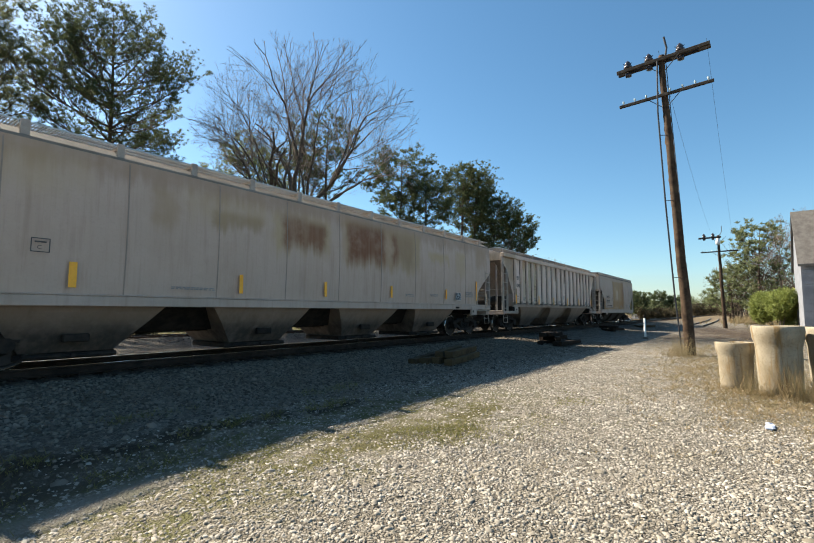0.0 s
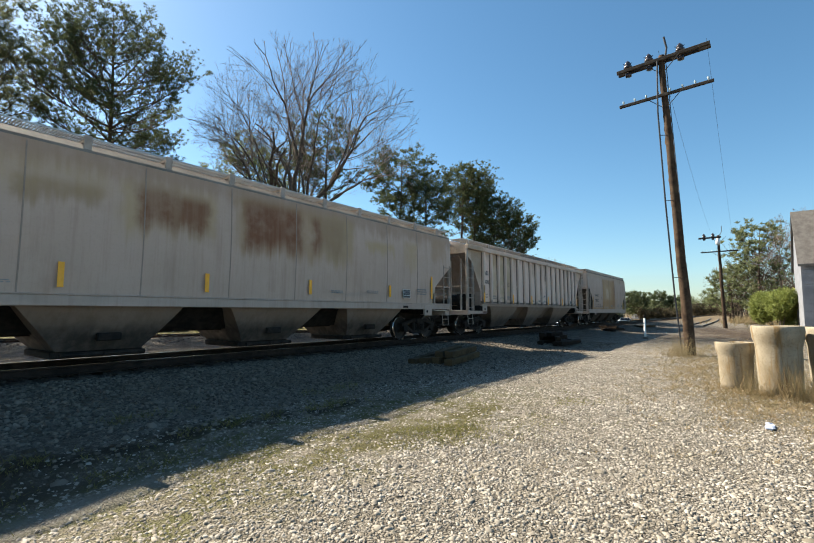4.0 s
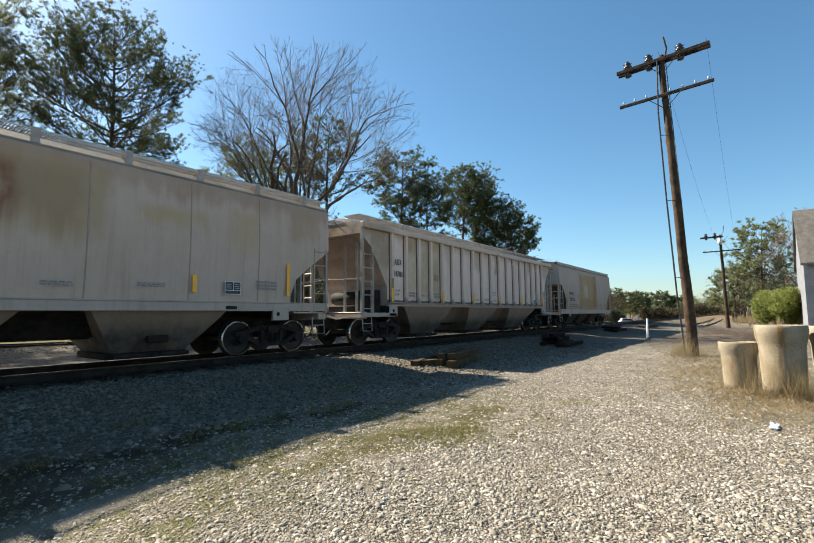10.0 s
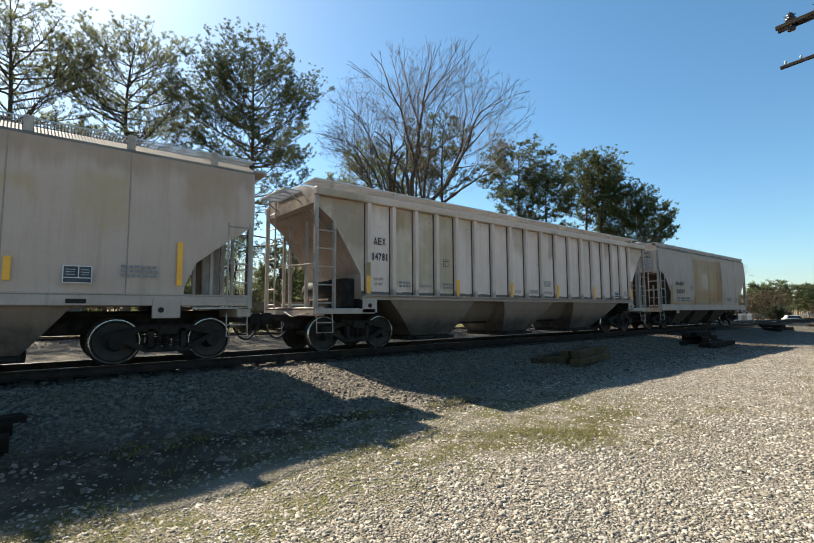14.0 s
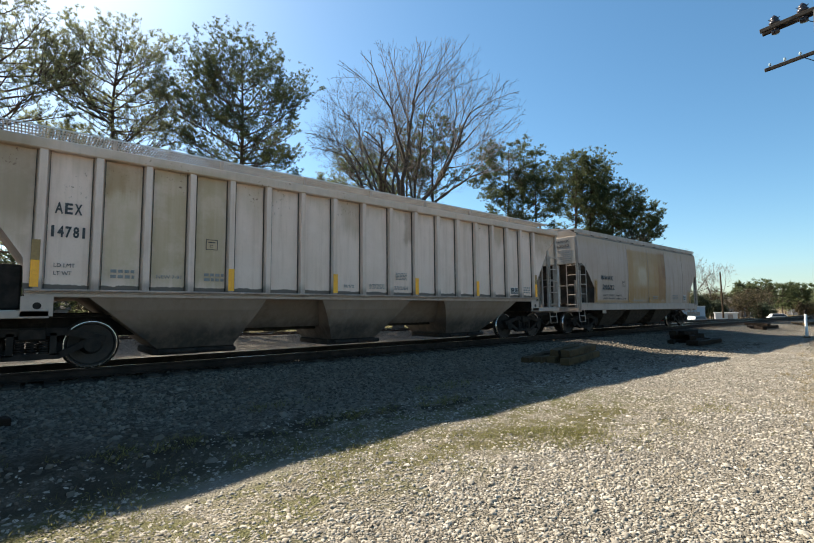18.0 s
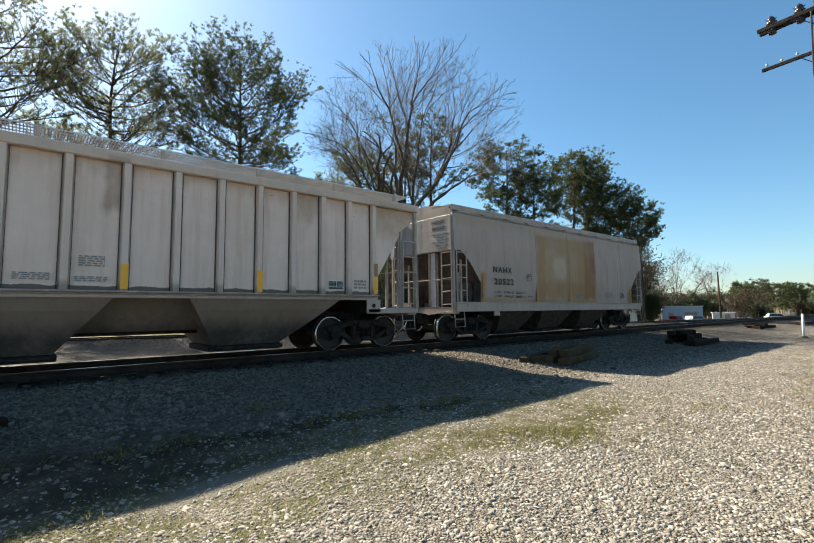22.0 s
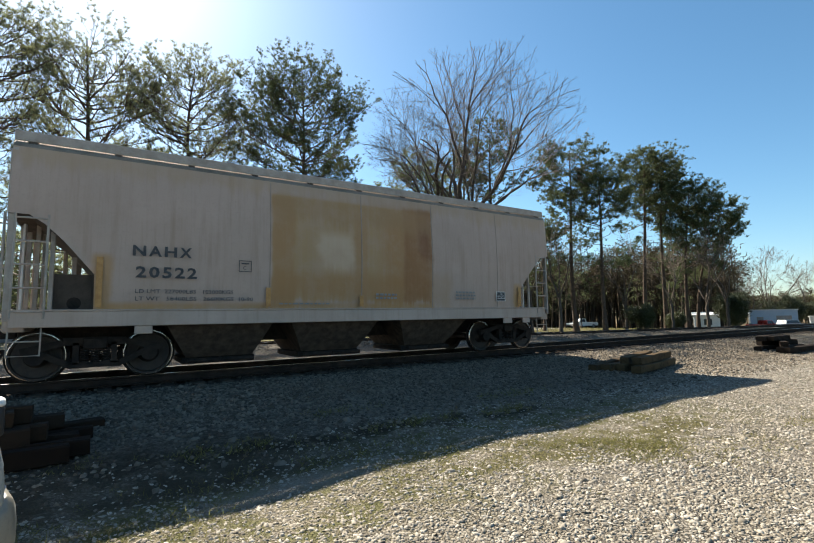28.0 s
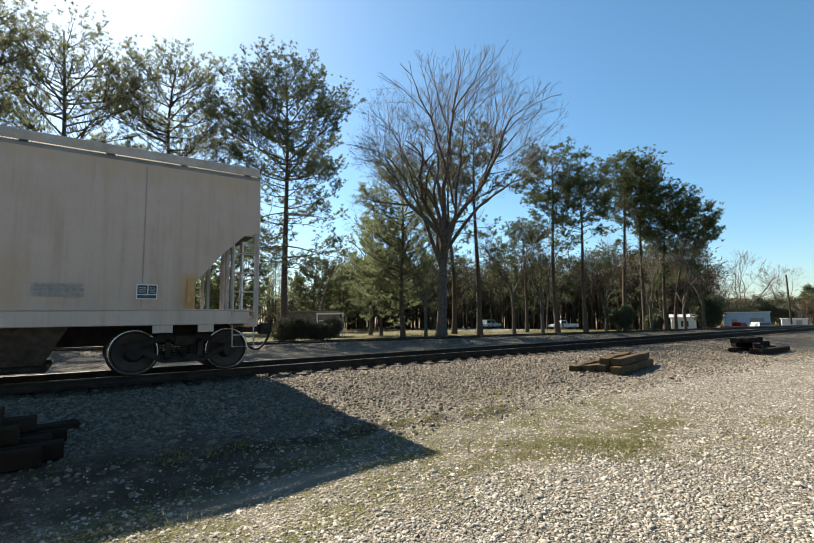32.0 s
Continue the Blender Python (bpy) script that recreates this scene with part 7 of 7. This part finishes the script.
# ---- buildings ----
def shed(name, label, at, rz, w, d, h, wall, roof, rise=0.0, windows=(), doors=(), category="building"):
    """Building with walls, overhanging roof, windows with frames, doors."""
    b = thing(name, label, category, (at[0], at[1], float(ground_z(*at)) - 0.05), rz)
    g = Geo()
    for a0, a1, b0, b1 in ((-w / 2, w / 2, -d / 2, -d / 2 + 0.15), (-w / 2, w / 2, d / 2 - 0.15, d / 2), (-w / 2, -w / 2 + 0.15, -d / 2 + 0.15, d / 2 - 0.15), (w / 2 - 0.15, w / 2, -d / 2 + 0.15, d / 2 - 0.15)):
        part("wall", Geo().box(a0, a1, b0, b1, 0, h), wall, b)
    if rise:
        for s in (-1, 1):
            part("roof", Geo().loft([[(x, s * (d / 2 + 0.3), h - 0.12), (x, 0, h + rise), (x, 0, h + rise + 0.12), (x, s * (d / 2 + 0.3), h)] for x in (-w / 2 - 0.25, w / 2 + 0.25)]), roof, b, "sloping roof")
            part("gable", Geo().loft([[(x, -d / 2, h), (x, d / 2, h), (x, 0, h + rise - 0.05)] for x in (s * w / 2 - 0.07, s * w / 2 + 0.07)]), wall, b)
    else:
        part("roof", Geo().cbox(-w / 2 - 0.15, w / 2 + 0.15, -d / 2 - 0.15, d / 2 + 0.15, h, h + 0.15, 0.02), roof, b, "flat metal roof")
    for u, z, ww, hh in windows:
        win = part("window", Geo().box(u - ww / 2, u + ww / 2, -d / 2 - 0.03, -d / 2 - 0.005, z, z + hh), M_glass, b, "dark window")
        for a0, a1, c0, c1 in ((u - ww / 2 - 0.08, u + ww / 2 + 0.08, z - 0.08, z), (u - ww / 2 - 0.08, u + ww / 2 + 0.08, z + hh, z + hh + 0.08), (u - ww / 2 - 0.08, u - ww / 2, z, z + hh), (u + ww / 2, u + ww / 2 + 0.08, z, z + hh), (u - 0.03, u + 0.03, z, z + hh)):
            part("frame_bar", Geo().box(a0, a1, -d / 2 - 0.06, -d / 2 - 0.004, c0, c1), M_white, win)
    for u, ww, hh in doors:
        part("door", Geo().cbox(u - ww / 2, u + ww / 2, -d / 2 - 0.05, -d / 2 - 0.005, 0.05, hh, 0.01), M_steel, b, "plain door")
    return b


x, y = polar(65.3, 84)
shed("small_building", "small white building with dark window behind trees", (x, y), -62, 3.2, 4, 2.4, M_white, M_white, 0.3, [(0.1, 0.9, 1.0, 0.9)])
x, y = polar(70.7, 112)
shed("metal_building", "long pale blue metal building", (x, y), -66, 7.0, 6, 3.3, M_bluewall, M_white, 0, [], [(1.5, 2.2, 2.3), (-2, 1.0, 2.1)])
x, y = polar(74.4, 104)
shed("box_trailer", "white box trailer in far yard", (x, y), -70, 3.4, 2.2, 2.1, M_white, M_white, 0, [], [(0.6, 0.8, 1.9)], "trailer")
x, y = polar(75.4, 180)
shed("house", "far house with pale roof behind bushes", (x, y), -66, 6.6, 8, 4.2, M_siding, M_shingle, 2.2, [(-2, 1, 1.1, 1.2), (2, 1, 1.1, 1.2)], [(0, 0.95, 2.0)], "house")
x, y = polar(81.0, 230)
shed("house", "far low house by the road", (x, y), -40, 11, 8, 2.8, M_siding, M_shingle, 1.8, [(-2, 1, 1.1, 1.2), (2, 1, 1.1, 1.2)], [(0, 0.95, 2.0)], "house")
x, y = polar(22.5, 56)
sh = shed("shed", "low brown shed with white porch frame", (x, y), -22, 7.0, 4.0, 2.9, M_brownwall, M_brownwall, 0.0, [], [(-1.2, 0.9, 2.0)])
for u in (0.9, 3.8):
    part("porch_post", Geo().cbox(u - 0.06, u + 0.06, -2.9, -2.78, 0, 2.75, 0.01), M_white, sh, "white porch post")
part("porch_beam", Geo().cbox(0.8, 3.9, -2.92, -2.76, 2.65, 2.82, 0.01), M_white, sh, "white porch beam")
part("porch_rail", Geo().cbox(0.95, 3.75, -2.87, -2.81, 1.9, 1.98, 0.01), M_white, sh)
x, y = polar(-0.5, 74)
shed("house", "low grey house seen beyond the siding", (x, y), 0, 10, 8, 2.6, M_siding, M_shingle, 1.0, [(-4, 0.9, 1.2, 1.1), (3.5, 0.9, 1.2, 1.1)], [(0, 0.95, 2.0)], "house")
x, y = polar(-12, 72)
shed("house", "pale long house seen beyond the siding", (x, y), 6, 12, 8, 2.6, M_siding, M_shingle, 1.2, [(-3, 0.9, 1.2, 1.1), (3, 0.9, 1.2, 1.1)], [(0, 0.95, 2.0)], "house")


def grey_house():
    """Steep-gabled grey house whose corner shows at the edge of the field."""
    x, y = polar(98.9, 40)
    h = thing("house", "grey house with steep shingled gable roof", "house", (x, y, -0.05), 0)
    w, d, e, rise = 5.2, 7.0, 4.6, 3.4
    # walls of lapped boards: gable ends face along y, the eaves along x
    for sx in (-1, 1):
        for k in range(20):
            z0 = e * k / 20
            part("board", Geo().box(min(sx * w / 2, sx * (w / 2 - 0.06)) - 0.01 * (sx < 0), max(sx * w / 2, sx * (w / 2 - 0.06)), -d / 2, d / 2, z0, z0 + e / 20 - 0.012), M_siding, h)
    for sy in (-1, 1):
        part("gable_wall", Geo().loft([[(-w / 2, yy, 0), (w / 2, yy, 0), (w / 2, yy, e), (0, yy, e + rise), (-w / 2, yy, e)] for yy in (sy * d / 2 - 0.06, sy * d / 2 + 0.06)]), M_siding, h, "grey gable wall")
    for sx in (-1, 1):
        part("roof", Geo().loft([[(sx * (w / 2 + 0.25), yy, e - 0.28), (0, yy, e + rise + 0.05), (0, yy, e + rise + 0.2), (sx * (w / 2 + 0.25), yy, e - 0.13)] for yy in (-d / 2 - 0.2, d / 2 + 0.2)]), M_shingle, h, "steep grey shingle roof")
    win = part("window", Geo().box(-w / 2 - 0.04, -w / 2 - 0.015, 0.6, 1.6, 1.2, 2.6), M_glass, h, "dark window")
    for y0, y1 in ((0.5, 0.6), (1.6, 1.7)):
        part("frame_bar", Geo().box(-w / 2 - 0.06, -w / 2 - 0.016, y0, y1, 1.1, 2.7), M_white, win)
    part("door", Geo().box(-w / 2 - 0.05, -w / 2 - 0.015, -1.2, -0.3, 0, 2.05), M_steel, h, "grey door")


grey_house()


# ---- grass, weeds, litter ----
def blades_stuff(name, label, pts, sizes, n, length, width, mat, up):
    v, f = scatter_clumps(pts, sizes, n, length, width, 0.03, up, 8)
    ob = part(name, big_mesh(name, v, f, mat), mat, None)
    tagged(ob, label, "grass", kind="stuff")


def patch(r, n, cx, cy, sx, sy):
    out = []
    for _ in range(n):
        x, y = r.gauss(cx, sx), r.gauss(cy, sy)
        out.append((x, y, float(ground_z(x, y)) - 0.005))
    return out


rg = random.Random(3)
pts = patch(rg, 1300, 14.5, 0.8, 3.0, 0.7) + patch(rg, 500, 10.6, -0.2, 0.7, 0.6) + patch(rg, 500, 9.2, -0.6, 1.4, 0.7) + patch(rg, 800, 20.0, 1.0, 3.0, 1.0) + patch(rg, 900, 40.0, -3.0, 12.0, 3.0)
blades_stuff("dry_grass", "short matted dry tan grass", pts, [rg.uniform(0.5, 1.2) for _ in pts], 14, 0.11, 0.008, M_drygrass, 0.25)
pts = patch(rg, 60, 18.1, 2.0, 0.5, 0.3) + patch(rg, 60, 10.35, -0.8, 0.12, 0.25) + patch(rg, 26, 10.45, -0.2, 0.1, 0.25) + patch(rg, 8, 11.0, 0.5, 0.25, 0.25)
blades_stuff("tall_dry_grass", "tall dry grass stalks by pole and planters", pts, [rg.uniform(0.6, 1.3) for _ in pts], 9, 0.7, 0.0055, M_drygrass, 2.2)
pts = patch(rg, 500, 84.0, -1.0, 9.0, 1.6)
blades_stuff("tall_dry_grass", "tall russet dry grass by the far track", pts, [rg.uniform(0.7, 1.4) for _ in pts], 10, 0.9, 0.045, M_drygrass, 1.6)
pts = []
for _ in range(5200):
    x = rg.uniform(-2.5, 9.0) if rg.random() < 0.5 else rg.gauss(5.4, 1.0)
    y = rg.gauss(4.45 - 0.2 * x, 0.5)
    if rg.random() < 0.06:
        x, y = rg.gauss(0.4, 0.5), rg.gauss(5.6, 0.35)
    if noise.noise((x * 0.9, y * 1.5, 2.0)) > 0.02 + 0.25 * rg.random() or x < 1.0 and y < 4.6:
        pts.append((x, y, float(ground_z(x, y)) - 0.005))
blades_stuff("weeds", "low yellowish green weeds in the gravel", pts, [rg.uniform(0.5, 1.2) for _ in pts], 12, 0.055, 0.007, M_weeds, 0.35)
pts = patch(rg, 50, 1.2, 5.85, 0.4, 0.12) + patch(rg, 60, 3.5, 5.65, 0.7, 0.12) + patch(rg, 45, 5.4, 5.45, 0.4, 0.1) + patch(rg, 50, 6.5, 6.6, 0.5, 0.15) + patch(rg, 40, 2.3, 4.9, 0.6, 0.16) + patch(rg, 25, 3.0, 6.9, 0.4, 0.1)
blades_stuff("weed_tufts", "small tufts of mixed weeds on the ballast toe", pts, [rg.uniform(0.6, 1.3) for _ in pts], 14, 0.085, 0.008, M_weeds, 0.5)
pts = []
for _ in range(5000):
    x = rg.uniform(4, 70)
    y = rg.uniform(22, 50)
    if y > siding_y(x) + 3.2:
        pts.append((x, y, float(ground_z(x, y)) - 0.005))
blades_stuff("lawn_grass", "thin winter lawn beyond the siding", pts, [rg.uniform(0.7, 1.4) for _ in pts], 12, 0.14, 0.02, M_weeds, 0.5)
lt = thing("litter", "crumpled blue and white wrapper on gravel", "litter", (7.85, -0.13, float(ground_z(7.85, -0.13))))
g = Geo()
ring = []
for k in range(6):
    ring.append([(0.07 * k - 0.18 + rnd.gauss(0, 0.01), 0.045 * math.cos(a) + rnd.gauss(0, 0.012), 0.022 + 0.018 * math.sin(a) + rnd.gauss(0, 0.008)) for a in np.linspace(0, 2 * math.pi, 9)[:-1]])
part("wrapper", g.loft(ring), M_litter, lt)

# ---- loose stones ----
def stones(name, label, pts, sizes, mat, flat=0.6):
    """Angular stones, one mesh."""
    r = np.random.default_rng(9)
    kinds = []
    for i in range(10):
        bm = bmesh.new()
        bmesh.ops.create_cone(bm, cap_ends=True, segments=4, radius1=0.55, radius2=0.33, depth=0.8)
        for v in bm.verts:
            v.co.x += r.uniform(-0.14, 0.14)
            v.co.y += r.uniform(-0.14, 0.14)
            v.co.z += r.uniform(-0.16, 0.12)
            v.co.z *= flat
        # flat-topped, four-sided chips without a bottom
        bmesh.ops.delete(bm, geom=[f for f in bm.faces if all(v.co.z < 0 for v in f.verts)], context='FACES_ONLY')
        bmesh.ops.triangulate(bm, faces=bm.faces)
        bm.verts.ensure_lookup_table()
        kinds.append((np.array([v.co[:] for v in bm.verts]), np.array([[v.index for v in f.verts] for f in bm.faces])))
        bm.free()
    P = np.asarray(pts, dtype=float)
    S = np.asarray(sizes, dtype=float)
    ix = r.integers(0, len(kinds), len(P))
    V, F, n = [], [], 0
    for k, (kv, kf) in enumerate(kinds):
        sel = np.where(ix == k)[0]
        if not len(sel):
            continue
        a, t = r.uniform(0, 2 * np.pi, len(sel)), r.normal(0, 0.35, len(sel))
        c, s = np.cos(a), np.sin(a)
        ct, st = np.cos(t), np.sin(t)
        sc = S[sel][:, None] * np.stack([r.uniform(0.8, 1.7, len(sel)), r.uniform(0.6, 1.1, len(sel)), r.uniform(0.6, 1.1, len(sel))], 1)
        v = kv[None] * sc[:, None, :]
        y1, z1 = v[..., 1] * ct[:, None] - v[..., 2] * st[:, None], v[..., 1] * st[:, None] + v[..., 2] * ct[:, None]
        x2, y2 = v[..., 0] * c[:, None] - y1 * s[:, None], v[..., 0] * s[:, None] + y1 * c[:, None]
        w = np.stack([x2, y2, z1], -1) + P[sel][:, None, :]
        V.append(w.reshape(-1, 3))
        F.append((kf[None] + (np.arange(len(sel)) * len(kv))[:, None, None] + n).reshape(-1, 3))
        n += w.shape[0] * w.shape[1]
    ob = part(name, big_mesh(name, np.concatenate(V), np.concatenate(F), mat), mat, None)
    tagged(ob, label, "gravel", kind="stuff")


def stone_points(n, x0, x1, y0, y1, seed, thin=None, power=1.0):
    r = np.random.default_rng(seed)
    x = x0 + (x1 - x0) * r.uniform(0, 1, n) ** power
    y = r.uniform(y0, y1, n)
    if thin is not None:
        keep = r.uniform(0, 1, n) < thin(x, y)
        x, y = x[keep], y[keep]
    return np.stack([x, y, ground_z(x, y) + 0.004], 1)


def soil_shade(x, y):
    """Where stones thin out over dark soil at the foot of the ballast, which also stands for the train's shade."""
    bare = (1 - smooth(1.2, 3.6, x)) * smooth(4.55, 5.0, y) * (1 - smooth(6.3, 7.6, y))
    seam = 0.85 * (1 - smooth(0.12, 0.42, np.abs(y - 6.0 + 0.1 * x - 0.12 * np.sin(1.9 * x)))) * (1 - smooth(5.5, 7.0, x))
    return np.maximum(bare, seam)


def lot_density(x, y):
    clump = 0.8 + 0.2 * np.sin(1.3 * x + 0.6 * y) * np.sin(0.9 * y - 0.5 * x + 1.0)
    weedy = 1 - 0.3 * smooth(2.9, 3.6, y) * (1 - smooth(4.9, 5.8, y)) * (1 - smooth(7, 9, x))
    weedy = weedy * (1 - 0.5 * (1 - smooth(0.15, 0.7, np.abs(y + 0.2 * x - 4.5))) * smooth(2.5, 4.0, x) * (1 - smooth(6.5, 8, x)))
    weedy = weedy * (1 - 0.85 * (1 - smooth(0.1, 0.3, np.abs(y - 4.42))) * smooth(0.5, 0.9, x) * (1 - smooth(2.0, 2.6, x)))
    earthy = 1 - 0.55 * (1 - smooth(-0.4, 1.0, y)) * smooth(6.6, 8.5, x)
    return clump * weedy * earthy * (1 - smooth(5.4, 6.4, y)) * (1 - 0.85 * soil_shade(x, y))


def fan_points(n, az0, az1, d0, d1, seed, thin):
    """Points over a sector of the lot, closer together near its tip."""
    r = np.random.default_rng(seed)
    az, d = np.radians(r.uniform(az0, az1, n)), d0 + (d1 - d0) * r.uniform(0, 1, n)
    x, y = d * np.sin(az), d * np.cos(az)
    keep = r.uniform(0, 1, n) < thin(x, y)
    x, y = x[keep], y[keep]
    return np.stack([x, y, ground_z(x, y) + 0.004], 1)


P = fan_points(170000, -14, 103, 2.7, 21.0, 21, lot_density)
stones("gravel_stones", "loose pale limestone gravel stones", P, rng.lognormal(math.log(0.025), 0.34, len(P)), M_lotstone, 0.42)
P = stone_points(56000, -4.0, 24.0, 4.8, 10.2, 22, lambda x, y: (0.45 * smooth(4.8, 5.6, y) + 0.55 * smooth(6.2, 7.4, y)) * (1 - 0.75 * soil_shade(x, y)), 1.4)
stones("ballast_stones", "angular grey brown ballast stones by the main track", P, rng.lognormal(math.log(0.05), 0.32, len(P)), M_balstone, 0.7)
P = stone_points(11000, -6.0, 34.0, 10.0, 15.0, 23, None, 1.1)
stones("ballast_stones", "angular grey ballast between the rails", P, rng.lognormal(math.log(0.055), 0.25, len(P)), M_sidestone, 0.75)
P = stone_points(6000, -4.0, 46.0, 0, 1, 24)
P[:, 1] = siding_y(P[:, 0]) + rng.uniform(-3.2, 3.2, len(P))
P[:, 2] = ground_z(P[:, 0], P[:, 1]) + 0.01
stones("ballast_stones", "grey ballast of the siding", P, rng.lognormal(math.log(0.065), 0.25, len(P)), M_sidestone, 0.75)


# ---- what moves: the train rolls to the left, slowly gathering speed ----
TRAVEL = [(0, -23.25), (1, -22.39), (2, -21.49), (3, -20.55), (4, -19.57), (5, -18.53), (6, -17.44), (7, -16.29), (8, -15.09), (9, -13.83), (10, -12.52),
          (11, -11.15), (12, -9.72), (13, -8.25), (14, -6.72), (15, -5.14), (16, -3.52), (17, -1.85), (18, -0.14), (19, 1.61), (20, 3.41), (21, 5.23),
          (22, 7.10), (23, 9.00), (24, 10.93), (25, 12.89), (26, 14.89), (27, 16.93), (28, 19.00), (29, 21.12), (30, 23.27), (31, 25.48), (32, 27.74)]


def motions():
    ts, ss = [t for t, _ in TRAVEL], [s for _, s in TRAVEL]
    fine = np.polyfit(ts, ss, 5)
    for car, x0 in CARS:
        walk(car, [(t, pose(x0 - float(np.polyval(fine, t)), TRACK_Y, RAIL_Z)) for t in np.arange(0, 32.01, 1.0)])
    start = float(np.polyval(fine, 0))
    for ws in WHEELS:
        at = ws.matrix_basis.translation.copy()
        rows = []
        for t in np.arange(0, 32.01, 0.25):
            turn = -math.degrees((float(np.polyval(fine, t)) - start) / 0.457)
            rows.append((float(t), pose(*at, 0, turn, 0)))
        walk(ws, rows)


motions()
